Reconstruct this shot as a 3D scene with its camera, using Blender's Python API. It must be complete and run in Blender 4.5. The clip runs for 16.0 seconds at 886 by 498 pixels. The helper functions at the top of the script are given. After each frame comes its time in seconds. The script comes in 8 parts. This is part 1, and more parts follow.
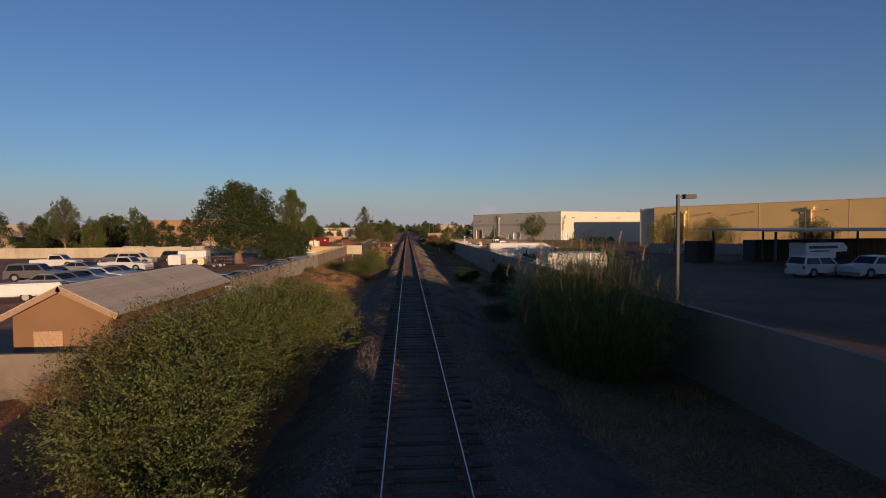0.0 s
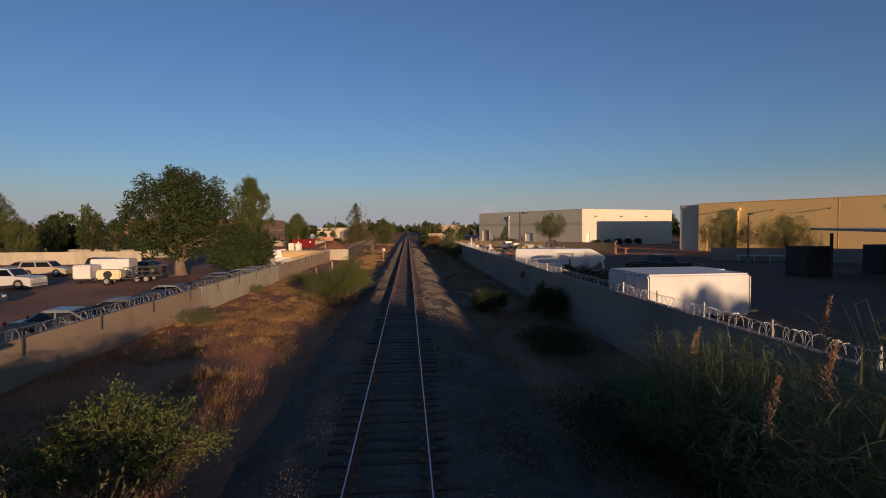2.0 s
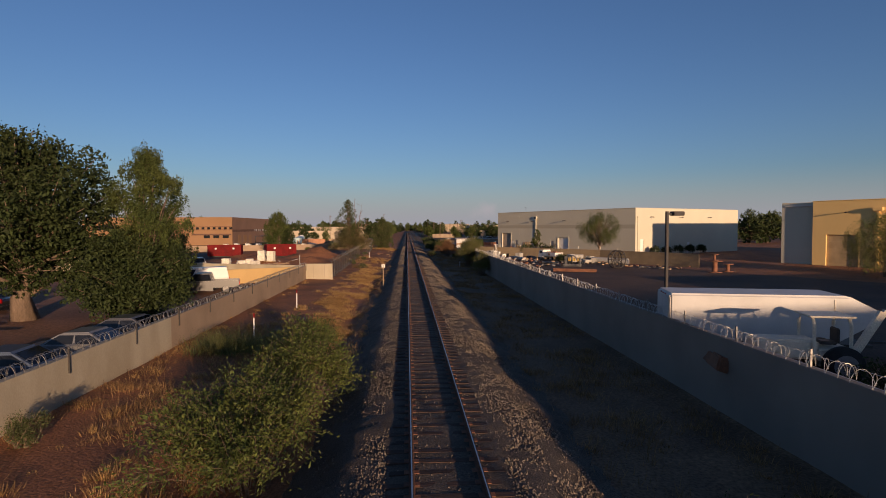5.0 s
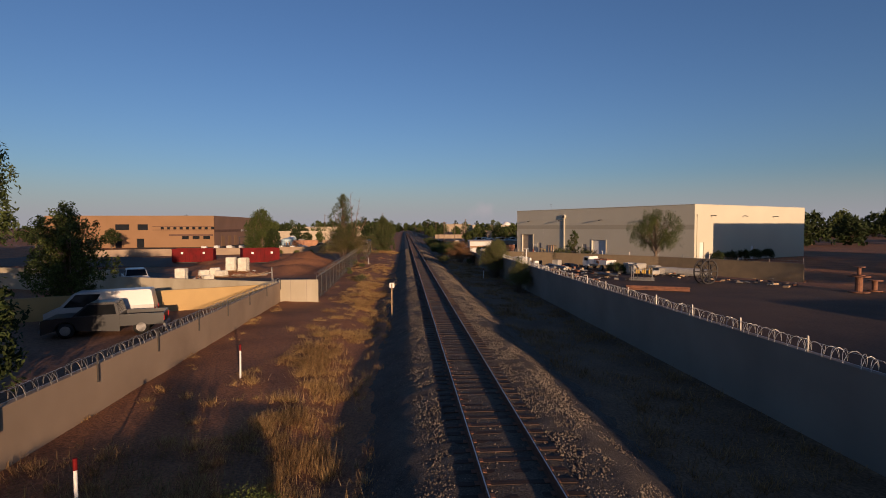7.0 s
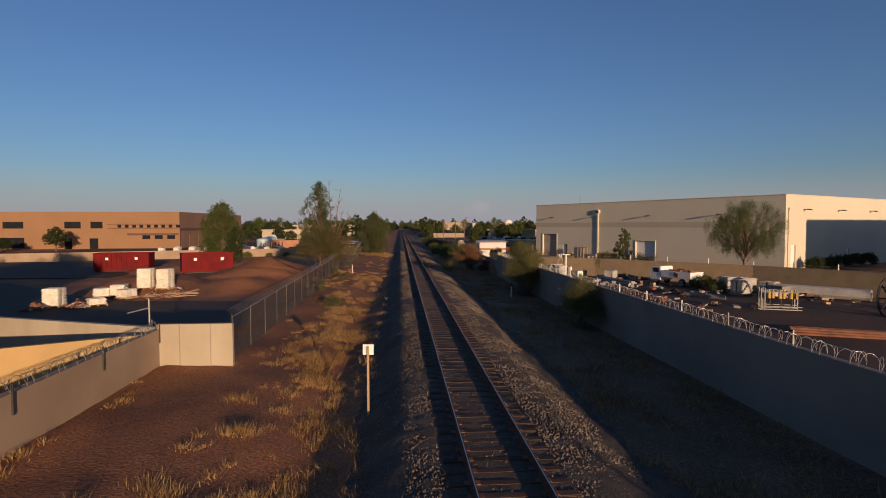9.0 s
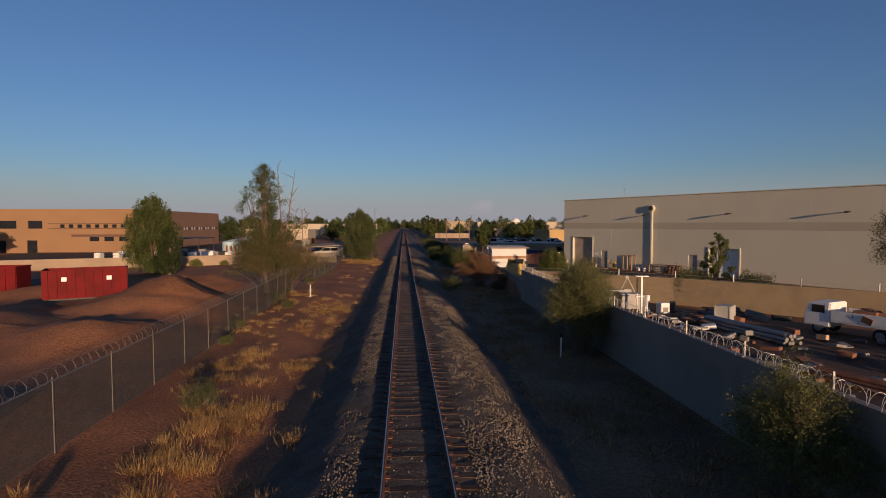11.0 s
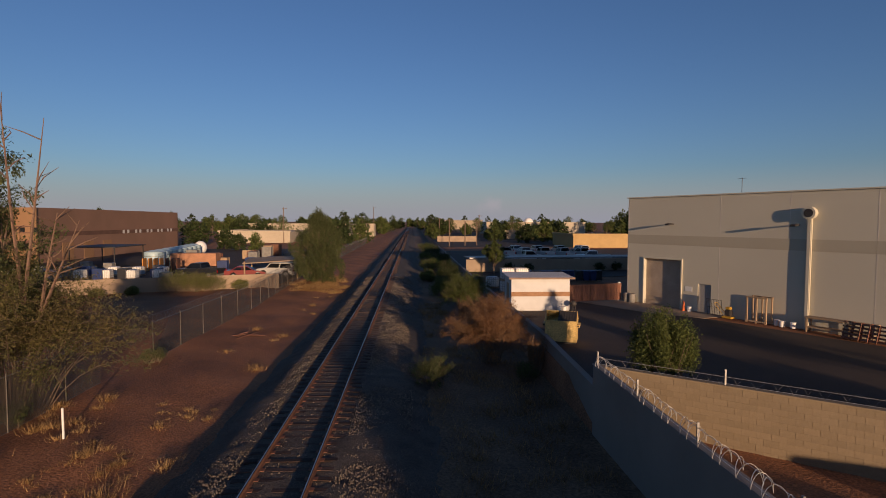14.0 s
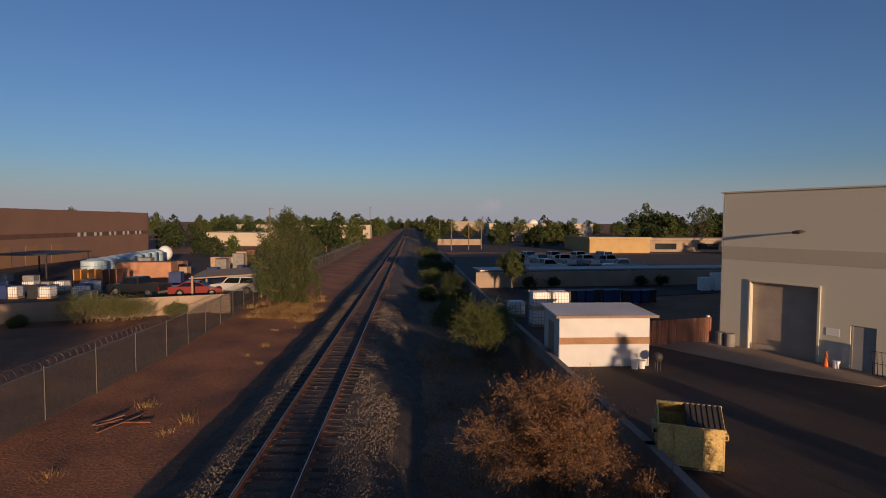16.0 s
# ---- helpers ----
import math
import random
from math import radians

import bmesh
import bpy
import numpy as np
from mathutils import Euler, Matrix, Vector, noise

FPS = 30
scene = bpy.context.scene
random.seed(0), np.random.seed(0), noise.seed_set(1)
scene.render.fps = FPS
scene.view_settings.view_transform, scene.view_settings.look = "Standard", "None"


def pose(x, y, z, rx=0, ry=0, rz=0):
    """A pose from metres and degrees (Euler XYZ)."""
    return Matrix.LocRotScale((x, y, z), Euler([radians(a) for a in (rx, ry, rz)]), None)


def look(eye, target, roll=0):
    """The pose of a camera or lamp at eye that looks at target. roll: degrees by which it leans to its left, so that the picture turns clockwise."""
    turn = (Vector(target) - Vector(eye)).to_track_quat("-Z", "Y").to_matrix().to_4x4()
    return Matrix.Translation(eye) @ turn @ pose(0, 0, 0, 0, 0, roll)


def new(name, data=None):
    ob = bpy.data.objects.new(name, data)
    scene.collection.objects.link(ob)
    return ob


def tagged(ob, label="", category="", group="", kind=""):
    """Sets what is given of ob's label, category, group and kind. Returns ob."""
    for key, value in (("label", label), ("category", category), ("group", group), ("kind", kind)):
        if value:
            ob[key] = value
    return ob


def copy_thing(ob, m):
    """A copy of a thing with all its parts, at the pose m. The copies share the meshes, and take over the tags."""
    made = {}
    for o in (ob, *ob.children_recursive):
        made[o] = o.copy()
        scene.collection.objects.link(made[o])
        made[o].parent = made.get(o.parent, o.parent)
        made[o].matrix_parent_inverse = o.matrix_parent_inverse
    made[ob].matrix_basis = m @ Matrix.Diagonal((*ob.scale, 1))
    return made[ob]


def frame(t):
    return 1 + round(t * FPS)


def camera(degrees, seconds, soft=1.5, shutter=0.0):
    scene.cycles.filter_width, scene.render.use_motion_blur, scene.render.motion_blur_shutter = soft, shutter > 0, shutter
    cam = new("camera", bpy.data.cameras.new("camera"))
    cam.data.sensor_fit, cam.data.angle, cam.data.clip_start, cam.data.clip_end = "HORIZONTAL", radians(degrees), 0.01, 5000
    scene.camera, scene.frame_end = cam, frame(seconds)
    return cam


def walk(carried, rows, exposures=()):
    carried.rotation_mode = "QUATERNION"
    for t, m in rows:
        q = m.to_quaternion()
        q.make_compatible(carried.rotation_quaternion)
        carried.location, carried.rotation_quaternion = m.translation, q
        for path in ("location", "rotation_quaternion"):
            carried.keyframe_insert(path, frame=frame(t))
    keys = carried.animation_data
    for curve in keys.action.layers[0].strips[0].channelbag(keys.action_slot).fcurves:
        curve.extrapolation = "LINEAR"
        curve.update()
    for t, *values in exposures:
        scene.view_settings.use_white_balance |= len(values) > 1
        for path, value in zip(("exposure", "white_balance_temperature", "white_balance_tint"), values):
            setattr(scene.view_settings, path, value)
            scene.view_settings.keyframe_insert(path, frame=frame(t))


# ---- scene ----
cam = camera(79.0, 16.0, soft=0.95)
PATH = [
    (0, (-0.277, -1.706, 4.366), (-0.145, 0.288, 4.289), -0.5),
    (0.5, (-0.088, 2.941, 4.329), (0.042, 4.935, 4.251), -0.5),
    (1, (0.128, 7.691, 4.338), (0.257, 9.686, 4.259), -0.5),
    (1.5, (0.327, 12.444, 4.326), (0.455, 14.438, 4.249), -0.5),
    (2, (0.385, 17.004, 4.405), (0.515, 18.998, 4.328), -0.5),
    (2.5, (0.3, 21.446, 4.46), (0.43, 23.44, 4.384), -0.5),
    (3, (0.183, 25.892, 4.661), (0.312, 27.886, 4.583), -0.4),
    (3.5, (0.032, 30.184, 4.839), (0.162, 32.178, 4.76), -0.3),
    (4, (-0.159, 34.582, 5.006), (-0.029, 36.576, 4.926), -0.3),
    (6.5, (-2.069, 56.394, 5.348), (-1.929, 58.387, 5.263), -0.0),
    (7, (-2.398, 61.088, 5.293), (-2.254, 63.081, 5.21), -0.1),
    (7.5, (-2.627, 65.922, 5.269), (-2.476, 67.915, 5.184), -0.1),
    (8, (-2.691, 70.863, 5.202), (-2.534, 72.855, 5.116), -0.1),
    (8.5, (-2.52, 75.89, 5.235), (-2.36, 77.881, 5.145), -0.0),
    (9, (-2.229, 80.923, 5.221), (-2.07, 82.915, 5.131), -0.1),
    (9.5, (-1.802, 86.025, 5.266), (-1.645, 88.017, 5.175), -0.0),
    (10, (-1.332, 91.2, 5.327), (-1.177, 93.191, 5.234), -0.0),
    (12.5, (1.547, 115.774, 5.716), (1.675, 117.767, 5.612), 0.0),
    (13, (2.188, 120.286, 5.85), (2.312, 122.279, 5.74), 0.1),
    (13.5, (2.872, 124.485, 6.197), (2.99, 126.478, 6.09), 0.2),
    (14, (3.383, 128.395, 6.545), (3.497, 130.389, 6.442), 0.2),
    (14.5, (3.76, 132.205, 6.613), (3.868, 134.2, 6.51), 0.1),
    (15, (3.944, 135.856, 6.625), (4.053, 137.85, 6.522), 0.2),
    (15.5, (3.913, 139.295, 6.739), (4.024, 141.289, 6.636), 0.2),
    (16, (3.694, 142.437, 6.774), (3.811, 144.431, 6.674), 0.3),
]
walk(cam, [(t, look(eye, target, roll)) for t, eye, target, roll in PATH], [(0, 0.2, 6150, 27), (7, 0.18, 6150, 27), (10, 0.1, 6100, 27), (16, 0.06, 6050, 27)])


# ---- light ----
SUN_EL, SUN_AZ = radians(6.15), radians(162.0)   # azimuth from +y towards +x
world = bpy.data.worlds.new("sky")
scene.world = world
world.use_nodes = True
wn = world.node_tree
bg = wn.nodes["Background"]
skyt = wn.nodes.new("ShaderNodeTexSky")
skyt.sky_type = "NISHITA"
skyt.sun_disc = False
skyt.sun_elevation, skyt.sun_rotation = SUN_EL, SUN_AZ
skyt.altitude, skyt.air_density, skyt.dust_density, skyt.ozone_density = 350, 1.0, 0.6, 3.25
# pale mauve evening haze low over the whole horizon
wco = wn.nodes.new("ShaderNodeTexCoord")
wsep = wn.nodes.new("ShaderNodeSeparateXYZ")
wn.links.new(wco.outputs["Generated"], wsep.inputs[0])
wmap = wn.nodes.new("ShaderNodeMapRange")
wmap.interpolation_type = "SMOOTHSTEP"
for key, v in (("From Min", -0.01), ("From Max", 0.105), ("To Min", 0.85), ("To Max", 0.0)):
    wmap.inputs[key].default_value = v
wn.links.new(wsep.outputs["Z"], wmap.inputs[0])
whaze = wn.nodes.new("ShaderNodeMixRGB")
whaze.inputs[2].default_value = (2.95, 3.15, 3.25, 1)
wn.links.new(wmap.outputs[0], whaze.inputs[0])
wn.links.new(skyt.outputs[0], whaze.inputs[1])
# one thin evening cloud low in the north
wvm = wn.nodes.new("ShaderNodeMapping")
wvm.inputs["Location"].default_value, wvm.inputs["Scale"].default_value = (-3.85, 0, -1.45), (27, 0, 48)
wn.links.new(wco.outputs["Generated"], wvm.inputs[0])
wlen = wn.nodes.new("ShaderNodeVectorMath")
wlen.operation = "LENGTH"
wn.links.new(wvm.outputs[0], wlen.inputs[0])
wnoise = wn.nodes.new("ShaderNodeTexNoise")
wnoise.inputs["Scale"].default_value, wnoise.inputs["Detail"].default_value = 34, 6
wn.links.new(wco.outputs["Generated"], wnoise.inputs["Vector"])
wsum = wn.nodes.new("ShaderNodeMath")
wsum.operation = "MULTIPLY_ADD"
wsum.inputs[1].default_value = 1.6
wn.links.new(wnoise.outputs[0], wsum.inputs[0])
wn.links.new(wlen.outputs["Value"], wsum.inputs[2])
wcut = wn.nodes.new("ShaderNodeMapRange")
wcut.interpolation_type = "SMOOTHSTEP"
for key, v in (("From Min", 0.75), ("From Max", 1.75), ("To Min", 0.35), ("To Max", 0.0)):
    wcut.inputs[key].default_value = v
wn.links.new(wsum.outputs[0], wcut.inputs[0])
wnorth = wn.nodes.new("ShaderNodeMath")
wnorth.operation = "GREATER_THAN"
wnorth.inputs[1].default_value = 0.0
wn.links.new(wsep.outputs["Y"], wnorth.inputs[0])
wamt = wn.nodes.new("ShaderNodeMath")
wamt.operation = "MULTIPLY"
wn.links.new(wcut.outputs[0], wamt.inputs[0])
wn.links.new(wnorth.outputs[0], wamt.inputs[1])
wcloud = wn.nodes.new("ShaderNodeMixRGB")
wcloud.inputs[2].default_value = (4.3, 3.7, 3.5, 1)
wn.links.new(wamt.outputs[0], wcloud.inputs[0])
wn.links.new(whaze.outputs[0], wcloud.inputs[1])
wn.links.new(wcloud.outputs[0], bg.inputs[0])
bg.inputs[1].default_value = 0.10
lamp = bpy.data.lights.new("sun", "SUN")
lamp.energy, lamp.angle, lamp.color = 4.9, radians(0.5), (1.0, 0.70, 0.37)
sun = new("sun", lamp)
sun.matrix_world = look((60, -150, 40), (60 - math.sin(SUN_AZ) * math.cos(SUN_EL), -150 - math.cos(SUN_AZ) * math.cos(SUN_EL), 40 - math.sin(SUN_EL)))


# ---- materials ----
def M(name, col, col2=None, rough=0.85, scale=0.6, fine=30.0, bump=0.15, metal=0.0, vary=0.0, island=0.0, spec=0.3, leaf=0.0, grain=0.25, stretch=None, dist=0.02):
    m = bpy.data.materials.new(name)
    m.use_nodes = True
    nt = m.node_tree
    p = nt.nodes["Principled BSDF"]
    co = nt.nodes.new("ShaderNodeTexCoord")
    src = co.outputs["Object"]
    if stretch:
        mp = nt.nodes.new("ShaderNodeMapping")
        mp.inputs["Scale"].default_value = stretch
        nt.links.new(src, mp.inputs[0])
        src = mp.outputs[0]
    n1 = nt.nodes.new("ShaderNodeTexNoise")
    n1.inputs["Scale"].default_value, n1.inputs["Detail"].default_value = scale, 5
    n2 = nt.nodes.new("ShaderNodeTexNoise")
    n2.inputs["Scale"].default_value, n2.inputs["Detail"].default_value = fine, 4
    for n in (n1, n2):
        nt.links.new(src, n.inputs["Vector"])
    ramp = nt.nodes.new("ShaderNodeValToRGB")
    ramp.color_ramp.elements[0].position, ramp.color_ramp.elements[1].position = 0.35, 0.68
    ramp.color_ramp.elements[0].color = (*col, 1)
    ramp.color_ramp.elements[1].color = (*(col2 or [c * 0.78 for c in col]), 1)
    nt.links.new(n1.outputs[0], ramp.inputs[0])
    gain = nt.nodes.new("ShaderNodeMapRange")
    gain.inputs["To Min"].default_value, gain.inputs["To Max"].default_value = 1 - grain, 1 + grain
    gain.inputs["From Min"].default_value, gain.inputs["From Max"].default_value = 0.3, 0.7
    nt.links.new(n2.outputs[0], gain.inputs[0])
    value = gain.outputs[0]
    if vary or island:
        if vary:
            r = nt.nodes.new("ShaderNodeObjectInfo").outputs["Random"]
        else:
            r = nt.nodes.new("ShaderNodeNewGeometry").outputs["Random Per Island"]
        mr = nt.nodes.new("ShaderNodeMapRange")
        mr.inputs["To Min"].default_value, mr.inputs["To Max"].default_value = 1 - max(vary, island), 1 + max(vary, island)
        nt.links.new(r, mr.inputs[0])
        mul = nt.nodes.new("ShaderNodeMath")
        mul.operation = "MULTIPLY"
        nt.links.new(value, mul.inputs[0])
        nt.links.new(mr.outputs[0], mul.inputs[1])
        value = mul.outputs[0]
    sc = nt.nodes.new("ShaderNodeVectorMath")
    sc.operation = "SCALE"
    nt.links.new(ramp.outputs[0], sc.inputs[0])
    nt.links.new(value, sc.inputs["Scale"])
    nt.links.new(sc.outputs[0], p.inputs["Base Color"])
    p.inputs["Roughness"].default_value, p.inputs["Metallic"].default_value = rough, metal
    p.inputs["Specular IOR Level"].default_value = spec
    if bump:
        b = nt.nodes.new("ShaderNodeBump")
        b.inputs["Strength"].default_value, b.inputs["Distance"].default_value = bump, dist
        nt.links.new(n2.outputs[0], b.inputs["Height"])
        nt.links.new(b.outputs[0], p.inputs["Normal"])
    if leaf:
        tr = nt.nodes.new("ShaderNodeBsdfTranslucent")
        nt.links.new(sc.outputs[0], tr.inputs[0])
        mix = nt.nodes.new("ShaderNodeMixShader")
        mix.inputs[0].default_value = leaf
        nt.links.new(p.outputs[0], mix.inputs[1])
        nt.links.new(tr.outputs[0], mix.inputs[2])
        nt.links.new(mix.outputs[0], nt.nodes["Material Output"].inputs[0])
    return m


DIRT = M("red_dirt", (0.325, 0.137, 0.058), (0.19, 0.083, 0.04), scale=0.35, fine=13, bump=0.7, grain=0.45, dist=0.06)
GRAVEL = M("ballast_gravel", (0.112, 0.087, 0.064), (0.068, 0.053, 0.041), scale=1.2, fine=26, bump=1.0, grain=0.55, dist=0.04)
STONE = M("ballast_stone", (0.18, 0.145, 0.11), (0.10, 0.08, 0.062), scale=0.8, fine=40, bump=0.2, island=0.5)
LOTDIRT = M("lot_dirt", (0.27, 0.132, 0.072), (0.16, 0.083, 0.05), scale=0.16, fine=7, bump=0.4, grain=0.3, dist=0.05)
VERGE = M("verge_soil", (0.185, 0.11, 0.06), (0.115, 0.07, 0.041), scale=0.5, fine=11, bump=0.7, grain=0.45, dist=0.06)
HEADEDGE = M("dull_rail_head", (0.085, 0.055, 0.042), (0.06, 0.04, 0.032), rough=0.8, scale=5, fine=60, metal=0.0, bump=0.05, spec=0.1)
ASPHALT = M("asphalt", (0.073, 0.052, 0.039), (0.05, 0.037, 0.029), scale=0.25, fine=25, bump=0.25, grain=0.25)
YARD = M("yard_dirt", (0.12, 0.066, 0.038), (0.07, 0.042, 0.028), scale=0.2, fine=9, bump=0.4, grain=0.3, dist=0.05)
TIE = M("creosoted_wood", (0.075, 0.043, 0.029), (0.045, 0.029, 0.022), scale=6, fine=30, bump=0.6, vary=0.4, stretch=(0.3, 2, 2))
RAIL = M("rusty_rail_steel", (0.19, 0.092, 0.056), (0.12, 0.062, 0.042), rough=0.85, scale=5, fine=60, metal=0.0, bump=0.1, spec=0.15)
RAILTOP = M("polished_rail_head", (0.52, 0.47, 0.44), (0.44, 0.39, 0.36), rough=0.3, scale=3, fine=60, metal=0.9, bump=0.02, grain=0.12)
STUCCO = M("grey_stucco", (0.275, 0.23, 0.19), (0.215, 0.18, 0.15), scale=0.35, fine=50, bump=0.15, grain=0.08)
STUCCO2 = M("tan_stucco", (0.34, 0.252, 0.172), (0.27, 0.198, 0.135), scale=0.5, fine=45, bump=0.15, grain=0.1)
WHITEWALL = M("white_stucco", (0.41, 0.36, 0.265), (0.32, 0.275, 0.195), scale=0.8, fine=40, bump=0.12, grain=0.09, stretch=(1, 1, 0.35))
YELLOWWALL = M("ochre_stucco", (0.46, 0.31, 0.13), (0.40, 0.27, 0.115), scale=0.7, fine=40, bump=0.12, grain=0.06)
BLOCK = M("tan_block", (0.255, 0.195, 0.118), (0.21, 0.16, 0.10), scale=1.1, fine=60, bump=0.25, vary=0.07, grain=0.1)
MORTAR = M("mortar", (0.22, 0.165, 0.105), scale=2, fine=60, bump=0.2)
CREAM = M("cream_painted_concrete", (0.58, 0.54, 0.42), (0.54, 0.50, 0.39), scale=0.15, fine=40, bump=0.06, grain=0.04)
CREAM2 = M("beige_band_paint", (0.46, 0.415, 0.31), (0.43, 0.385, 0.29), scale=0.2, fine=40, bump=0.06, grain=0.04)
SEAM = M("panel_joint", (0.66, 0.60, 0.50), scale=1, fine=40, bump=0.05)
TANWALL = M("ochre_painted_concrete", (0.84, 0.58, 0.23), (0.77, 0.53, 0.21), scale=0.2, fine=40, bump=0.06, grain=0.04)
ORANGE = M("terracotta_masonry", (0.27, 0.155, 0.08), (0.245, 0.14, 0.07), scale=0.2, fine=25, bump=0.08, grain=0.05)
BROWNWALL = M("brown_masonry", (0.24, 0.14, 0.098), (0.21, 0.125, 0.085), scale=0.2, fine=25, bump=0.08, grain=0.05)
DARKBAND = M("dark_red_masonry_band", (0.14, 0.078, 0.056), scale=0.5, fine=25, bump=0.08)
GLASS = M("dark_window_glass", (0.02, 0.022, 0.026), rough=0.08, scale=1, fine=5, bump=0.0, spec=0.6, grain=0.05)
ROOFWHITE = M("white_roof_membrane", (0.62, 0.60, 0.58), (0.52, 0.50, 0.47), scale=0.3, fine=20, bump=0.1)
SHINGLE = M("grey_shingle", (0.52, 0.43, 0.33), (0.43, 0.36, 0.28), scale=0.8, fine=30, bump=0.25, vary=0.1)
STEEL = M("galvanised_steel", (0.29, 0.28, 0.26), (0.24, 0.23, 0.22), rough=0.5, scale=3, fine=40, metal=0.8, bump=0.03, grain=0.1)
WIRE = M("razor_wire_steel", (0.62, 0.60, 0.56), (0.5, 0.49, 0.46), rough=0.4, scale=3, fine=40, metal=0.6, bump=0.0, grain=0.1)
MESHWIRE = M("weathered_fence_wire", (0.115, 0.105, 0.092), (0.08, 0.073, 0.065), rough=0.7, scale=3, fine=40, metal=0.2, bump=0.0, grain=0.1)
TRAILER = M("dull_white_trailer_paint", (0.56, 0.55, 0.53), (0.48, 0.47, 0.45), rough=0.5, scale=0.8, fine=30, bump=0.03, grain=0.04)
DULLSTEEL = M("weathered_galvanised_steel", (0.15, 0.135, 0.115), (0.10, 0.09, 0.08), rough=0.65, scale=3, fine=40, metal=0.6, bump=0.03, grain=0.15)
DARKSTEEL = M("dark_painted_steel", (0.05, 0.045, 0.042), rough=0.55, scale=3, fine=40, bump=0.03)
RUSTY = M("rusted_steel", (0.25, 0.11, 0.06), (0.15, 0.07, 0.045), rough=0.8, scale=3, fine=25, bump=0.2)
WHITEPAINT = M("white_paint", (0.78, 0.76, 0.72), (0.70, 0.68, 0.63), rough=0.45, scale=0.8, fine=30, bump=0.03, grain=0.04)
REDPAINT = M("red_paint", (0.16, 0.008, 0.008), (0.10, 0.007, 0.007), rough=0.7, scale=1, fine=20, bump=0.05, grain=0.15, spec=0.15)
WOODRED = M("redwood_slat", (0.24, 0.11, 0.07), (0.17, 0.08, 0.05), scale=2, fine=30, bump=0.3, vary=0.2, stretch=(3, 3, 0.3))
WOOD = M("raw_timber", (0.42, 0.29, 0.17), (0.33, 0.23, 0.14), scale=3, fine=30, bump=0.3, vary=0.2, stretch=(2, 2, 0.3))
BARK = M("bark", (0.19, 0.135, 0.095), (0.12, 0.085, 0.06), scale=3, fine=25, bump=0.8, stretch=(1, 1, 0.25), dist=0.05)
LEAFDARK = M("dark_green_leaves", (0.030, 0.045, 0.013), (0.042, 0.057, 0.018), scale=0.5, fine=6, bump=0, island=0.5, leaf=0.25, rough=0.65, spec=0.2)
LEAFMID = M("green_leaves", (0.10, 0.118, 0.03), (0.06, 0.085, 0.024), scale=0.5, fine=6, bump=0, island=0.5, leaf=0.3, rough=0.6, spec=0.2)
LEAFGREY = M("grey_green_leaves", (0.105, 0.12, 0.045), (0.075, 0.09, 0.033), scale=0.5, fine=6, bump=0, island=0.45, leaf=0.38, rough=0.65, spec=0.2)
LEAFDRY = M("dry_brown_leaves", (0.25, 0.125, 0.055), (0.17, 0.10, 0.045), scale=0.6, fine=6, bump=0, island=0.4, leaf=0.3, rough=0.7)
STRAW = M("dry_grass", (0.47, 0.30, 0.125), (0.29, 0.17, 0.07), scale=0.5, fine=8, bump=0, island=0.45, leaf=0.3, rough=0.8, spec=0.1)
REED = M("reed_blade", (0.14, 0.16, 0.052), (0.19, 0.18, 0.07), scale=0.5, fine=8, bump=0, island=0.45, leaf=0.4, rough=0.6)
PLUME = M("reed_plume", (0.42, 0.26, 0.15), (0.34, 0.2, 0.11), scale=1, fine=10, bump=0, island=0.3, leaf=0.3)
GREYBOX = M("grey_box_paint", (0.24, 0.225, 0.2), (0.17, 0.16, 0.145), rough=0.6, scale=2)
PALEBOX = M("pale_box_paint", (0.42, 0.40, 0.36), (0.34, 0.32, 0.28), rough=0.6, scale=2)
BLUEBIN = M("dark_blue_plastic", (0.03, 0.05, 0.14), rough=0.5, scale=2)
DARKBIN = M("dark_grey_plastic", (0.04, 0.04, 0.042), rough=0.55, scale=2)
TYRE = M("tyre_rubber", (0.025, 0.024, 0.023), rough=0.85, scale=4, fine=30, bump=0.1)



# ---- builders ----
def mesh_from(name, bm, material, smooth=False):
    me = bpy.data.meshes.new(name)
    bm.to_mesh(me)
    bm.free()
    for mt in (material if isinstance(material, (list, tuple)) else [material]):
        me.materials.append(mt)
    if smooth:
        me.polygons.foreach_set("use_smooth", [True] * len(me.polygons))
    return me


def part(name, bm, material, parent=None, label="", smooth=False):
    ob = new(name, mesh_from(name, bm, material, smooth))
    if parent is not None:
        ob.parent = parent
    if label:
        ob["label"] = label
    return ob


def shared(name, me, parent, loc=(0, 0, 0), rot=(0, 0, 0), scale=None):
    ob = new(name, me)
    ob.parent = parent
    ob.matrix_basis = pose(*loc, *rot) @ (Matrix.Diagonal((*scale, 1)) if scale else Matrix())
    return ob


def thing(name, label, category, m=None, group="", kind=""):
    ob = new(name)
    ob.empty_display_size = 0.3
    if m is not None:
        ob.matrix_basis = m
    return tagged(ob, label, category, group, kind)


def box(bm, size, at=(0, 0, 0), rot=(0, 0, 0), bevel=0.0):
    r = bmesh.ops.create_cube(bm, size=1, matrix=pose(*at, *rot) @ Matrix.Diagonal((*size, 1)))
    if bevel:
        vs = set(r["verts"])
        es = [e for e in bm.edges if e.verts[0] in vs and e.verts[1] in vs]
        bmesh.ops.bevel(bm, geom=es, offset=bevel, segments=2, affect="EDGES", clamp_overlap=True)
    return bm


def boxes(*items, bevel=0.0):
    bm = bmesh.new()
    for it in items:
        box(bm, *it, bevel=bevel)
    return bm


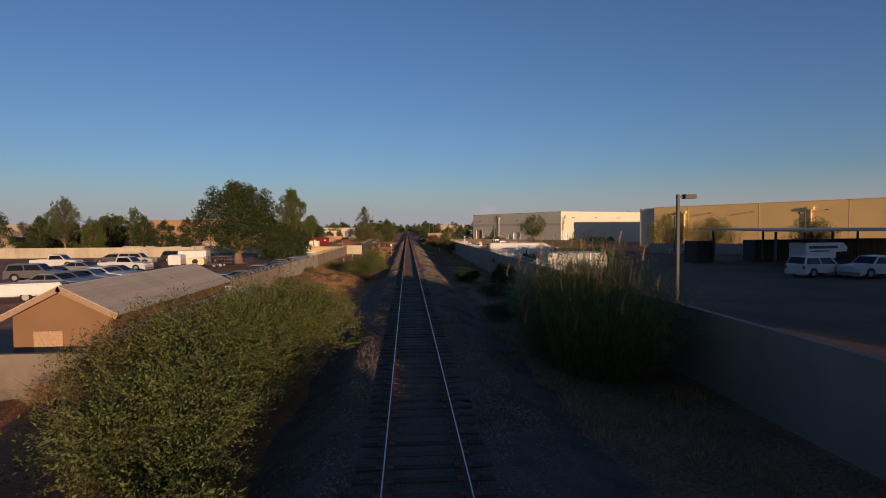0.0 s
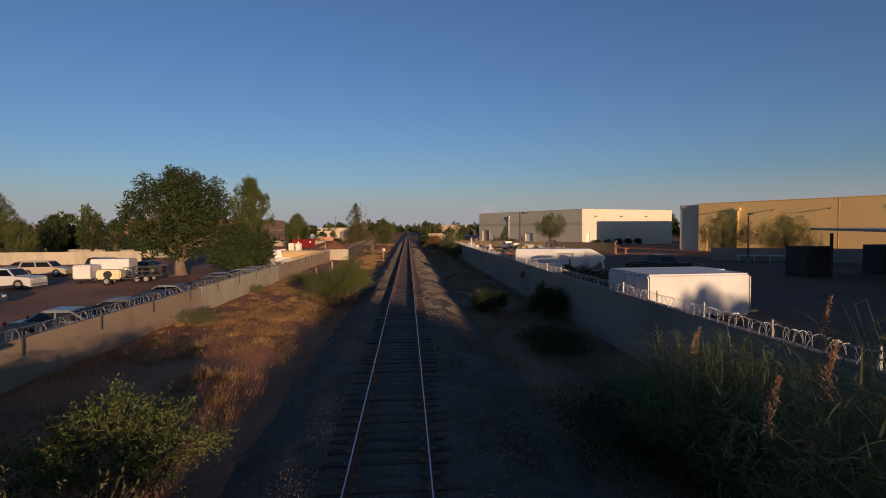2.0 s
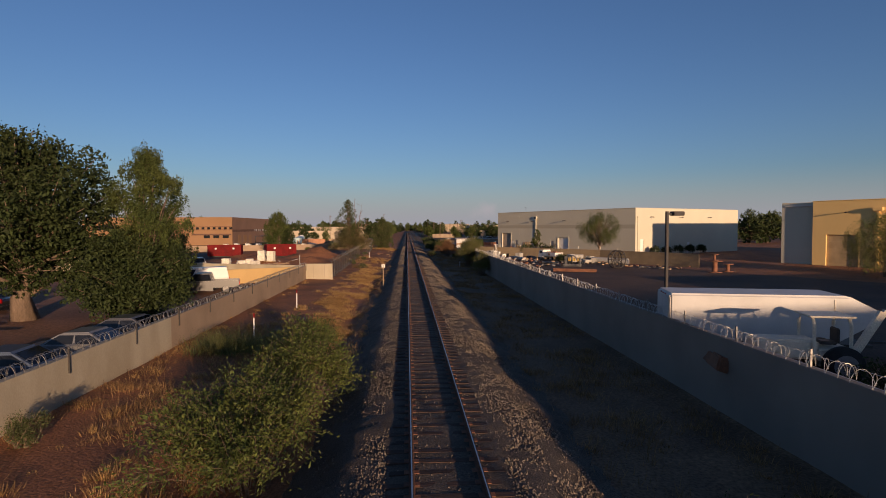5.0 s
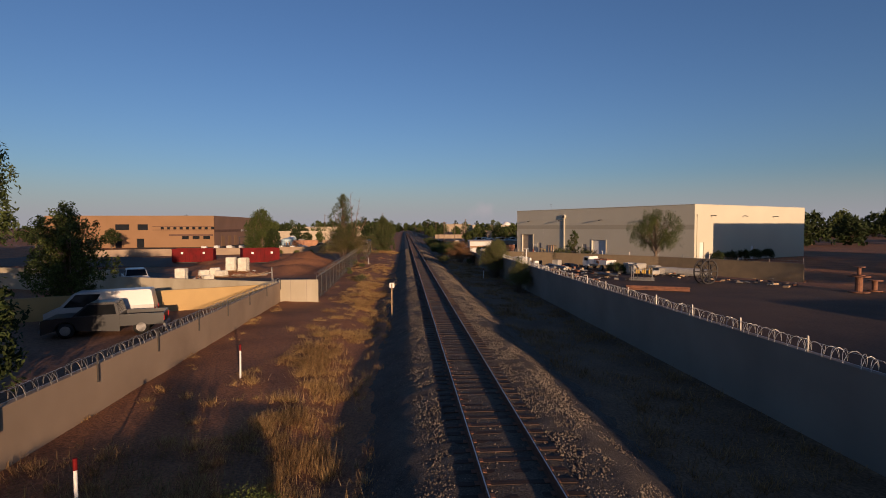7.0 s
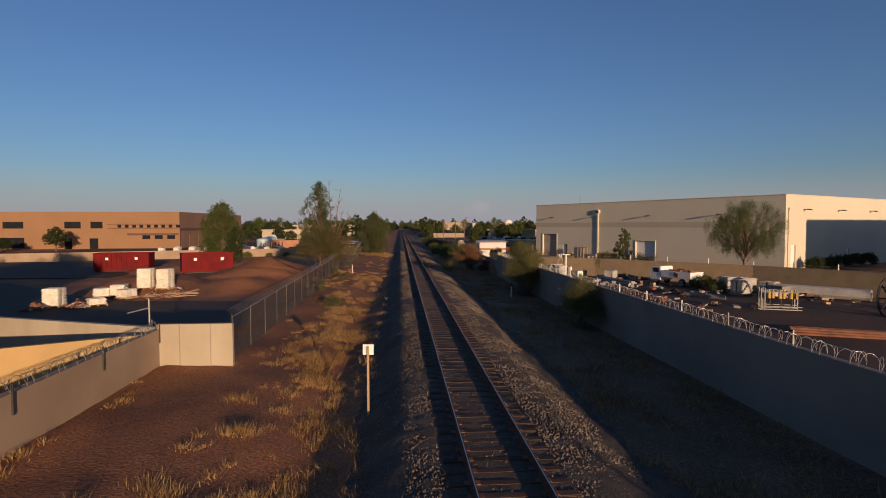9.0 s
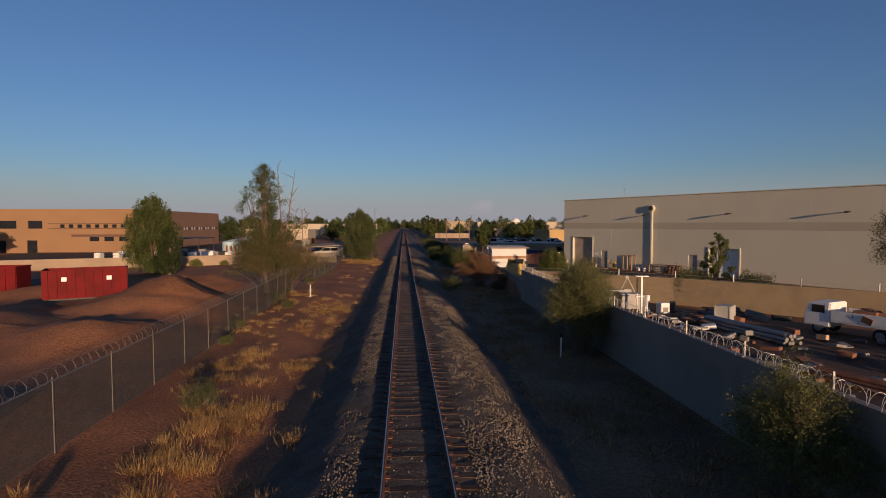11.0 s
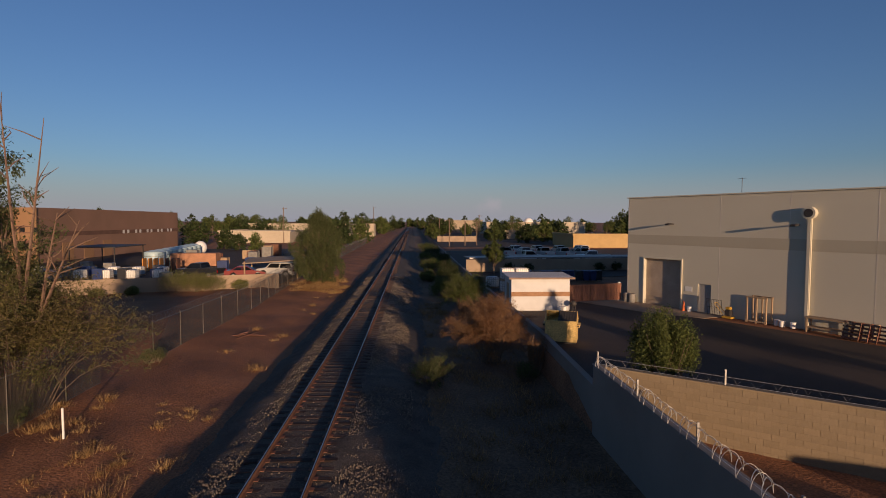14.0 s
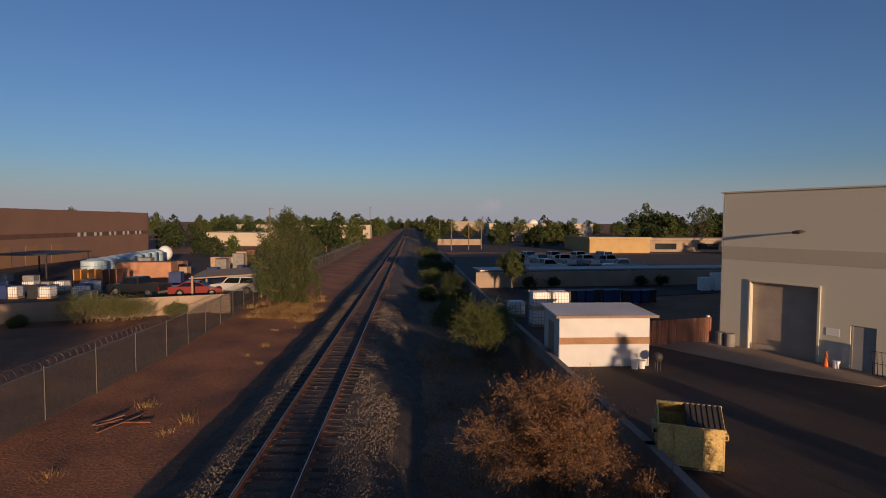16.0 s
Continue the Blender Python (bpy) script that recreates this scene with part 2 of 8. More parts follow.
def cyl(bm, r, h, at=(0, 0, 0), rot=(0, 0, 0), n=16, r2=None):
    bmesh.ops.create_cone(bm, cap_ends=True, segments=n, radius1=r, radius2=r if r2 is None else r2, depth=h, matrix=pose(*at, *rot))
    return bm


def cyls(*items, n=16):
    bm = bmesh.new()
    for it in items:
        cyl(bm, *it, n=n)
    return bm


def prism(bm, outline, axis, a, b):
    """Extrudes a 2D outline along an axis from a to b."""
    def at(p, d):
        return {"x": (d, p[0], p[1]), "y": (p[0], d, p[1]), "z": (p[0], p[1], d)}[axis]
    v0 = [bm.verts.new(at(p, a)) for p in outline]
    v1 = [bm.verts.new(at(p, b)) for p in outline]
    n = len(outline)
    for i in range(n):
        bm.faces.new((v0[i], v0[(i + 1) % n], v1[(i + 1) % n], v1[i]))
    bm.faces.new(v0)
    bm.faces.new(v1)
    bmesh.ops.recalc_face_normals(bm, faces=bm.faces)
    return bm


def quick(name, verts, faces, material, parent=None, label="", smooth=False):
    me = bpy.data.meshes.new(name)
    me.from_pydata(verts, [], faces)
    for mt in (material if isinstance(material, (list, tuple)) else [material]):
        me.materials.append(mt)
    if smooth:
        me.polygons.foreach_set("use_smooth", [True] * len(me.polygons))
    ob = new(name, me)
    if parent is not None:
        ob.parent = parent
    if label:
        ob["label"] = label
    return ob


def tubes(lines, sides=6):
    """Verts and faces of tapered tubes along polylines [(points, radii), ...]."""
    V, F = [], []
    for pts, rad in lines:
        pts = np.asarray(pts, float)
        k = len(pts)
        base = len(V)
        for i in range(k):
            d = pts[min(i + 1, k - 1)] - pts[max(i - 1, 0)]
            d = d / (np.linalg.norm(d) + 1e-9)
            u = np.cross(d, (0.31, 0.95, 0.05) if abs(d[2]) > 0.8 else (0, 0, 1))
            u /= np.linalg.norm(u) + 1e-9
            w = np.cross(d, u)
            for j in range(sides):
                a = 2 * math.pi * j / sides
                V.append(tuple(pts[i] + rad[i] * (math.cos(a) * u + math.sin(a) * w)))
        for i in range(k - 1):
            for j in range(sides):
                a, b = base + i * sides + j, base + i * sides + (j + 1) % sides
                F.append((a, b, b + sides, a + sides))
        F.append(tuple(base + j for j in range(sides))[::-1])
        F.append(tuple(base + (k - 1) * sides + j for j in range(sides)))
    return V, F


def leaves(rng, centres, size, narrow=0.45, droop=0.0):
    """Diamond leaves at the centres, one quad each."""
    n = len(centres)
    d = rng.normal(size=(n, 3))
    d[:, 2] -= droop
    d /= np.linalg.norm(d, axis=1)[:, None]
    u = np.cross(d, rng.normal(size=(n, 3)))
    u /= np.linalg.norm(u, axis=1)[:, None] + 1e-9
    w = np.cross(d, u)
    s = (size * rng.uniform(0.6, 1.4, n))[:, None]
    a = centres - d * s * 0.5
    c = centres + d * s * 0.5
    b = centres + u * s * 0.5 * narrow + w * s * 0.08
    e = centres - u * s * 0.5 * narrow + w * s * 0.08
    V = np.stack([a, b, c, e], 1).reshape(-1, 3)
    F = np.arange(4 * n).reshape(n, 4)
    return V, F


def joined(*vf):
    V, F, k = [], [], 0
    for v, f in vf:
        V.extend(map(tuple, v))
        F.extend(tuple(int(i) + k for i in q) for q in f)
        k = len(V)
    return V, F

# ---- ground ----
BLOCKLINE = [(10.0, 147.1), (19.7, 139.5), (30.3, 128.0), (38.7, 113.6)]


def seg_dist(x, y, a, b):
    dx, dy = b[0] - a[0], b[1] - a[1]
    f = max(0.0, min(1.0, ((x - a[0]) * dx + (y - a[1]) * dy) / (dx * dx + dy * dy)))
    return math.hypot(x - a[0] - f * dx, y - a[1] - f * dy)


def ground_z(x, y):
    pts = [(-3000, -0.3), (-12.3, -0.3), (-12.0, -0.45), (-8, -0.62), (-5.5, -0.8), (-3.6, -0.86), (3.6, -0.9), (6, -1.05), (9.95, -1.15), (10.08, -0.05), (12, 0.0), (3000, 0.0)]
    for (x0, z0), (x1, z1) in zip(pts, pts[1:]):
        if x <= x1:
            z = z0 + (z1 - z0) * (x - x0) / (x1 - x0)
            break
    # a shallow ditch along the foot of the ballast
    if -6.6 < x < -3.0:
        z -= 0.34 * math.sin(math.pi * (x + 6.6) / 3.6) ** 2 * (1 - 0.65 * max(0.0, min(1.0, (y - 128) / 20)))
    # the car yard lies a little lower than the strip along the track
    if x < -12.2 and y < 103.4:
        z -= 0.25
    if y > 104 and x < -9:
        z += max(0.0, min(1.0, (-9 - x) / 3)) * -0.15
    if -12 < x < -3.6 or 3.6 < x < 9.9 or (y > 105 and -60 < x < -10):
        z += 0.09 * noise.noise((x * 0.35, y * 0.35, 0)) + 0.05 * noise.noise((x * 1.1, y * 1.1, 5))
    # the scrap yard falls towards its back wall
    if x > 10.05 and 108 < y < 150:
        near = min(seg_dist(x, y, a, b) for a, b in zip(BLOCKLINE, BLOCKLINE[1:]))
        k = max(0.0, min(1.0, 1 - near / 6.5))
        z -= 0.55 * k * k * (3 - 2 * k)
    # soil heaps on the vacant lot
    for cx, cy, rx, ry, hh in ((-24.5, 131, 5.5, 7, 1.5), (-19, 140, 5, 6, 1.3), (-20, 152, 7, 5, 1.4), (-30, 150, 6, 5, 0.9), (-16.5, 130, 4, 5, 1.3), (-15.6, 139, 4.5, 7, 1.5)):
        q = ((x - cx) / rx) ** 2 + ((y - cy) / ry) ** 2
        if q < 1:
            z += hh * (1 - q) ** 1.3 * (0.8 + 0.5 * noise.noise((x * 0.6, y * 0.6, 9)))
    return z


def build_ground():
    xs = [-3000, -1200, -500, -250, -140, -100, -80] + list(np.arange(-60, -12.5, 2.0)) + list(np.arange(-12.3, -3.5, 0.6)) + [-3.6, -1.5, 1.5, 3.6] + list(np.arange(4.2, 9.9, 0.6)) + [9.95, 10.08, 12] + list(np.arange(13.5, 40, 1.5)) + [44, 50, 55] + [80, 120, 250, 500, 1200, 3000]
    ys = [-1500, -500, -200, -100, -60, -40] + list(np.arange(-30, 230, 0.9)) + [232, 240, 260, 300, 360, 450, 600, 900, 1500, 4000]
    xs = sorted(float(x) for x in xs)
    ys = [float(y) for y in ys]
    V = [(x, y, ground_z(x, y)) for y in ys for x in xs]
    n = len(xs)
    F = [(j * n + i, j * n + i + 1, (j + 1) * n + i + 1, (j + 1) * n + i) for j in range(len(ys) - 1) for i in range(n - 1)]
    ob = quick("ground", V, F, [DIRT, VERGE], smooth=True)
    ob.data.polygons.foreach_set("material_index", [1 if 3.5 < xs[k % (n - 1)] < 9.9 else 0 for k in range(len(F))])
    return tagged(ob, "reddish-brown bare desert dirt with dry patches", "ground", kind="structure")


build_ground()


def slab(name, outline, z, material, label, category="pavement", thick=0.03):
    bm = bmesh.new()
    prism(bm, outline, "z", z - thick, z)
    return tagged(part(name, bm, material), label, category, kind="structure")


slab("yard_pavement_1", [(10.25, -30), (48, -30), (60, 60), (36, 99), (31.5, 110), (24.5, 122.5), (15.5, 132.5), (10.25, 136)], 0.02, YARD, "dark packed dirt and worn asphalt of the storage yard", "pavement")
slab("yard_pavement_2", [(10.6, 147.7), (20.0, 140.0), (30.7, 128.3), (39.3, 114.0), (41, 133), (18, 172), (18, 186), (10.4, 186)], 0.06, ASPHALT, "dark asphalt apron in front of the warehouse", "pavement")
slab("yard_pavement_3", [(-75, 14.8), (-12.6, 14.8), (-12.6, 103.2), (-75, 103.2)], -0.52, LOTDIRT, "brown packed dirt of the vehicle storage yard", "pavement")
slab("yard_pavement_4", [(-75, 145), (-33, 140), (-36, 160), (-75, 175)], -0.36, ASPHALT, "dark asphalt drive of the vacant lot", "pavement")
slab("yard_pavement_5", [(-75, 188), (-11, 188), (-14, 262), (-75, 262)], -0.36, ASPHALT, "dark asphalt of the contractor's yard", "pavement")
slab("yard_pavement_6", [(10.6, 186), (75, 205), (75, 262), (10.6, 245)], 0.06, ASPHALT, "dark asphalt lot behind the shed", "pavement")


# Dark slab over this part of the lot, next to the white wall.
slab("yard_pavement_7", [(-75, 121), (-31, 112.6), (-12.6, 105.2), (-10.9, 112), (-13, 121), (-24, 122.5), (-40, 136), (-75, 143)], -0.36, ASPHALT, "dark ground slab beside the low white wall", "pavement")


# Dark slab that covers the dirt past the lot.
slab("yard_pavement_9", [(10.6, 262.5), (75, 262.5), (160, 262.5), (160, 420), (10.6, 420)], 0.03, ASPHALT, "dark ground slab beyond the lot", "pavement")


A1, A2 = Vector((21.04, 171.5)), Vector((39.85, 136.67))
AU = (A2 - A1).normalized()
AN = Vector((AU.y, -AU.x))
slab("yard_pavement_8", [tuple(A1 + AU * s + AN * o) for s, o in ((-1.5, 0.03), (8.6, 0.03), (8.2, 2.2), (4.5, 3.6), (-1.5, 3.9))], 0.09, STUCCO2, "tan concrete apron before the warehouse doors", "pavement")


# ---- railway ----
TIE_STEP = 0.56
track = thing("railway_track", "single railway track with rusty rails on dark wooden sleepers", "railway track")
rng = np.random.default_rng(4)


def build_ballast():
    prof = [(-4.7, -1.3), (-4.0, -1.14), (-3.1, -0.73), (-2.15, -0.29), (-1.6, -0.215), (-0.75, -0.182), (0.75, -0.182), (1.6, -0.21), (2.4, -0.27), (3.1, -0.52), (3.8, -0.84), (4.6, -1.02)]
    xs = []
    for (x0, z0), (x1, z1) in zip(prof, prof[1:]):
        k = max(1, int((x1 - x0) / 0.25))
        xs += [(x0 + (x1 - x0) * i / k, z0 + (z1 - z0) * i / k) for i in range(k)]
    xs.append(prof[-1])
    ys = list(np.arange(-25, 200, 0.3)) + list(np.arange(200, 700, 4.0))
    V = []
    for y in ys:
        for x, z in xs:
            w = 0.0 if abs(x) < 1.3 else 1.0
            V.append((x + w * 0.25 * noise.noise((x, y * 0.4, 3)), y, z + (0.02 + 0.05 * w) * noise.noise((x * 2.2, y * 2.2, 1)) + 0.06 * w * noise.noise((x * .5, y * .3, 7))))
    n = len(xs)
    F = [(j * n + i, j * n + i + 1, (j + 1) * n + i + 1, (j + 1) * n + i) for j in range(len(ys) - 1) for i in range(n - 1)]
    ob = quick("ballast_bed", V, F, GRAVEL, smooth=True)
    tagged(ob, "bed of grey-brown crushed stone ballast under the track", "ballast", kind="structure")
    # loose stones over the bed, four-sided and open below
    N = 160000
    y = 4 + 190 * rng.random(N) ** 1.15
    pick = rng.random(N)
    x = np.where(pick < 0.38, rng.uniform(1.3, 3.4, N), np.where(pick < 0.74, rng.uniform(-3.4, -1.3, N), rng.uniform(-4.0, 4.3, N)))
    z = np.interp(x, [p[0] for p in prof], [p[1] for p in prof])
    phase = ((y / TIE_STEP) % 1.0)
    keep = (np.abs(x) > 1.34) | (np.abs(phase - 0.5) < 0.27)
    keep &= ((x > -2.1) & (x < 3.5)) | (rng.random(N) < 0.5)
    x, y, z = x[keep], y[keep], z[keep]
    n = len(x)
    r = rng.uniform(0.017, 0.038, n)
    r[np.abs(x) < 1.34] *= 0.8
    r[x < -2.0] *= 0.72
    P = np.stack([x, y, z], 1)
    dirs = np.array([(1, 0, 0), (0, 1, 0), (-1, 0, 0), (0, -1, 0), (0, 0, 1)], float)
    ang = rng.uniform(0, 6.28, n)
    ca, sa = np.cos(ang), np.sin(ang)
    V = np.zeros((n, 5, 3))
    for k in range(5):
        d = dirs[k] * rng.uniform(0.7, 1.3, n)[:, None] + rng.normal(size=(n, 3)) * (0.15, 0.15, 0.0 if k < 4 else 0.15)
        V[:, k, 0] = P[:, 0] + r * (ca * d[:, 0] - sa * d[:, 1])
        V[:, k, 1] = P[:, 1] + r * (sa * d[:, 0] + ca * d[:, 1])
        V[:, k, 2] = P[:, 2] + r * (d[:, 2] * 0.9 + (-0.15 if k < 4 else 0.25))
    tri = np.array([(0, 1, 4), (1, 2, 4), (2, 3, 4), (3, 0, 4)])
    F = (np.arange(n)[:, None, None] * 5 + tri[None]).reshape(-1, 3)
    st = quick("ballast_stones", V.reshape(-1, 3).tolist(), F.tolist(), STONE)
    tagged(st, "loose grey and tan crushed ballast stones", "gravel", kind="stuff")


build_ballast()


def build_rails():
    head = [(-0.036, -0.006), (-0.013, 0.0), (0.013, 0.0), (0.036, -0.006), (0.037, -0.035), (0.01, -0.05), (0.009, -0.145), (0.07, -0.165), (0.07, -0.178), (-0.07, -0.178), (-0.07, -0.165), (-0.009, -0.145), (-0.01, -0.05), (-0.037, -0.035)]
    for sx in (-0.755, 0.755):
        bm = bmesh.new()
        prism(bm, [(sx + p[0], p[1]) for p in head], "y", -25, 720)
        bm.faces.ensure_lookup_table()
        for f in bm.faces:
            if f.normal.z > 0.9 and f.calc_center_median().z > -0.02:
                f.material_index = 1 if f.normal.z > 0.995 else 2
        part("rail", bm, [RAIL, RAILTOP, HEADEDGE], track, "rust-brown steel rail with a worn shiny head")
    # plates under the rails
    V, F = [], []
    for k in range(-4, 420):
        for sx in (-0.755, 0.755):
            b = len(V)
            y = (k + 0.0) * TIE_STEP
            for dz in (-0.172, -0.158):
                V += [(sx - 0.17, y - 0.09, dz), (sx + 0.17, y - 0.09, dz), (sx + 0.17, y + 0.09, dz), (sx - 0.17, y + 0.09, dz)]
            F += [(b + 4, b + 5, b + 6, b + 7), (b, b + 1, b + 5, b + 4), (b + 1, b + 2, b + 6, b + 5), (b + 2, b + 3, b + 7, b + 6), (b + 3, b, b + 4, b + 7)]
    ob = quick("tie_plate", V, F, RUSTY, track)
    ob["kind"] = "stuff"


build_rails()


def build_ties():
    bm = boxes(((2.6, 0.225, 0.17), (0, 0, -0.257)), bevel=0.018)
    me = mesh_from("tie", bm, TIE)
    r = random.Random(3)
    far = bmesh.new()
    for k in range(-4, 900):
        y = k * TIE_STEP
        m = (r.uniform(-0.06, 0.06), y + r.uniform(-0.02, 0.02), r.uniform(-0.012, 0.008))
        yaw = r.uniform(-1.2, 1.2)
        if 8 <= k < 306:
            shared("tie", me, track, m, (0, 0, yaw))
        else:
            box(far, (2.6, 0.225, 0.17), (m[0], m[1], m[2] - 0.257), (0, 0, yaw))
    ob = part("distant_tie", far, TIE, track)
    ob["kind"] = "stuff"


# ---- walls, wire and fence ----
def wall_line(name, pts, base, top, material, label, thick=0.2, cap=None):
    """A wall along points of the plan, with thickness to both sides and a slightly proud cap."""
    bm = bmesh.new()
    for (x0, y0), (x1, y1) in zip(pts, pts[1:]):
        L = math.hypot(x1 - x0, y1 - y0)
        a = math.degrees(math.atan2(y1 - y0, x1 - x0))
        box(bm, (L + thick * 0.98, thick, top - base), ((x0 + x1) / 2, (y0 + y1) / 2, (top + base) / 2), (0, 0, a))
        if cap:
            box(bm, (L + thick * 1.1, thick + 0.05, 0.06), ((x0 + x1) / 2, (y0 + y1) / 2, top + 0.03), (0, 0, a))
    return tagged(part(name, bm, material), label, "wall", kind="structure")


def razor(pts, z, label, post=3.2, r=0.18, pitch=0.46, post_h=0.55, drop=0.35, side=0.0, postmat=None, wire=0.0075, wiremat=None):
    """A coil of razor wire on short posts along a line of the plan."""
    t = thing("razor_wire", label, "razor wire")
    V0 = [np.array((*p, z)) for p in pts]
    rr = random.Random(int(abs(pts[0][1] * 7)) + len(pts))
    for p0, p1 in zip(V0, V0[1:]):
        L = np.linalg.norm(p1 - p0)
        d = (p1 - p0) / L
        nrm = np.array((-d[1], d[0], 0))
        turns = L / pitch
        n = int(turns * 20)
        P = []
        for i in range(n + 1):
            a = 2 * math.pi * i / 20
            q = L * i / n
            wob = 1 + 0.22 * noise.noise((q * 0.9, p0[0], p0[1]))
            P.append(p0 + d * (q + 0.10 * math.sin(a * 0.37)) + nrm * r * wob * math.cos(a) + np.array((0, 0, 2.0 * r * wob * abs(math.sin(a)) + 0.03)))
        V, F = tubes([(P, [wire] * len(P))], 3)
        quick("coil", V, F, wiremat or WIRE, t, "galvanised razor wire coil")
        for h in (0.05, r * 2.0):
            V, F = tubes([([p0 + np.array((0, 0, h)), p1 + np.array((0, 0, h))], [0.006, 0.006])], 4)
            quick("strand", V, F, WIRE, t)
    for p0, p1 in zip(V0, V0[1:]):
        L = np.linalg.norm(p1 - p0)
        d = (p1 - p0) / L
        nrm = np.array((-d[1], d[0], 0))
        k = max(1, int(L / post))
        for i in range(k + 1):
            c = p0 + d * L * i / k + nrm * side
            part("post", boxes(((0.05, 0.05, post_h + drop), (c[0], c[1], z + (post_h - drop) / 2), (0, 0, rr.uniform(-8, 8)))), postmat or DARKSTEEL, t)
    return t


RW = [(10.0, -30.0), (10.0, 147.1)]
wall_line("wall_east", RW, -1.4, 1.38, STUCCO, "long grey stuccoed boundary wall topped with razor wire", 0.2, cap=True)
razor([(10.0, 24), (10.0, 70), (10.0, 110), (10.0, 147)], 1.42, "coiled razor wire along the grey boundary wall", postmat=STEEL, post_h=0.5, drop=0.0)

LW = [(-12.1, 40.0), (-12.1, 103.6)]
wall_line("wall_west", [(-12.1, 30.0), (-12.1, 50.0)], -0.9, 0.98, STUCCO2, "tan stuccoed boundary wall with wire posts bolted on", 0.2)
wall_line("wall_west_pale", [(-12.098, 50.1), (-12.098, 69.2)], -0.9, 1.0, WHITEWALL, "freshly whitewashed stretch of boundary wall", 0.21)
wall_line("wall_west_far", [(-12.1, 69.3), (-12.1, 103.6)], -0.9, 1.0, STUCCO2, "tan stuccoed boundary wall with wire posts bolted on", 0.2)
wall_line("wall_return", [(-11.98, 103.5), (-9.2, 103.5)], -0.95, 1.2, WHITEWALL, "whitewashed end wall beside the chain-link fence", 0.2)
razor([(-12.1, 30.5), (-12.1, 66), (-12.1, 103.4)], 1.0, "coiled razor wire on dark brackets along the tan wall", side=-0.13, post_h=0.25, drop=0.55, post=4.0, r=0.16, pitch=0.45, wiremat=STEEL)
# White stucco darkened in its base colour instead of by a shading tree.
wall_line("wall_near_west", [(-30.0, 14.5), (-9.2, 14.5), (-9.1, 27.6), (-12.1, 30.0)], -1.0, 0.85, M("shade_toned_white_stucco", (0.185, 0.15, 0.115), (0.12, 0.097, 0.075), scale=0.7, fine=40, bump=0.15, grain=0.12), "white boundary wall coloured as in shade, behind the shrubs", 0.2)
razor([(-9.15, 14.7), (-9.1, 27.4), (-12.0, 29.9)], 0.87, "loose coils of razor wire along the white wall", side=-0.13, post_h=0.25, drop=0.5, r=0.22, pitch=0.5)

for x in (-11.2, -9.98):
    tagged(part("wall_joint", boxes(((0.03, 0.012, 2.1), (x, 103.394, 0.12)))  , STUCCO), "dark joint in the whitewashed end wall", "wall", kind="structure")
t = thing("gate_post", "galvanised pipe gate post with two braces", "post", pose(-12.9, 104.6, -0.5))
part("pipe", cyls((0.045, 2.6, (0, 0, 1.3)), n=10), STEEL, t)
part("brace", boxes(((0.9, 0.05, 0.05), (-0.45, 0, 2.1), (0, -14, 0)), ((0.05, 0.05, 1.7), (0.1, 0, 0.85))), STEEL, t)

# ---- buildings ----
def rot_frame(p, d):
    """A pose with its x axis along d in the plan, at p."""
    return pose(p[0], p[1], p[2], 0, 0, math.degrees(math.atan2(d[1], d[0])))


C1, E1, R1 = Vector((39.85, 136.67)), Vector((21.04, 171.5)), Vector((68.0, 151.3))
WB, WT = 0.0, 8.45
ux = (C1 - E1).normalized()


def wall_with_holes(bm, L, h, holes, thick=0.3, y0=0.0):
    """One welded wall from x 0 to L and z 0 to h, its face at local y = y0, with rectangular openings (x0, x1, z0, z1)."""
    xs = sorted({0.0, L, *[v for o in holes for v in o[:2]]})
    zs = sorted({0.0, h, *[v for o in holes for v in o[2:]]})
    nx, nz = len(xs) - 1, len(zs) - 1
    vert = {}

    def v(i, j, k):
        if (i, j, k) not in vert:
            vert[i, j, k] = bm.verts.new((xs[i], y0 + k * thick, zs[j]))
        return vert[i, j, k]

    def solid(i, j):
        if not (0 <= i < nx and 0 <= j < nz):
            return False
        cx, cz = (xs[i] + xs[i + 1]) / 2, (zs[j] + zs[j + 1]) / 2
        return not any(o[0] < cx < o[1] and o[2] < cz < o[3] for o in holes)
    for i in range(nx):
        for j in range(nz):
            if not solid(i, j):
                continue
            bm.faces.new((v(i, j, 0), v(i + 1, j, 0), v(i + 1, j + 1, 0), v(i, j + 1, 0)))
            bm.faces.new((v(i, j + 1, 1), v(i + 1, j + 1, 1), v(i + 1, j, 1), v(i, j, 1)))
            if not solid(i - 1, j):
                bm.faces.new((v(i, j, 0), v(i, j + 1, 0), v(i, j + 1, 1), v(i, j, 1)))
            if not solid(i + 1, j):
                bm.faces.new((v(i + 1, j, 1), v(i + 1, j + 1, 1), v(i + 1, j + 1, 0), v(i + 1, j, 0)))
            if not solid(i, j - 1):
                bm.faces.new((v(i, j, 1), v(i + 1, j, 1), v(i + 1, j, 0), v(i, j, 0)))
            if not solid(i, j + 1):
                bm.faces.new((v(i, j + 1, 0), v(i + 1, j + 1, 0), v(i + 1, j + 1, 1), v(i, j + 1, 1)))
    return bm


def wall_lamp(parent, x, z, y=0.0):
    l = part("wall_light", boxes(((0.12, 0.62, 0.08), (x, y - 0.31, z)), ((0.34, 0.42, 0.12), (x, y - 0.62, z - 0.02), (8, 0, 0)), bevel=0.015), DARKSTEEL, parent, "dark box wall light on an arm")
    return l


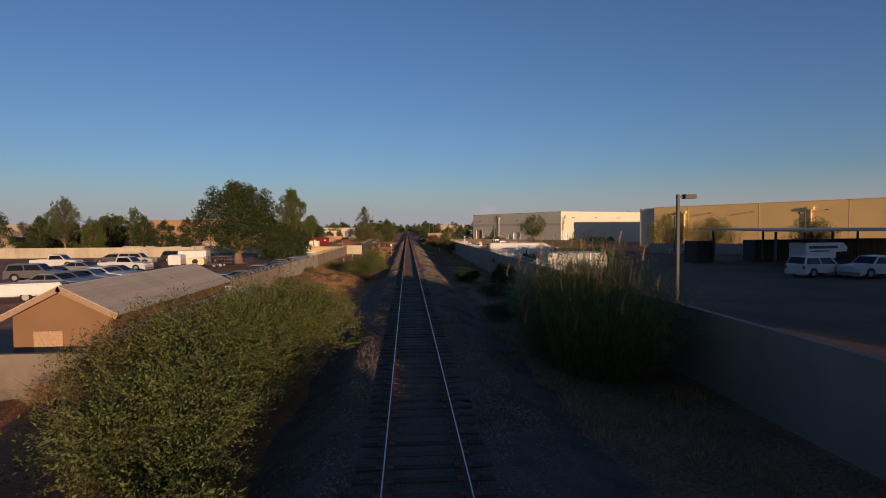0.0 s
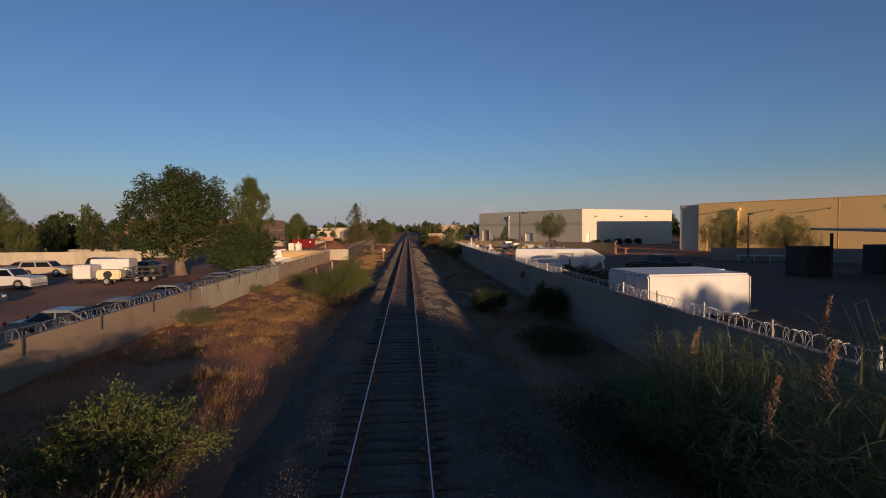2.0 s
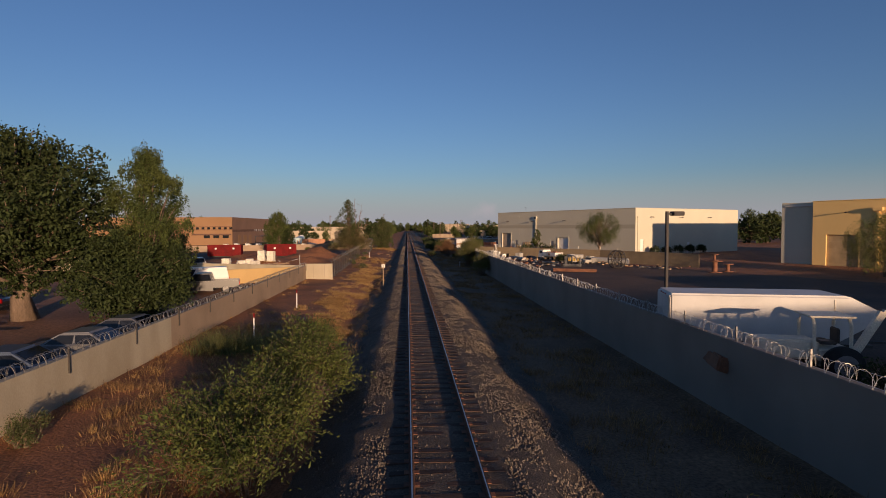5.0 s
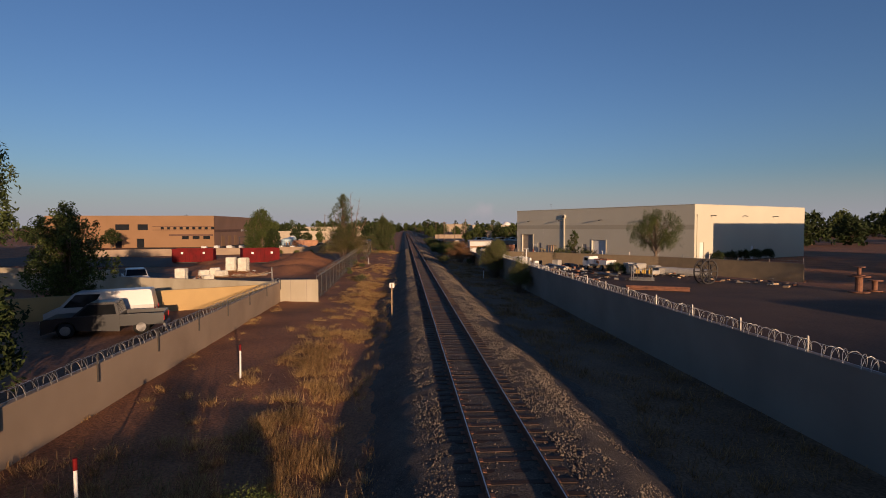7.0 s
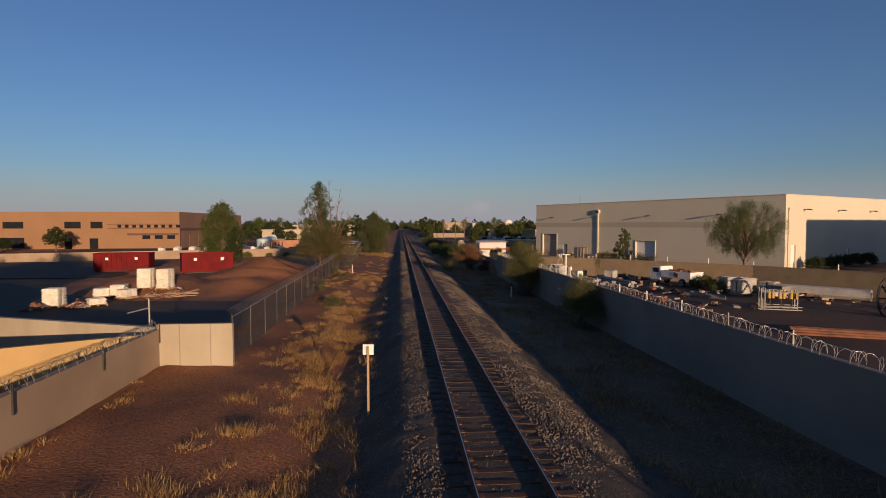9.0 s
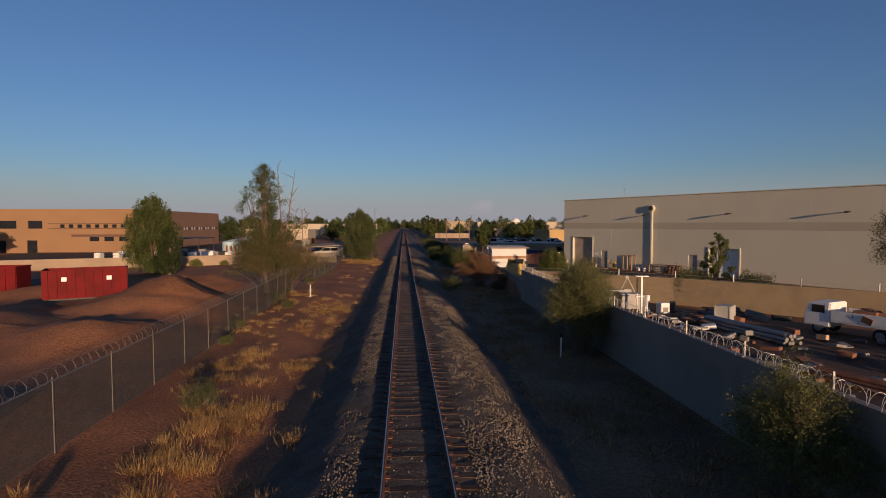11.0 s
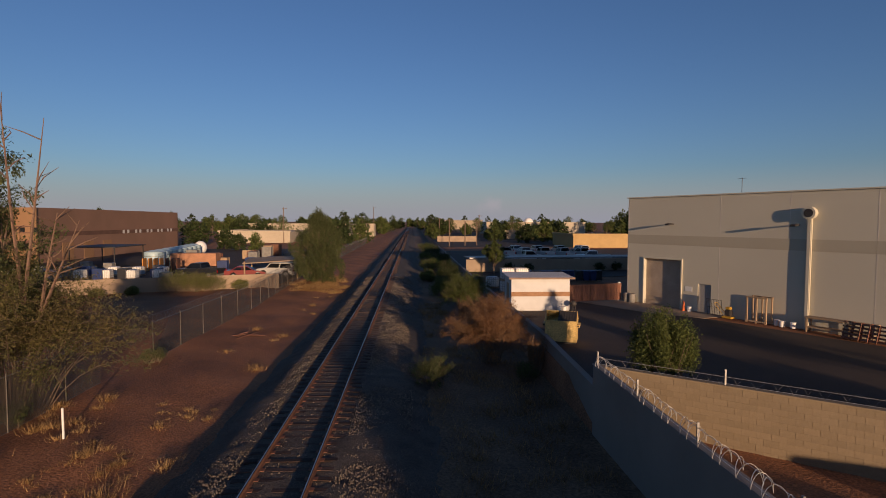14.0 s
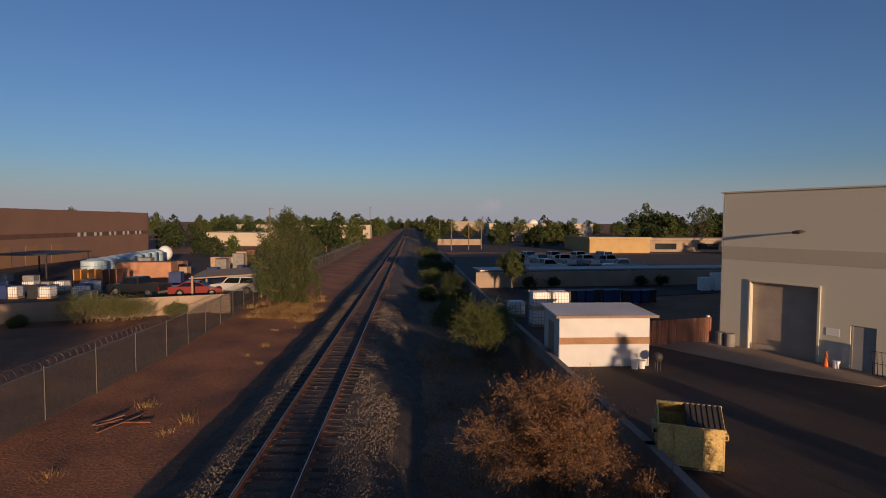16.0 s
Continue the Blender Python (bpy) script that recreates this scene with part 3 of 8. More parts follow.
def roll_door(parent, x0, x1, h, y, mat_, slats=14, frame_mat=None):
    out = []
    for i in range(slats):
        z0, z1 = h * i / slats, h * (i + 1) / slats
        out += [(y + 0.004, z0), (y - 0.006, z0 + 0.02), (y - 0.006, z1 - 0.01)]
    out += [(y + 0.02, h), (y + 0.05, h), (y + 0.05, 0)]
    return part("roller_door", prism(bmesh.new(), out, "x", x0 + 0.02, x1 - 0.02), mat_, parent, "closed sectional roller door")


def ped_door(parent, x, h=2.13, w=0.95, y=0.12):
    d = part("door", boxes(((w - 0.1, 0.05, h - 0.06), (x, y, h / 2)), ((0.05, 0.1, h), (x - w / 2 + 0.025, y, h / 2)), ((0.05, 0.1, h), (x + w / 2 - 0.025, y, h / 2)), ((w, 0.1, 0.05), (x, y, h - 0.025))), M("door_grey_paint", (0.33, 0.32, 0.3), rough=0.5), parent, "grey steel door")
    part("handle", boxes(((0.12, 0.06, 0.03), (x + w * 0.34, y - 0.05, 1.0)), ((0.03, 0.05, 0.12), (x + w * 0.38, y - 0.03, 1.0))), STEEL, d)
    return d


def build_w1():
    L1 = (C1 - E1).length
    w = thing("warehouse", "large cream concrete warehouse with a beige band and roller doors", "warehouse", rot_frame((E1.x, E1.y, WB), ux))
    h = WT - WB
    holes = [(1.65, 4.9, 0.0, 3.7), (6.27, 7.27, 0.0, 2.1), (17.93, 18.93, 0.0, 2.15), (20.2, 23.3, 0.0, 2.95)]
    part("wall", wall_with_holes(bmesh.new(), L1, h, holes, 0.3), CREAM, w, "cream painted concrete panels")
    # band, slightly proud, and panel joints
    part("band", boxes(((L1, 0.016, 0.72), (L1 / 2, -0.006, 5.17))), CREAM2, w, "darker beige painted band")
    for x in (0.1, 7.82, 12.34, 16.88, 23.9, 29.4, 34.6):
        part("panel_joint", boxes(((0.05, 0.02, h), (x, 0.006, h / 2))), SEAM, w)
    part("coping", boxes(((L1 + 0.2, 0.42, 0.08), (L1 / 2, 0.14, h + 0.04))), CREAM, w)
    for x in (4.15, 12.86, 22.4, 32.3):
        wall_lamp(w, x, 6.4)
    # south face
    dd = (R1 - C1)
    L2 = dd.length
    rel = (Matrix.Rotation(-math.atan2(ux.y, ux.x), 2) @ dd).normalized()
    ang = math.degrees(math.atan2(rel.y, rel.x))
    s = part("wall", wall_with_holes(bmesh.new(), L2, h, [(1.3, 2.4, 0, 2.9), (15.0, 15.95, 0, 2.15)], 0.3), CREAM, w, "cream painted concrete panels")
    s.matrix_basis = pose(L1, 0, 0, 0, 0, ang)
    part("coping", boxes(((L2 + 0.2, 0.42, 0.08), (L2 / 2, 0.14, h + 0.04))), CREAM, w).matrix_basis = pose(L1, 0, 0, 0, 0, ang)
    for x in (4.0, 12.5, 21.5):
        l = wall_lamp(w, x, 6.9)
        l.matrix_basis = pose(L1, 0, 0, 0, 0, ang)
    d = part("door", boxes(((1.05, 0.05, 2.9), (1.85, 0.15, 1.45))), WHITEPAINT, w, "tall white door")
    d.matrix_basis = pose(L1, 0, 0, 0, 0, ang)
    d = part("door", boxes(((0.9, 0.05, 2.13), (15.47, 0.15, 1.06))), WHITEPAINT, w, "grey door")
    d.matrix_basis = pose(L1, 0, 0, 0, 0, ang)
    dp = part("downpipe", boxes(((0.22, 0.2, 0.3), (0.55, -0.1, 6.9)), ((0.1, 0.1, 6.8), (0.55, -0.06, 3.4))), CREAM, w)
    dp.matrix_basis = pose(L1, 0, 0, 0, 0, ang)
    # roof and the far walls
    D = 31.0
    bm = bmesh.new()
    p = [(0.3, 0.3), (L1 - 0.1, 0.3), (L1 + rel.x * L2, rel.y * L2), (rel.x * L2, rel.y * L2)]
    prism(bm, p, "z", h - 0.6, h - 0.45)
    part("roof", bm, ROOFWHITE, w)
    bm = bmesh.new()
    q = [(rel.x * L2, rel.y * L2), (L1 + rel.x * L2, rel.y * L2)]
    prism(bm, [(q[0][0], q[0][1]), (q[1][0], q[1][1]), (q[1][0], q[1][1] + 0.3), (q[0][0], q[0][1] + 0.3)], "z", 0, h)
    part("wall", bm, CREAM, w)
    bm = bmesh.new()
    prism(bm, [(0, 0.3), (0.3, 0.3), (rel.x * L2 + 0.3, rel.y * L2), (rel.x * L2, rel.y * L2)], "z", 0, h)
    part("wall", bm, CREAM, w)
    roll_door(w, 1.65, 4.9, 3.7, 0.25, M("tan_roller_door", (0.42, 0.34, 0.26), scale=1, fine=20, bump=0.05), 9)
    roll_door(w, 20.2, 23.3, 2.95, 0.25, WHITEPAINT, 8)
    for x0, x1, hh in ((1.65, 4.9, 3.7), (20.2, 23.3, 2.95)):
        part("door_frame", boxes(((0.07, 0.1, hh), (x0 - 0.035, -0.03, hh / 2)), ((0.1, 0.1, hh), (x1 + 0.05, -0.03, hh / 2)), ((x1 - x0 + 0.2, 0.1, 0.1), ((x0 + x1) / 2, -0.03, hh + 0.05))), CREAM, w)
    ped_door(w, 6.77)
    ped_door(w, 18.43)
    part("sign_plate", boxes(((0.55, 0.02, 0.35), (5.55, -0.012, 1.65))), WHITEPAINT, w, "small pale sign plate")
    part("sign_plate", boxes(((1.1, 0.02, 0.7), (19.55, -0.012, 1.3))), M("grey_patch", (0.40, 0.36, 0.31)), w, "grey repaired paint patch")
    # duct with round hood
    pipe = part("exhaust_duct", boxes(((0.26, 0.2, 7.0), (13.5, -0.11, 3.5)), bevel=0.04), CREAM, w, "cream exhaust duct up the wall")
    bm = cyls((0.38, 0.34, (13.5, -0.18, 7.12), (90, 0, 0)), n=24)
    part("hood", bm, CREAM, pipe)
    # Dark disc on the closed hood; its colour carries the hollow's shade.
    part("dark_hollow_face", cyls((0.26, 0.02, (13.5, -0.36, 7.12), (90, 0, 0)), n=24), DARKSTEEL, pipe)
    part("aerial", boxes(((0.03, 0.03, 1.2), (8.4, 1.5, h + 0.6)), ((0.6, 0.02, 0.02), (8.4, 1.5, h + 1.15))), STEEL, w, "thin roof aerial")
    return w


build_w1()

E2 = Vector((53.0, 111.3))


def build_w2():
    L, D, h = 75.0, 40.0, 8.4
    w = thing("warehouse", "large ochre tilt-up concrete warehouse with a shaded recessed end", "warehouse", rot_frame((E2.x, E2.y, 0.0), ux))
    part("wall", wall_with_holes(bmesh.new(), L, h, [(1.6, 5.2, 0, 4.05)], 0.3), TANWALL, w, "ochre painted concrete panels")
    part("end_bay", boxes(((4.2, 0.3, h - 0.05), (-2.1, 0.85, (h - 0.05) / 2))), CREAM, w, "recessed grey-beige end bay")
    part("end_bay_return", boxes(((0.3, 0.4, h - 0.02), (0.15, 0.51, h / 2 - 0.01))), TANWALL, w)
    for x in (8.0, 22.0, 36.0, 50.0):
        part("panel_joint", boxes(((0.06, 0.02, h), (x, -0.012, h / 2))), TANWALL, w)
    part("coping", boxes(((L + 0.2, 0.42, 0.08), (L / 2, 0.14, h + 0.04))), TANWALL, w)
    for x in (4.0, 13.0, 21.0, 33.0, 45.0):
        wall_lamp(w, x, 6.9)
    roll_door(w, 1.6, 5.2, 4.05, 0.25, M("ochre_roller_door", (0.5, 0.37, 0.2), scale=1, fine=20, bump=0.05), 9)
    for x in (7.2, 30.5):
        pipe = part("exhaust_duct", boxes(((0.3, 0.3, 7.0), (x, -0.17, 3.5)), bevel=0.05), TANWALL, w, "ochre exhaust duct up the wall")
        part("hood", boxes(((1.1, 0.5, 0.5), (x, -0.25, 7.2)), bevel=0.08), TANWALL, pipe)
    for sz, at in (((0.3, D, h), (-4.05, 1.0 + D / 2, h / 2)), ((L, 0.3, h), (L / 2, D, h / 2)), ((0.3, D - 0.6, h), (L - 0.15, D / 2, h / 2))):
        part("wall", boxes((sz, at)), TANWALL, w)
    part("roof", boxes(((L + 3.6, D - 0.6, 0.15), (L / 2 - 1.9, D / 2 + 0.2, h - 0.5))), ROOFWHITE, w)
    return w


build_w2()


def build_orange():
    x0, x1, y0, y1, zb, zt = -101.0, -55.9, 216.5, 268.0, -0.5, 8.5
    w = thing("office_building", "two-storey terracotta masonry building with dark window bands", "building")
    h = zt - zb
    lx = x1 - x0
    wins = []
    for cx in (7.5, 20.5, 26.5):
        wins.append((cx - 1.9 if cx > 8 else cx - 2.8, cx + 1.9 if cx < 26 else cx + 0.9, 5.0, 6.6))
    for i in range(9):
        wins.append((30.8 + i * 1.7, 31.7 + i * 1.7, 5.15, 5.85))
    for i in range(3):
        wins.append((36.5 + i * 2.9, 38.4 + i * 2.9, 2.4, 3.3))
    wins += [(18.5, 20.3, 0.0, 2.6), (24.3, 26.3, 0.0, 2.6), (4.0, 9.5, 0.3, 2.8)]
    bm = wall_with_holes(bmesh.new(), lx, h, wins, 0.3)
    f = part("wall", bm, ORANGE, w, "terracotta masonry front")
    f.matrix_basis = pose(x0, y0, zb)
    for o in wins:
        part("window", boxes(((o[1] - o[0], 0.04, o[3] - o[2]), (x0 + (o[0] + o[1]) / 2, y0 + 0.2, zb + (o[2] + o[3]) / 2))), GLASS, w, "dark recessed window")
    for sz, at in (((16.5, 0.03, 0.16), (x0 + 36.8, y0 - 0.012, zb + 5.0)), ((16.5, 0.03, 0.16), (x0 + 36.8, y0 - 0.012, zb + 6.0)), ((12.0, 0.03, 0.5), (x0 + 39.0, y0 - 0.012, zb + 3.55))):
        part("band", boxes((sz, at)), DARKBAND, w, "dark red masonry band")
    side = part("wall", boxes(((0.3, y1 - y0 - 0.3, h), (x1 - 0.15, (y0 + y1) / 2 + 0.15, zb + h / 2))), BROWNWALL, w, "brown masonry side wall")
    part("band", boxes(((0.03, y1 - y0 - 1, 0.75), (x1 + 0.012, (y0 + y1) / 2, zb + 4.7))), DARKBAND, w, "dark red masonry band")
    for i in range(5):
        for dy in (26, 27.8):
            part("window", boxes(((0.05, 0.8, 0.7), (x1 + 0.02, y0 + dy + i * 5, zb + 4.7))), ROOFWHITE, w, "pale shuttered window")
    for i in range(3):
        part("roller_door", boxes(((0.06, 3.0, 3.2), (x1 + 0.02, y0 + 8 + i * 6, zb + 1.6))), ORANGE, w, "brown loading door")
    part("wall", boxes(((lx, 0.3, h), (x0 + lx / 2, y1, zb + h / 2))), BROWNWALL, w)
    part("wall", boxes(((0.3, y1 - y0 - 0.6, h), (x0 + 0.15, (y0 + y1) / 2, zb + h / 2))), BROWNWALL, w)
    part("roof", boxes(((lx - 0.6, y1 - y0 - 0.6, 0.2), (x0 + lx / 2, (y0 + y1) / 2, zb + h - 0.6))), ROOFWHITE, w)


build_orange()

# ---- plants ----
def ball(g, n):
    d = g.normal(size=(n, 3))
    d /= np.linalg.norm(d, axis=1)[:, None]
    return d * g.random((n, 1)) ** (1 / 3)


def tree(name, label, at, H, R, seed, leafmat, crown0=0.3, clumps=26, nleaf=9000, leaf=0.3, droop=0.0, trunk_r=0.3, narrow=0.45, lean=(0, 0), profile=0.6, category="tree", m=None, group="", dead=(), twigs=2, sides=6):
    """A tapered trunk with limbs into leaf clumps that fill an egg-shaped crown unevenly."""
    g = np.random.default_rng(seed)
    t = thing(name, label, category, m if m is not None else pose(*at), group)
    top = H * 0.7
    tp = [(0, 0, -0.15)]
    for i in range(1, 7):
        f = i / 6
        tp.append((lean[0] * f + g.normal() * 0.009 * H, lean[1] * f + g.normal() * 0.009 * H, top * f))
    tp = np.array(tp)
    lines = [(tp, [trunk_r * (1.35 if i == 0 else 1 - 0.13 * i) for i in range(7)])]
    cen, rad = [], []
    z0 = crown0 * H
    for i in range(clumps):
        f = (i + 0.5) / clumps
        shape = math.sqrt(max(0.02, 1 - abs(2 * f ** profile - 1) ** 2.3))
        cr = R * g.uniform(0.24, 0.40) * (0.75 + 0.25 * shape)
        z = z0 + cr * 0.5 + (H - z0 - cr * 1.3) * f
        rr = max(0.0, R * shape * g.uniform(0.8, 1.08) - cr) * (1.0 if i % 4 else 0.45)
        a = i * 2.399 + g.normal() * 0.35
        c = np.array((rr * math.cos(a) + lean[0] * z / H, rr * math.sin(a) + lean[1] * z / H, z))
        cen.append(c)
        rad.append(cr)
        q = min(0.92, max(0.12, z / H * 0.7))
        st = tp[0] + (tp[-1] - tp[0]) * q
        mid = st * 0.5 + c * 0.5 + np.array((0, 0, 0.02 * H)) + g.normal(size=3) * 0.015 * H
        lines.append(([st, st * 0.7 + mid * 0.3, mid, mid * 0.4 + c * 0.6, c], [trunk_r * 0.4, trunk_r * 0.3, trunk_r * 0.2, trunk_r * 0.12, trunk_r * 0.04]))
        for _ in range(twigs):
            e = c + ball(g, 1)[0] * cr * 0.8
            lines.append(([mid, (mid + e) / 2, e], [trunk_r * 0.12, trunk_r * 0.08, trunk_r * 0.025]))
    V, F = tubes(lines, sides)
    quick("trunk", V, F, BARK, t, smooth=True)
    P = []
    area = sum(r * r for r in rad)
    for c, cr in zip(cen, rad):
        per = max(30, int(nleaf * cr * cr / area))
        k = 15
        sub = c + ball(g, k) ** 1 * cr * np.array((0.8, 0.8, 0.8))
        big = g.uniform(0.22, 0.42, k) * cr
        which = g.integers(0, k, per)
        P.append(sub[which] + ball(g, per) * big[which][:, None] * np.array((1 - 0.25 * min(1, droop), 1 - 0.25 * min(1, droop), 0.85 + 0.9 * droop)) - np.array((0, 0, 0.4 * droop * cr)) * g.random((per, 1)))
    P = np.concatenate(P)
    P = P[P[:, 2] > 0.05]
    V, F = leaves(g, P, leaf, narrow, droop)
    quick("crown", V.tolist(), F.tolist(), leafmat, t)
    for bx, by, h0, h1, sx in dead:
        ln = []
        a, b = np.array((bx * 0.85, by * 0.85, h0)), np.array((bx + sx, by, h1))
        for j in range(2):
            o = g.normal(size=3) * 0.22
            ln.append(([a, a * 0.6 + b * 0.4 + o, b + o * 2.2], [0.07, 0.045, 0.012]))
            for _ in range(9):
                q = g.uniform(0.35, 0.95)
                s = a + (b + o * 2.2 - a) * q
                e = s + np.array((g.normal() * 0.45 + 0.15 * sx, g.normal() * 0.45, g.uniform(0.2, 0.9)))
                ln.append(([s, (s + e) / 2 + g.normal(size=3) * 0.06, e], [0.025, 0.018, 0.007]))
        V, F = tubes(ln, 5)
        quick("dead_branch", V, F, DEADWOOD, t, "bare grey-brown dead branches")
    return t


def bush(label, at, rx, ry, h, seed, mat_, n=6000, leaf=0.14, narrow=0.4, stems=50, lumps=16, name="bush", yaw=0, rise=0.35, category="bush", group=""):
    g = np.random.default_rng(seed)
    t = thing(name, label, category, pose(*at, 0, 0, yaw), group)
    lines, P = [], []
    cs = []
    for i in range(lumps):
        a, q = i * 2.399 + g.normal() * 0.3, math.sqrt((i + 0.5) / lumps) * 0.85
        cs.append(np.array((rx * q * math.cos(a), ry * q * math.sin(a), h * (0.45 + 0.3 * g.random()) * (1 - 0.45 * q * q))))
    per = n // lumps
    for c in cs:
        s = np.array((rx, ry, h)) * np.array((0.26, 0.26, 0.24)) * min(1.0, (14 / lumps) ** 0.4) * g.uniform(0.8, 1.15)
        d = g.normal(size=(per, 3))
        d /= np.linalg.norm(d, axis=1)[:, None]
        P.append(c + d * s * (g.random((per, 1)) ** 0.4) * 1.5 + g.normal(size=(per, 3)) * 0.05)
    P = np.concatenate(P)
    # shoots that stand out of the outline
    for i in range(stems):
        c = cs[i % lumps]
        b = np.array((c[0] * 0.5 + g.normal() * 0.1 * rx, c[1] * 0.5 + g.normal() * 0.1 * ry, -0.1))
        e = c + np.array((g.normal() * 0.3 * rx, g.normal() * 0.3 * ry, h * rise * g.random() + 0.1 * h))
        lines.append(([b, (b + e) / 2 + g.normal(size=3) * 0.08, e], [0.022, 0.014, 0.004]))
        f = g.random((14, 1)) * 0.45 + 0.58
        P = np.concatenate([P, b + (e - b) * f + g.normal(size=(14, 3)) * 0.05])
    P = P[P[:, 2] > 0.02]
    V, F = tubes(lines, 4)
    quick("stem", V, F, BARK, t)
    V, F = leaves(g, P, leaf, narrow)
    quick("foliage", V.tolist(), F.tolist(), mat_, t)
    return t


def spray_shrub(label, at, rx, ry, h, seed, mat_, stems=70, twigs=12, per=14, leaf=0.09, narrow=0.36, name="bush", category="bush", group="", arch=0.5, open_=0.25, twig=0.16, flat=0.5):
    """A shrub of arching stems that fan out from its base, each with side twigs set with leaves along them."""
    g = np.random.default_rng(seed)
    t = thing(name, label, category, pose(*at), group)
    a = np.arange(stems) * 2.399 + g.normal(size=stems) * 0.3
    q = np.sqrt((np.arange(stems) + 0.5) / stems) * g.uniform(0.8, 1.12, stems)
    lump = 1 + 0.16 * np.sin(a * 3 + seed) + 0.1 * np.sin(a * 5 + 2 * seed)
    tip = np.stack([rx * q * lump * np.cos(a), ry * q * lump * np.sin(a), h * (1 - flat * np.minimum(q, 1.1) ** 2.2) * g.uniform(0.55, 1.06, stems)], 1)
    base = np.stack([tip[:, 0] * open_ + g.normal(size=stems) * 0.08, tip[:, 1] * open_ + g.normal(size=stems) * 0.08, np.full(stems, -0.12)], 1)
    ctl = base * (1 - arch) + tip * arch
    ctl[:, 2] = tip[:, 2] * 0.85 + 0.08 * h
    f = np.linspace(0, 1, 6)[None, :, None]
    curve = (1 - f) ** 2 * base[:, None] + 2 * f * (1 - f) * ctl[:, None] + f ** 2 * tip[:, None]
    thick = 0.006 + 0.003 * h
    lines = [(curve[i], [thick * (1 - 0.15 * k) for k in range(6)]) for i in range(stems)]
    n = stems * twigs
    w = np.repeat(np.arange(stems), twigs)
    u = g.uniform(0.3, 1.0, (n, 1)) ** 0.7
    s = (1 - u) ** 2 * base[w] + 2 * u * (1 - u) * ctl[w] + u ** 2 * tip[w]
    along = 2 * (1 - u) * (ctl[w] - base[w]) + 2 * u * (tip[w] - ctl[w])
    along /= np.linalg.norm(along, axis=1)[:, None] + 1e-9
    d = along * 0.6 + g.normal(size=(n, 3)) * np.array((0.75, 0.75, 0.5))
    d /= np.linalg.norm(d, axis=1)[:, None]
    size = (twig * (rx + ry + h) / 3 * 2 * g.uniform(0.5, 1.2, n))[:, None]
    e = s + d * size
    e[:, 2] = np.maximum(e[:, 2], 0.03)
    keep = g.random(n) < 0.4
    lines += [([x, (x + y) / 2, y], [thick * 0.35, thick * 0.25, thick * 0.1]) for x, y in zip(s[keep], e[keep])]
    V, F = tubes(lines, 3)
    quick("stem", V, F, BARK, t)
    m = n * per
    k = np.repeat(np.arange(n), per)
    v = g.uniform(0.1, 1.05, (m, 1))
    c = s[k] + (e[k] - s[k]) * v + g.normal(size=(m, 3)) * size[k] * 0.07
    ax = d[k] + g.normal(size=(m, 3)) * 0.7
    ax /= np.linalg.norm(ax, axis=1)[:, None]
    sd = np.cross(ax, g.normal(size=(m, 3)))
    sd /= np.linalg.norm(sd, axis=1)[:, None] + 1e-9
    L = (leaf * g.uniform(0.6, 1.4, m))[:, None]
    V = np.stack([c - ax * L * 0.5, c + sd * L * 0.5 * narrow, c + ax * L * 0.5, c - sd * L * 0.5 * narrow], 1).reshape(-1, 3)
    ok = np.repeat(c[:, 2] > 0.0, 4)
    V = V[ok]
    quick("foliage", V.tolist(), np.arange(len(V)).reshape(-1, 4).tolist(), mat_, t)
    return t


def strips(g, bases, tips, width, bend, seg=4):
    """Thin blades from bases to tips, bowed and tapered."""
    n = len(bases)
    side = np.cross(tips - bases, (0, 0, 1.0)) + g.normal(size=(n, 3)) * 0.05
    side /= np.linalg.norm(side, axis=1)[:, None] + 1e-9
    V = np.zeros((n, (seg + 1) * 2, 3))
    for i in range(seg + 1):
        f = i / seg
        p = bases + (tips - bases) * f
        p[:, 2] += bend * np.linalg.norm(tips - bases, axis=1) * (f * (1 - f))
        w = width * (1 - f * 0.92)
        V[:, 2 * i] = p - side * w[:, None]
        V[:, 2 * i + 1] = p + side * w[:, None]
    one = np.array([(2 * i, 2 * i + 1, 2 * i + 3, 2 * i + 2) for i in range(seg)])
    F = (np.arange(n)[:, None, None] * ((seg + 1) * 2) + one[None]).reshape(-1, 4)
    return V.reshape(-1, 3), F


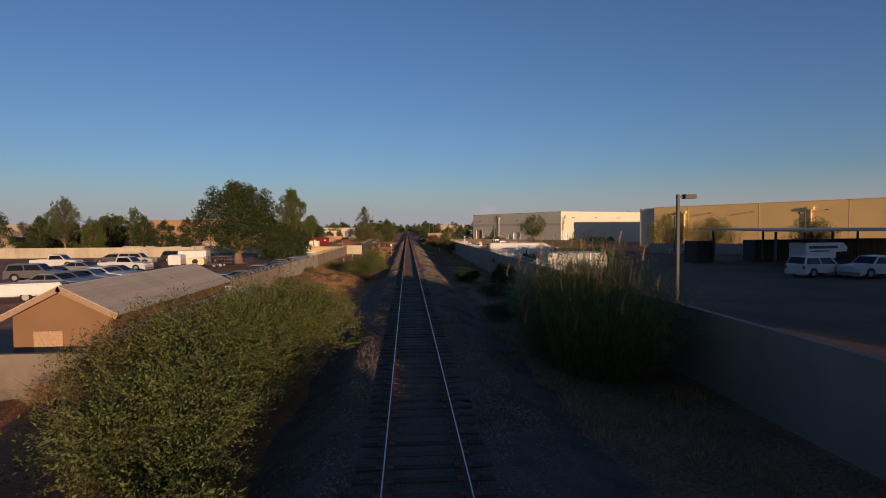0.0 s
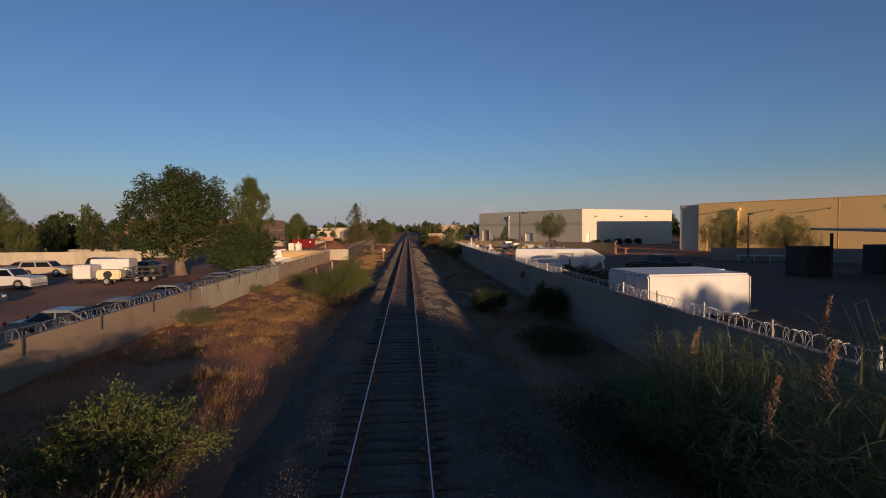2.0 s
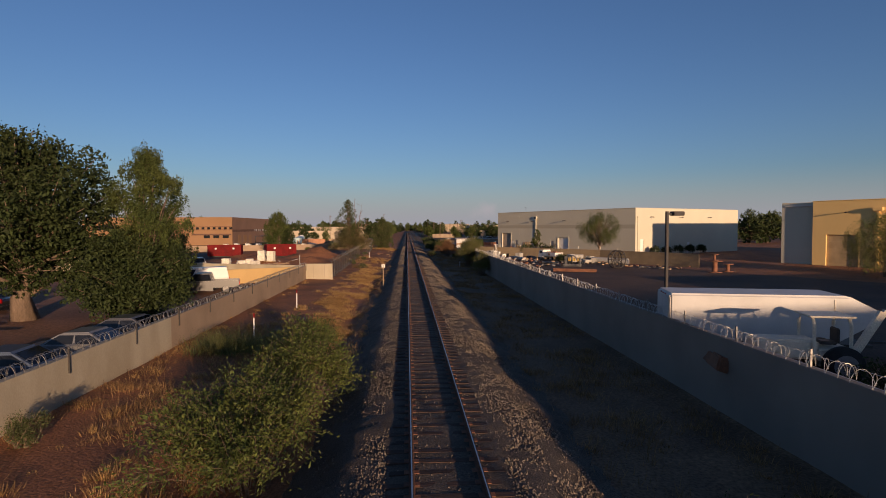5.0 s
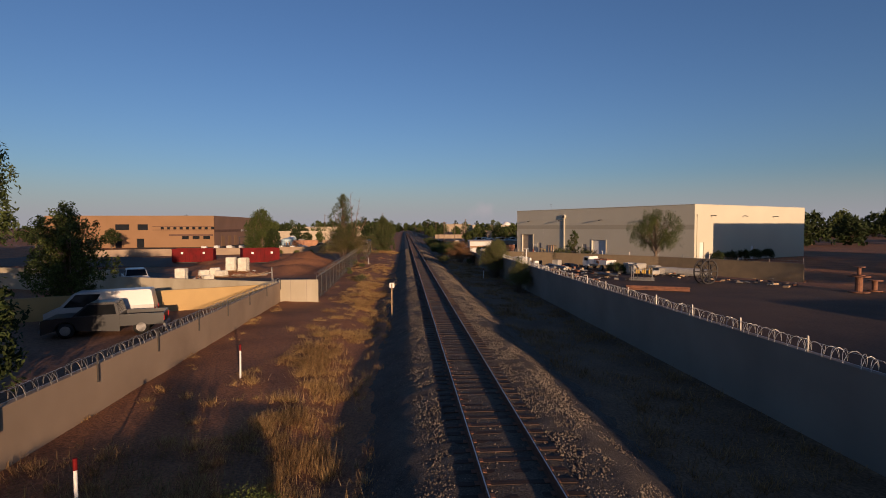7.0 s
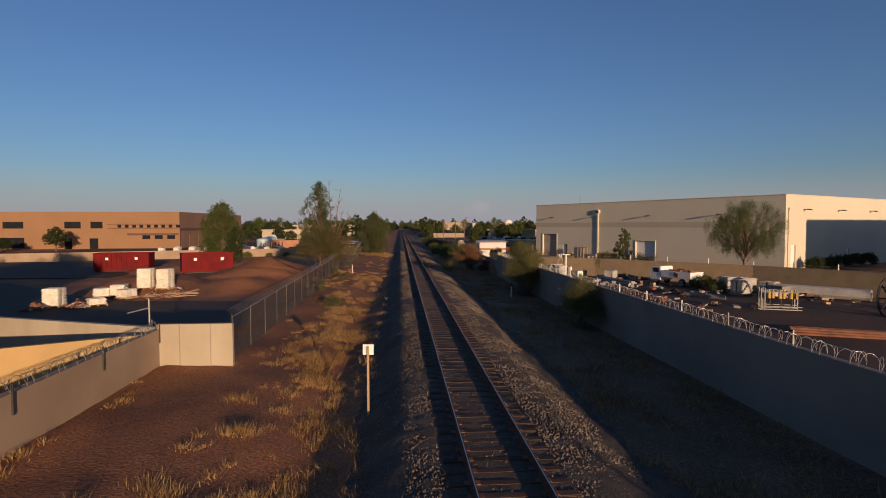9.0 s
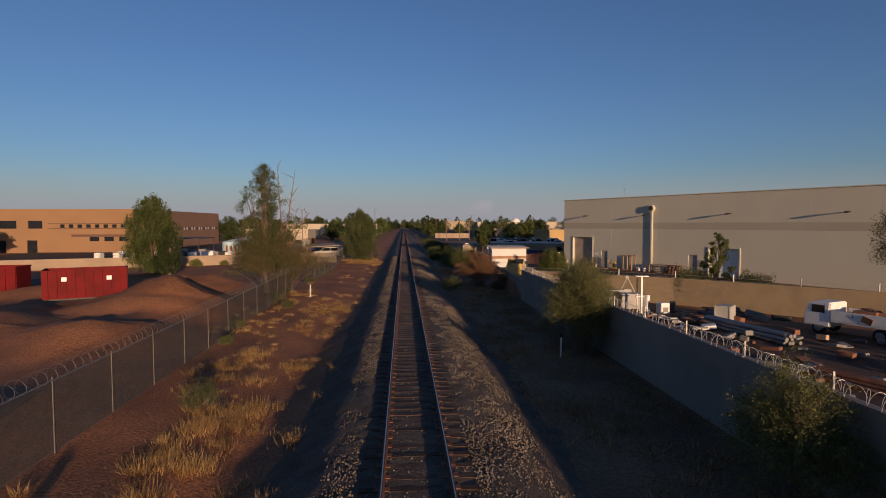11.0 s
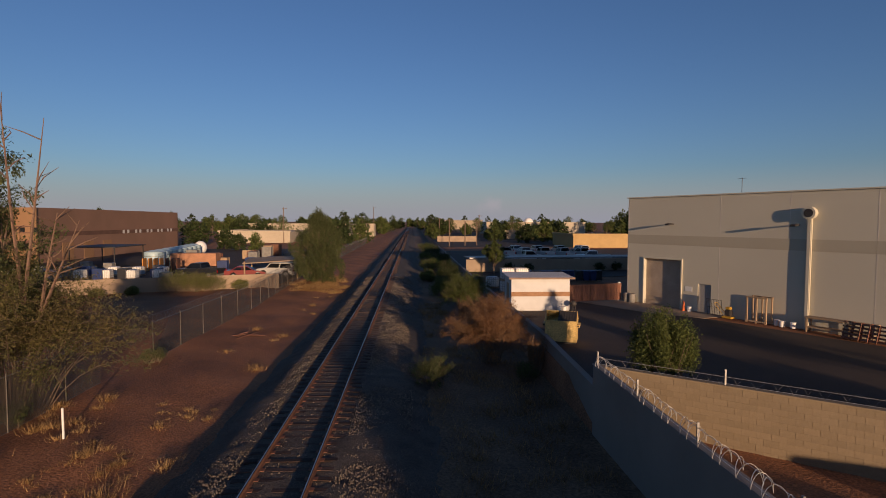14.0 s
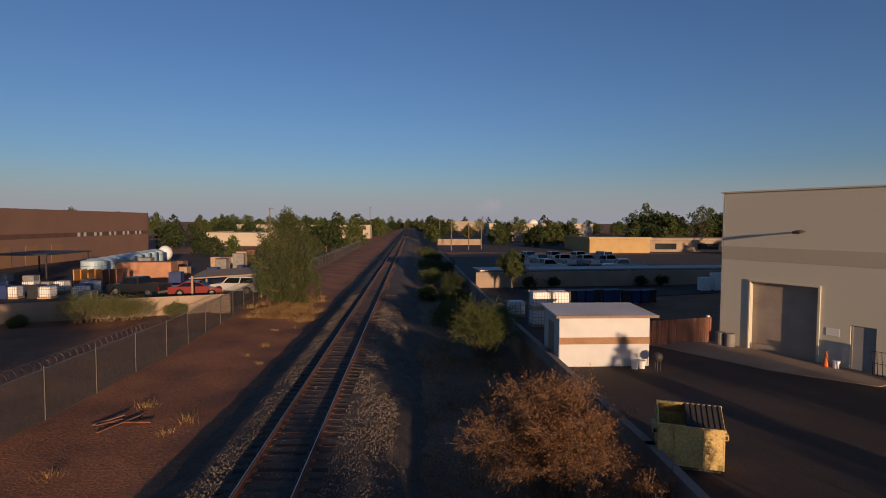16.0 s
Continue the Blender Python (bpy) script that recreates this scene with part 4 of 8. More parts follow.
def reeds(label, at, rx, ry, h, seed, n=2600, plumes=26, group=""):
    g = np.random.default_rng(seed)
    t = thing("giant_reed", label, "reed", pose(*at), group)
    a, q = g.uniform(0, 6.283, n), np.sqrt(g.random(n))
    b = np.stack([rx * 0.7 * q * np.cos(a), ry * 0.7 * q * np.sin(a), np.full(n, -0.05)], 1)
    hh = h * g.uniform(0.45, 1.0, n) * (1 - 0.35 * q ** 2)
    lean = np.stack([np.cos(a) * q * rx * 0.45, np.sin(a) * q * ry * 0.45], 1) + g.normal(size=(n, 2)) * 0.35
    e = b + np.concatenate([lean, hh[:, None]], 1)
    s1 = strips(g, b, e, np.full(n, 0.014), 0.05)
    # leaf blades off the canes
    k = n * 10
    w = g.integers(0, n, k)
    f = g.uniform(0.3, 1.0, (k, 1))
    c = b[w] + (e[w] - b[w]) * f
    d = g.normal(size=(k, 3)) * np.array((1, 1, 0.25))
    d /= np.linalg.norm(d, axis=1)[:, None]
    tip = c + d * g.uniform(0.35, 0.75, (k, 1)) + np.array((0, 0, 0.05))
    s2 = strips(g, c, tip, np.full(k, 0.013), 0.35, 3)
    V, F = joined(s1, s2)
    quick("cane", V, F, REED, t, "tangled green cane leaves")
    # plumes
    V2 = []
    idx = g.choice(n, plumes, replace=False)
    P = []
    for i in idx:
        top = e[i] + np.array((g.normal() * 0.15, g.normal() * 0.15, 0.25))
        for _ in range(110):
            fr = g.random()
            P.append(top + np.array((g.normal() * 0.035 * (1.2 - fr) + 0.12 * fr * fr, g.normal() * 0.035 * (1.2 - fr), -0.2 + 0.65 * fr)))
    V, F = leaves(g, np.array(P), 0.09, 0.2, -1.6)
    quick("plume", V.tolist(), F.tolist(), PLUME, t, "tan feathery seed plumes")
    return t


LEAFOLIVE = M("rusty_olive_leaves", (0.155, 0.122, 0.047), (0.095, 0.108, 0.038), scale=0.45, fine=6, bump=0, island=0.45, leaf=0.38, rough=0.65, spec=0.2)
DULLSTRAW = M("dull_dry_grass", (0.33, 0.20, 0.09), (0.21, 0.125, 0.058), scale=0.4, fine=8, bump=0, island=0.45, leaf=0.3, rough=0.8, spec=0.1)
DEADWOOD = M("dead_wood", (0.20, 0.125, 0.085), (0.14, 0.09, 0.065), scale=3, fine=25, bump=0.3)
LEAFSOFT = M("soft_olive_leaves", (0.18, 0.185, 0.058), (0.12, 0.13, 0.042), scale=0.8, fine=6, bump=0, island=0.45, leaf=0.4, rough=0.65, spec=0.15)
LEAFFRESH = M("yellow_green_leaves", (0.115, 0.135, 0.032), (0.06, 0.085, 0.022), scale=0.9, fine=5, bump=0, island=0.55, leaf=0.35, rough=0.6, spec=0.2)

# shrubs west of the track
spray_shrub("broad sprawling green shrub beside the white wall", (-6.0, 14.4, -0.8), 2.8, 3.9, 3.0, 11, LEAFFRESH, 120, 24, 22, 0.072, 0.45, flat=0.6)
spray_shrub("broad sprawling green shrub beside the white wall", (-5.0, 19.4, -0.8), 2.4, 3.8, 2.9, 12, LEAFFRESH, 100, 22, 20, 0.075, 0.45, flat=0.6)
spray_shrub("tangled green shrub against the white wall", (-7.4, 20.5, -0.75), 1.7, 4.3, 2.3, 13, LEAFMID, 70, 20, 13, 0.1)
spray_shrub("scrubby olive shrub with bare twigs", (-4.1, 23.4, -0.8), 1.5, 1.8, 1.9, 14, LEAFOLIVE, 50, 16, 12, 0.08)
spray_shrub("broad sprawling green shrub beside the white wall", (-5.5, 9.9, -0.82), 2.0, 3.0, 2.3, 501, LEAFMID, 100, 22, 18, 0.07, 0.45, flat=0.6)
spray_shrub("tangled rusty green shrub against the white wall", (-8.2, 13.4, -0.75), 1.5, 2.4, 2.5, 502, LEAFOLIVE, 60, 18, 13, 0.09)
spray_shrub("scrubby olive shrub with bare twigs", (-5.2, 27.4, -0.8), 1.7, 1.8, 1.9, 503, LEAFMID, 60, 20, 13, 0.08)
spray_shrub("low green shrub at the edge of the ballast", (-4.5, 7.4, -0.85), 1.1, 2.0, 1.2, 15, LEAFMID, 46, 16, 12, 0.085)
spray_shrub("fresh green shrub at the foot of the ballast", (-4.9, 56.8, -1.1), 2.0, 3.5, 2.6, 16, LEAFFRESH, 100, 20, 13, 0.095)
spray_shrub("fresh green shrub at the foot of the ballast", (-4.4, 62.2, -1.1), 1.7, 3.0, 2.8, 17, LEAFFRESH, 80, 20, 13, 0.095)
bush("weedy green shrub among dry grass", (-8.8, 69.0, -0.7), 1.6, 0.9, 0.6, 18, LEAFMID, 9000, 0.08, 0.3, 110, 14)
bush("small grey-green weed by the wall", (-10.6, 45.5, -0.55), 1.0, 1.0, 0.9, 19, LEAFGREY, 4200, 0.07, 0.3, 70, 10)
bush("small grey-green weed by the wall", (-11.0, 58.0, -0.5), 0.5, 0.7, 0.9, 20, LEAFGREY, 2000, 0.07, 0.3, 40, 6)
bush("small round fresh green bush by the path", (-5.3, 71.2, -1.0), 0.75, 0.75, 1.5, 21, LEAFFRESH, 13000, 0.055, 0.35, 60, 14, rise=0.1)
for i, (x, y, r) in enumerate(((-9.9, 133, 0.5), (-10.2, 143, 0.8), (-10.4, 147.5, 0.7), (-9.2, 129, 0.4), (-9.6, 156, 0.6), (-8.6, 140.5, 0.5), (-7.1, 119.6, 0.7))):
    bush("dusty grey weed growing near the fence", (x, y, -0.62), r, r, r * 1.2, 30 + i, LEAFGREY, 2200, 0.07, 0.3, 36, 8)

# shrubs east of the track
reeds("tall clump of dark green giant reed with tan plumes", (7.0, 19.6, -1.0), 2.7, 5.2, 5.5, 41, 2900, 40)
reeds("lower clump of dark green giant reed", (7.6, 28.2, -1.05), 1.9, 4.0, 3.2, 42, 1300, 5)
bush("dark shrub in the shade of the wall", (5.6, 51.5, -1.0), 1.2, 1.5, 1.4, 43, LEAFDARK, 8000, 0.1, 0.4, 60, 12)
bush("dark shrub in the shade of the wall", (8.9, 49.5, -1.1), 1.1, 2.0, 2.0, 44, LEAFDARK, 9000, 0.1, 0.4, 70, 12)
bush("low dark weeds under the wall", (7.0, 41.5, -1.05), 1.6, 3.0, 0.7, 45, LEAFDARK, 7000, 0.09, 0.3, 80, 14)
bush("low dark weeds under the wall", (6.2, 30.5, -1.05), 2.2, 3.6, 0.8, 46, LEAFDARK, 8000, 0.09, 0.3, 80, 14)
spray_shrub("large feathery green shrub leaning over the wall", (9.5, 130.3, -1.15), 1.7, 2.0, 4.5, 47, LEAFSOFT, 110, 28, 22, 0.056, 0.4, flat=0.4)
spray_shrub("feathery green shrub against the grey wall", (8.9, 113.2, -1.15), 1.2, 1.9, 3.05, 48, LEAFSOFT, 90, 24, 18, 0.06)
spray_shrub("long feathery green shrub against the grey wall", (8.9, 128.2, -1.15), 1.6, 2.2, 4.1, 49, LEAFSOFT, 120, 24, 18, 0.06, 0.4, flat=0.4)
spray_shrub("broad dry rust-brown shrub with brittle leaves", (7.6, 156.8, -1.1), 2.3, 2.5, 3.5, 50, LEAFDRY, 100, 30, 26, 0.055, 0.4, name="dry_shrub", arch=0.4, open_=0.15, flat=0.45, twig=0.12)
bush("dry brown brush at the end of the white wall", (-9.7, 13.3, -0.6), 0.9, 0.6, 1.1, 55, LEAFDRY, 2500, 0.06, 0.25, 90, 10)
spray_shrub("small olive shrub on the ballast edge", (4.3, 152.6, -1.0), 1.05, 1.05, 1.35, 51, LEAFGREY, 60, 14, 12, 0.065)
spray_shrub("yellow-green acacia shrub beside the low wall", (7.9, 173.2, -1.1), 1.9, 2.4, 3.3, 52, LEAFFRESH, 100, 22, 15, 0.085)
bush("small grey weed near the low wall", (8.9, 153.7, -1.12), 0.6, 0.6, 0.9, 53, LEAFGREY, 2600, 0.07, 0.3, 40, 8)
bush("small grey weed near the low wall", (9.6, 154.9, -1.12), 0.6, 0.6, 2.1, 54, LEAFDRY, 3000, 0.07, 0.3, 40, 8)
for i, (x, y, r, hh) in enumerate(((6.6, 182, 1.4, 2.0), (7.5, 190, 1.5, 2.2), (5.4, 196, 1.2, 1.5), (8.2, 201, 1.6, 2.4), (6.2, 210, 1.7, 2.2), (8.4, 220, 1.8, 2.6), (6.0, 231, 1.6, 1.8), (8.0, 245, 2.2, 2.6), (6.8, 262, 2.0, 2.4))):
    bush("scrubby dark green trackside shrub", (x, y, -1.05), r, r * 1.5, hh, 60 + i, LEAFDARK if i % 2 else LEAFMID, 5000, 0.14, 0.4, 60, 12)
bush("round clipped green tree by the block wall", (13.0, 148.2, 0.02), 1.25, 1.25, 3.7, 70, LEAFMID, 38000, 0.085, 0.45, 40, 44, rise=0.04)
bush("green shrub behind the block wall", (21.0, 140.0, 0.05), 1.5, 1.3, 2.3, 71, LEAFMID, 10000, 0.1, 0.35, 80, 14)
bush("green shrub behind the block wall", (24.0, 137.0, 0.05), 1.3, 1.2, 2.2, 72, LEAFDARK, 9000, 0.1, 0.35, 60, 14)
for i in range(5):
    bush("clipped dark round shrub before the warehouse wall", (43.3 + i * 3.1, 136.6 + i * 1.61, 0.05), 0.95, 0.95, 1.75, 270 + i, LEAFDARK, 3600, 0.13, 0.45, 10, 12, rise=0.05, group="clipped shrubs")

# Unseen hedge, added in two rows so its shadow darkens track and reeds.
for i in range(5):
    bush("unseen dense hedge added to cast shade", (13.6, -72 + i * 8.6, 0.0), 2.6, 5.6, 6.4, 80 + i, LEAFDARK, 4500, 0.5, 0.5, 20, 14, name="shading_hedge", category="hedge", group="oleander hedge")
for i in range(4):
    bush("unseen dense hedge added to cast shade", (13.8, -27 + i * 8.6, 0.0), 2.3, 5.6, 5.9, 90 + i, LEAFDARK, 4000, 0.45, 0.5, 20, 14, name="shading_hedge", category="hedge", group="oleander hedge")

# trees
# Unseen tree, added only to shade the yard and the ballast.
tree("eucalyptus_tree", "unseen dense tree added to shade the yard", (30.6, -13.0, 0.0), 7.9, 5.6, 165, LEAFDARK, 0.04, 44, 12000, 0.5, 0.2, 0.3, 0.5, profile=0.6, twigs=0)

# Unseen shrubs, added behind the start to shade the dirt corner.
for x, y, hh in ((-5.6, 0.6, 2.3), (-7.6, -0.6, 2.4), (-9.8, 0.2, 2.5)):
    bush("unseen green shrub added to shade the dirt", (x, y, -0.75), 1.5, 1.6, hh, 320 + int(-x * 10), LEAFMID, 5000, 0.14, 0.4, 40, 12)
tree("shade_tree", "large dark green spreading shade tree with forked trunk", (-24.8, 78.5, -0.55), 12.4, 6.6, 101, LEAFDARK, 0.16, 64, 38000, 0.26, 0.1, 0.62, 0.5, profile=0.8)
tree("pepper_tree", "pale green feathery tree with an open crown", (-17.2, 78.6, -0.55), 11.2, 3.0, 102, LEAFMID, 0.3, 40, 30000, 0.17, 0.5, 0.2, 0.35, profile=0.75, twigs=0)
tree("mulberry_tree", "low dense dark green tree leaning over the wall", (-18.0, 77.6, -0.55), 5.9, 4.8, 103, LEAFDARK, 0.06, 50, 30000, 0.21, 0.1, 0.3, 0.5, profile=0.6)
tree("mesquite_tree", "dark green tree behind the parked trucks", (-25.0, 99.0, -0.55), 7.6, 3.1, 115, LEAFMID, 0.12, 36, 16000, 0.2, 0.3, 0.25, 0.4, profile=0.65)
tree("willow_tree", "weeping grey-green tree on the vacant lot", (-30.0, 167.5, -0.4), 9.6, 4.0, 104, LEAFMID, 0.02, 50, 36000, 0.2, 0.7, 0.25, 0.35, profile=0.65)
tree("willow_tree", "short weeping dark tree on the vacant lot", (-27.4, 165.8, -0.4), 5.6, 2.3, 105, LEAFDARK, 0.03, 30, 15000, 0.19, 0.7, 0.2, 0.35, profile=0.6)
tree("eucalyptus_tree", "tall thin half-bare tree by the chain-link fence", (-12.2, 148.6, -0.5), 11.4, 2.7, 106, LEAFGREY, 0.2, 46, 25000, 0.125, 0.3, 0.2, 0.35, profile=0.62, dead=((1.9, -0.2, 4.0, 10.4, 0.3), (2.3, 0.2, 3.5, 7.0, 1.0)))
spray_shrub("rusty green lower growth beside the tall tree", (-11.5, 149.0, -0.5), 3.9, 3.8, 6.0, 107, LEAFOLIVE, 130, 34, 26, 0.08, 0.36, name="tamarisk_tree", category="tree", flat=0.5, twig=0.11, arch=0.35)
tree("tamarisk_tree", "dense dark grey-green tree at the fence end", (-7.5, 192.0, -0.6), 8.7, 3.8, 108, LEAFGREY, 0.0, 56, 44000, 0.18, 0.5, 0.22, 0.35, profile=0.6)
tree("acacia_tree", "rounded olive green tree beside the warehouse", (30.9, 130.2, 0.0), 7.9, 4.0, 109, LEAFMID, 0.3, 30, 28000, 0.13, 0.6, 0.2, 0.3, profile=0.75, twigs=3)
tree("acacia_tree", "slim green tree behind the block wall", (22.6, 138.9, 0.0), 4.9, 1.25, 110, LEAFMID, 0.2, 18, 8000, 0.13, 0.3, 0.1, 0.3)
tree("palo_verde_tree", "airy yellow-green desert tree before the ochre warehouse", (47.5, 94.5, 0.0), 6.8, 4.8, 111, LEAFSOFT, 0.06, 46, 22000, 0.16, 0.2, 0.12, 0.28, profile=0.7)
tree("palo_verde_tree", "airy yellow-green desert tree before the ochre warehouse", (52.5, 88.0, 0.0), 6.4, 5.2, 112, LEAFSOFT, 0.06, 46, 22000, 0.16, 0.2, 0.12, 0.28, profile=0.7)
tree("palo_verde_tree", "airy yellow-green desert tree before the ochre warehouse", (58.0, 72.0, 0.0), 6.0, 4.0, 113, LEAFMID, 0.2, 30, 9000, 0.2, 0.2, 0.16, 0.25, profile=0.8)
tree("citrus_tree", "small round green tree by the long wall", (13.4, 193.6, 0.0), 4.3, 1.8, 114, LEAFMID, 0.35, 22, 9000, 0.14, 0.1, 0.1, 0.4, profile=0.65)
for i, (x, y, hh, r) in enumerate(((-78, 206, 5.5, 3.2), (-96, 205, 5.0, 2.6), (-88, 204, 3.0, 3.0), (-105, 203, 6.0, 3.4))):
    tree("street_tree", "round dark green tree before the terracotta building", (x, y, -0.4), hh, r, 120 + i, LEAFDARK, 0.25, 20, 6000, 0.26, 0.0, 0.16)
tree("eucalyptus_tree", "tall grey-green gum tree with open crown", (-75, 121, -0.3), 12.5, 4.3, 130, LEAFGREY, 0.25, 40, 14000, 0.24, 0.3, 0.25, 0.35)
tree("willow_tree", "weeping olive tree beyond the parked cars", (-61.5, 107, -0.3), 7.4, 3.8, 131, LEAFMID, 0.06, 34, 14000, 0.22, 0.7, 0.2, 0.35)

for i, (x, y, hh, r) in enumerate(((-92, 126, 9.6, 4.2), (-84, 127, 8.6, 3.6), (-67, 124, 8.4, 3.8), (-59, 122, 8.0, 3.6), (-53, 119, 7.2, 3.2), (-47, 116, 7.6, 3.4))):
    tree("mesquite_tree", "dark green tree behind the long white wall", (x, y, -0.3), hh, r, 610 + i, LEAFDARK, 0.1, 26, 7000, 0.26, 0.2, 0.22, 0.4, profile=0.65)
bush("dense dark green shrub behind the long white wall", (-71.5, 104.6, -0.3), 2.9, 2.0, 3.4, 620, LEAFDARK, 7000, 0.2, 0.45, 20, 16, rise=0.1)
wall_line("wall_west_back", [(-100.0, 104.5), (-39.5, 100.0)], -0.85, 1.35, WHITEWALL, "long whitewashed wall behind the parked cars", 0.2)

# distant trees: a few kinds, copied
far_kinds = [
    tree("distant_tree", "distant dark green broad tree", (-60, 330, -0.4), 8.5, 5.6, 201, LEAFDARK, 0.0, 26, 1000, 1.05, 0.1, 0.25, twigs=0, sides=3),
    tree("distant_tree", "distant olive green tree", (-30, 345, -0.4), 9.0, 5.0, 202, LEAFMID, 0.0, 26, 1000, 1.05, 0.3, 0.25, twigs=0, sides=3),
    tree("distant_tree", "distant tall slim tree", (-22, 330, -0.4), 11.0, 3.6, 203, LEAFDARK, 0.1, 28, 1100, 0.7, 0.2, 0.25, twigs=0, sides=3, profile=0.9),
    tree("distant_tree", "distant grey-green gum tree", (-90, 320, -0.4), 10.5, 5.2, 204, LEAFMID, 0.12, 28, 1200, 0.6, 0.3, 0.25, twigs=0, sides=3),
]
for k in far_kinds:
    k["group"] = "distant trees"
rt = random.Random(77)


def far_tree(x, y, s=1.0, kind=None):
    k = far_kinds[rt.randrange(4) if kind is None else kind]
    z = -0.4 if x < 0 else 0.0
    copy_thing(k, pose(x, y, z, 0, 0, rt.uniform(0, 360)) @ Matrix.Diagonal((s * rt.uniform(0.85, 1.2), s * rt.uniform(0.85, 1.2), s, 1)))


for x, y, s, k in ((-15, 262, 0.95, 0), (-13, 300, 0.9, 1), (-18, 360, 1.0, 2), (-26, 300, 0.8, 0), (-20, 420, 0.9, 0), (-14, 470, 1.0, 1), (-32, 470, 1.1, 3), (-11, 540, 1.0, 0), (-22, 560, 1.1, 1), (11, 330, 0.7, 1), (16, 380, 1.0, 0), (14, 430, 1.0, 2), (24, 440, 0.9, 0), (11, 520, 1.0, 1), (20, 560, 1.1, 0), (8, 600, 1.0, 3), (-8, 640, 1.0, 0), (0, 730, 1.2, 1), (9, 720, 1.1, 0), (-9, 725, 1.1, 3), (4, 735, 1.0, 0),
                   (-42, 262, 0.65, 0), (-32, 252, 0.5, 1), (-37, 256, 0.5, 0), (-45, 330, 0.9, 3), (-56, 345, 0.9, 0), (-70, 350, 1.0, 1), (30, 300, 0.7, 1), (38, 290, 0.75, 0), (46, 300, 0.8, 1), (56, 318, 0.9, 0)):
    far_tree(x, y, s, k)
for i in range(26):
    far_tree(-60 - i * 9 + rt.uniform(-4, 4), 290 + rt.uniform(-15, 90), rt.uniform(0.8, 1.15))
for i in range(52):
    far_tree(88 + i * 4.2 + rt.uniform(-3, 3), 345 + rt.uniform(-25, 60) - i * 1.2, rt.uniform(1.1, 1.6), rt.choice((0, 0, 1, 3)))
for i in range(34):
    far_tree(12 + i * 4 + rt.uniform(-2, 2), 385 + rt.uniform(-12, 12) if i < 12 or i > 31 else 440 + rt.uniform(0, 30), rt.uniform(0.6, 1.0), rt.choice((0, 1, 3)))
for i in range(26):
    far_tree(-12 - i * 4 + rt.uniform(-2, 2), 400 + rt.uniform(-10, 60), rt.uniform(0.8, 1.25), rt.choice((0, 1, 3, 0)))
for x, y, s in ((46, 316, 0.7), (49.5, 318, 0.75), (54, 320, 0.8), (80, 322, 0.85), (85, 320, 0.8), (36, 322, 0.5), (41, 312, 0.5), (30, 318, 0.45), (93, 322, 0.95), (100, 330, 1.0), (68, 392, 0.9), (118, 392, 0.7), (124, 390, 0.8)):
    far_tree(x, y, s, rt.choice((0, 1)))
for i in range(14):
    far_tree(86 + i * 9 + rt.uniform(-3, 3), 205 + rt.uniform(-8, 20), rt.uniform(0.9, 1.2), rt.choice((0, 0, 1)))
for i in range(22):
    far_tree(-62 - i * 5.5 + rt.uniform(-3, 3), 132 + rt.uniform(-5, 10) + i * 1.0, rt.uniform(0.8, 1.15), rt.choice((0, 1, 3, 0)))
for i in range(40):
    far_tree(rt.uniform(-330, 330), 640 + rt.uniform(0, 160), rt.uniform(1.0, 1.4))


# dry grass
def grass(label, spots, seed, mat_, blade=0.35, per=70, width=0.006, spread=0.25, seg=2):
    g = np.random.default_rng(seed)
    B, T, W = [], [], []
    for x, y, s in spots:
        n = int(per * s)
        a, q = g.uniform(0, 6.283, n), np.abs(g.normal(size=n)) * spread * s
        b = np.stack([x + q * np.cos(a), y + q * np.sin(a), np.zeros(n)], 1)
        b[:, 2] = ground_z(x, y) - 0.03 if abs(x) > 3.6 else -0.85
        d = np.stack([np.cos(a) * 0.45 + g.normal(size=n) * 0.35, np.sin(a) * 0.45 + g.normal(size=n) * 0.35, np.ones(n)], 1)
        e = b + d * (blade * s * g.uniform(0.5, 1.2, n))[:, None]
        B.append(b)
        T.append(e)
        W.append(np.full(n, width) * g.uniform(0.7, 1.6, n))
    V, F = strips(g, np.concatenate(B), np.concatenate(T), np.concatenate(W), 0.08, seg)
    ob = quick("dry_grass", V.tolist(), F.tolist(), mat_)
    return tagged(ob, label, "grass", kind="stuff")


rg = random.Random(5)
spots = []
for i in range(900):
    y = rg.uniform(34, 192)
    band = noise.noise((y * 0.09, 2.0, 0))
    x = -6.0 + rg.gauss(0, 0.75) + 0.9 * noise.noise((y * 0.06, 0, 4)) + (0.6 if y > 140 else 0)
    if (band > -0.12 and y > 78 or y < 78 and noise.noise((x * 0.3, y * 0.22, 11)) > 0.0) and noise.noise((x * 0.5, y * 0.5, 21)) > -0.18 and (not 153 < y < 184 or rg.random() < 0.12) and (not 122 < y < 153 or rg.random() < 0.55):
        spots.append((x, y, rg.uniform(0.5, 1.35)))
for i in range(200):
    spots.append((-7.5 + rg.gauss(0, 1.6), rg.uniform(40, 80), rg.uniform(0.4, 1.0)))
for i in range(90):
    spots.append((-6.8 + rg.gauss(0, 1.1), rg.uniform(184, 198), rg.uniform(0.9, 1.7)))
for i in range(60):
    spots.append((-11.4 + rg.gauss(0, 0.3), rg.uniform(34, 103), rg.uniform(0.4, 0.8)))
for i in range(45):
    spots.append((-9.0 + rg.gauss(0, 0.9) - (rg.random() * 0.8), rg.uniform(131, 150), rg.uniform(0.4, 1.1)))
for i in range(620):
    x, y = rg.uniform(-8.2, -4.0), rg.uniform(76, 150)
    if noise.noise((x * 0.4, y * 0.25, 41)) > 0.05:
        spots.append((x, y, rg.uniform(0.25, 0.7)))
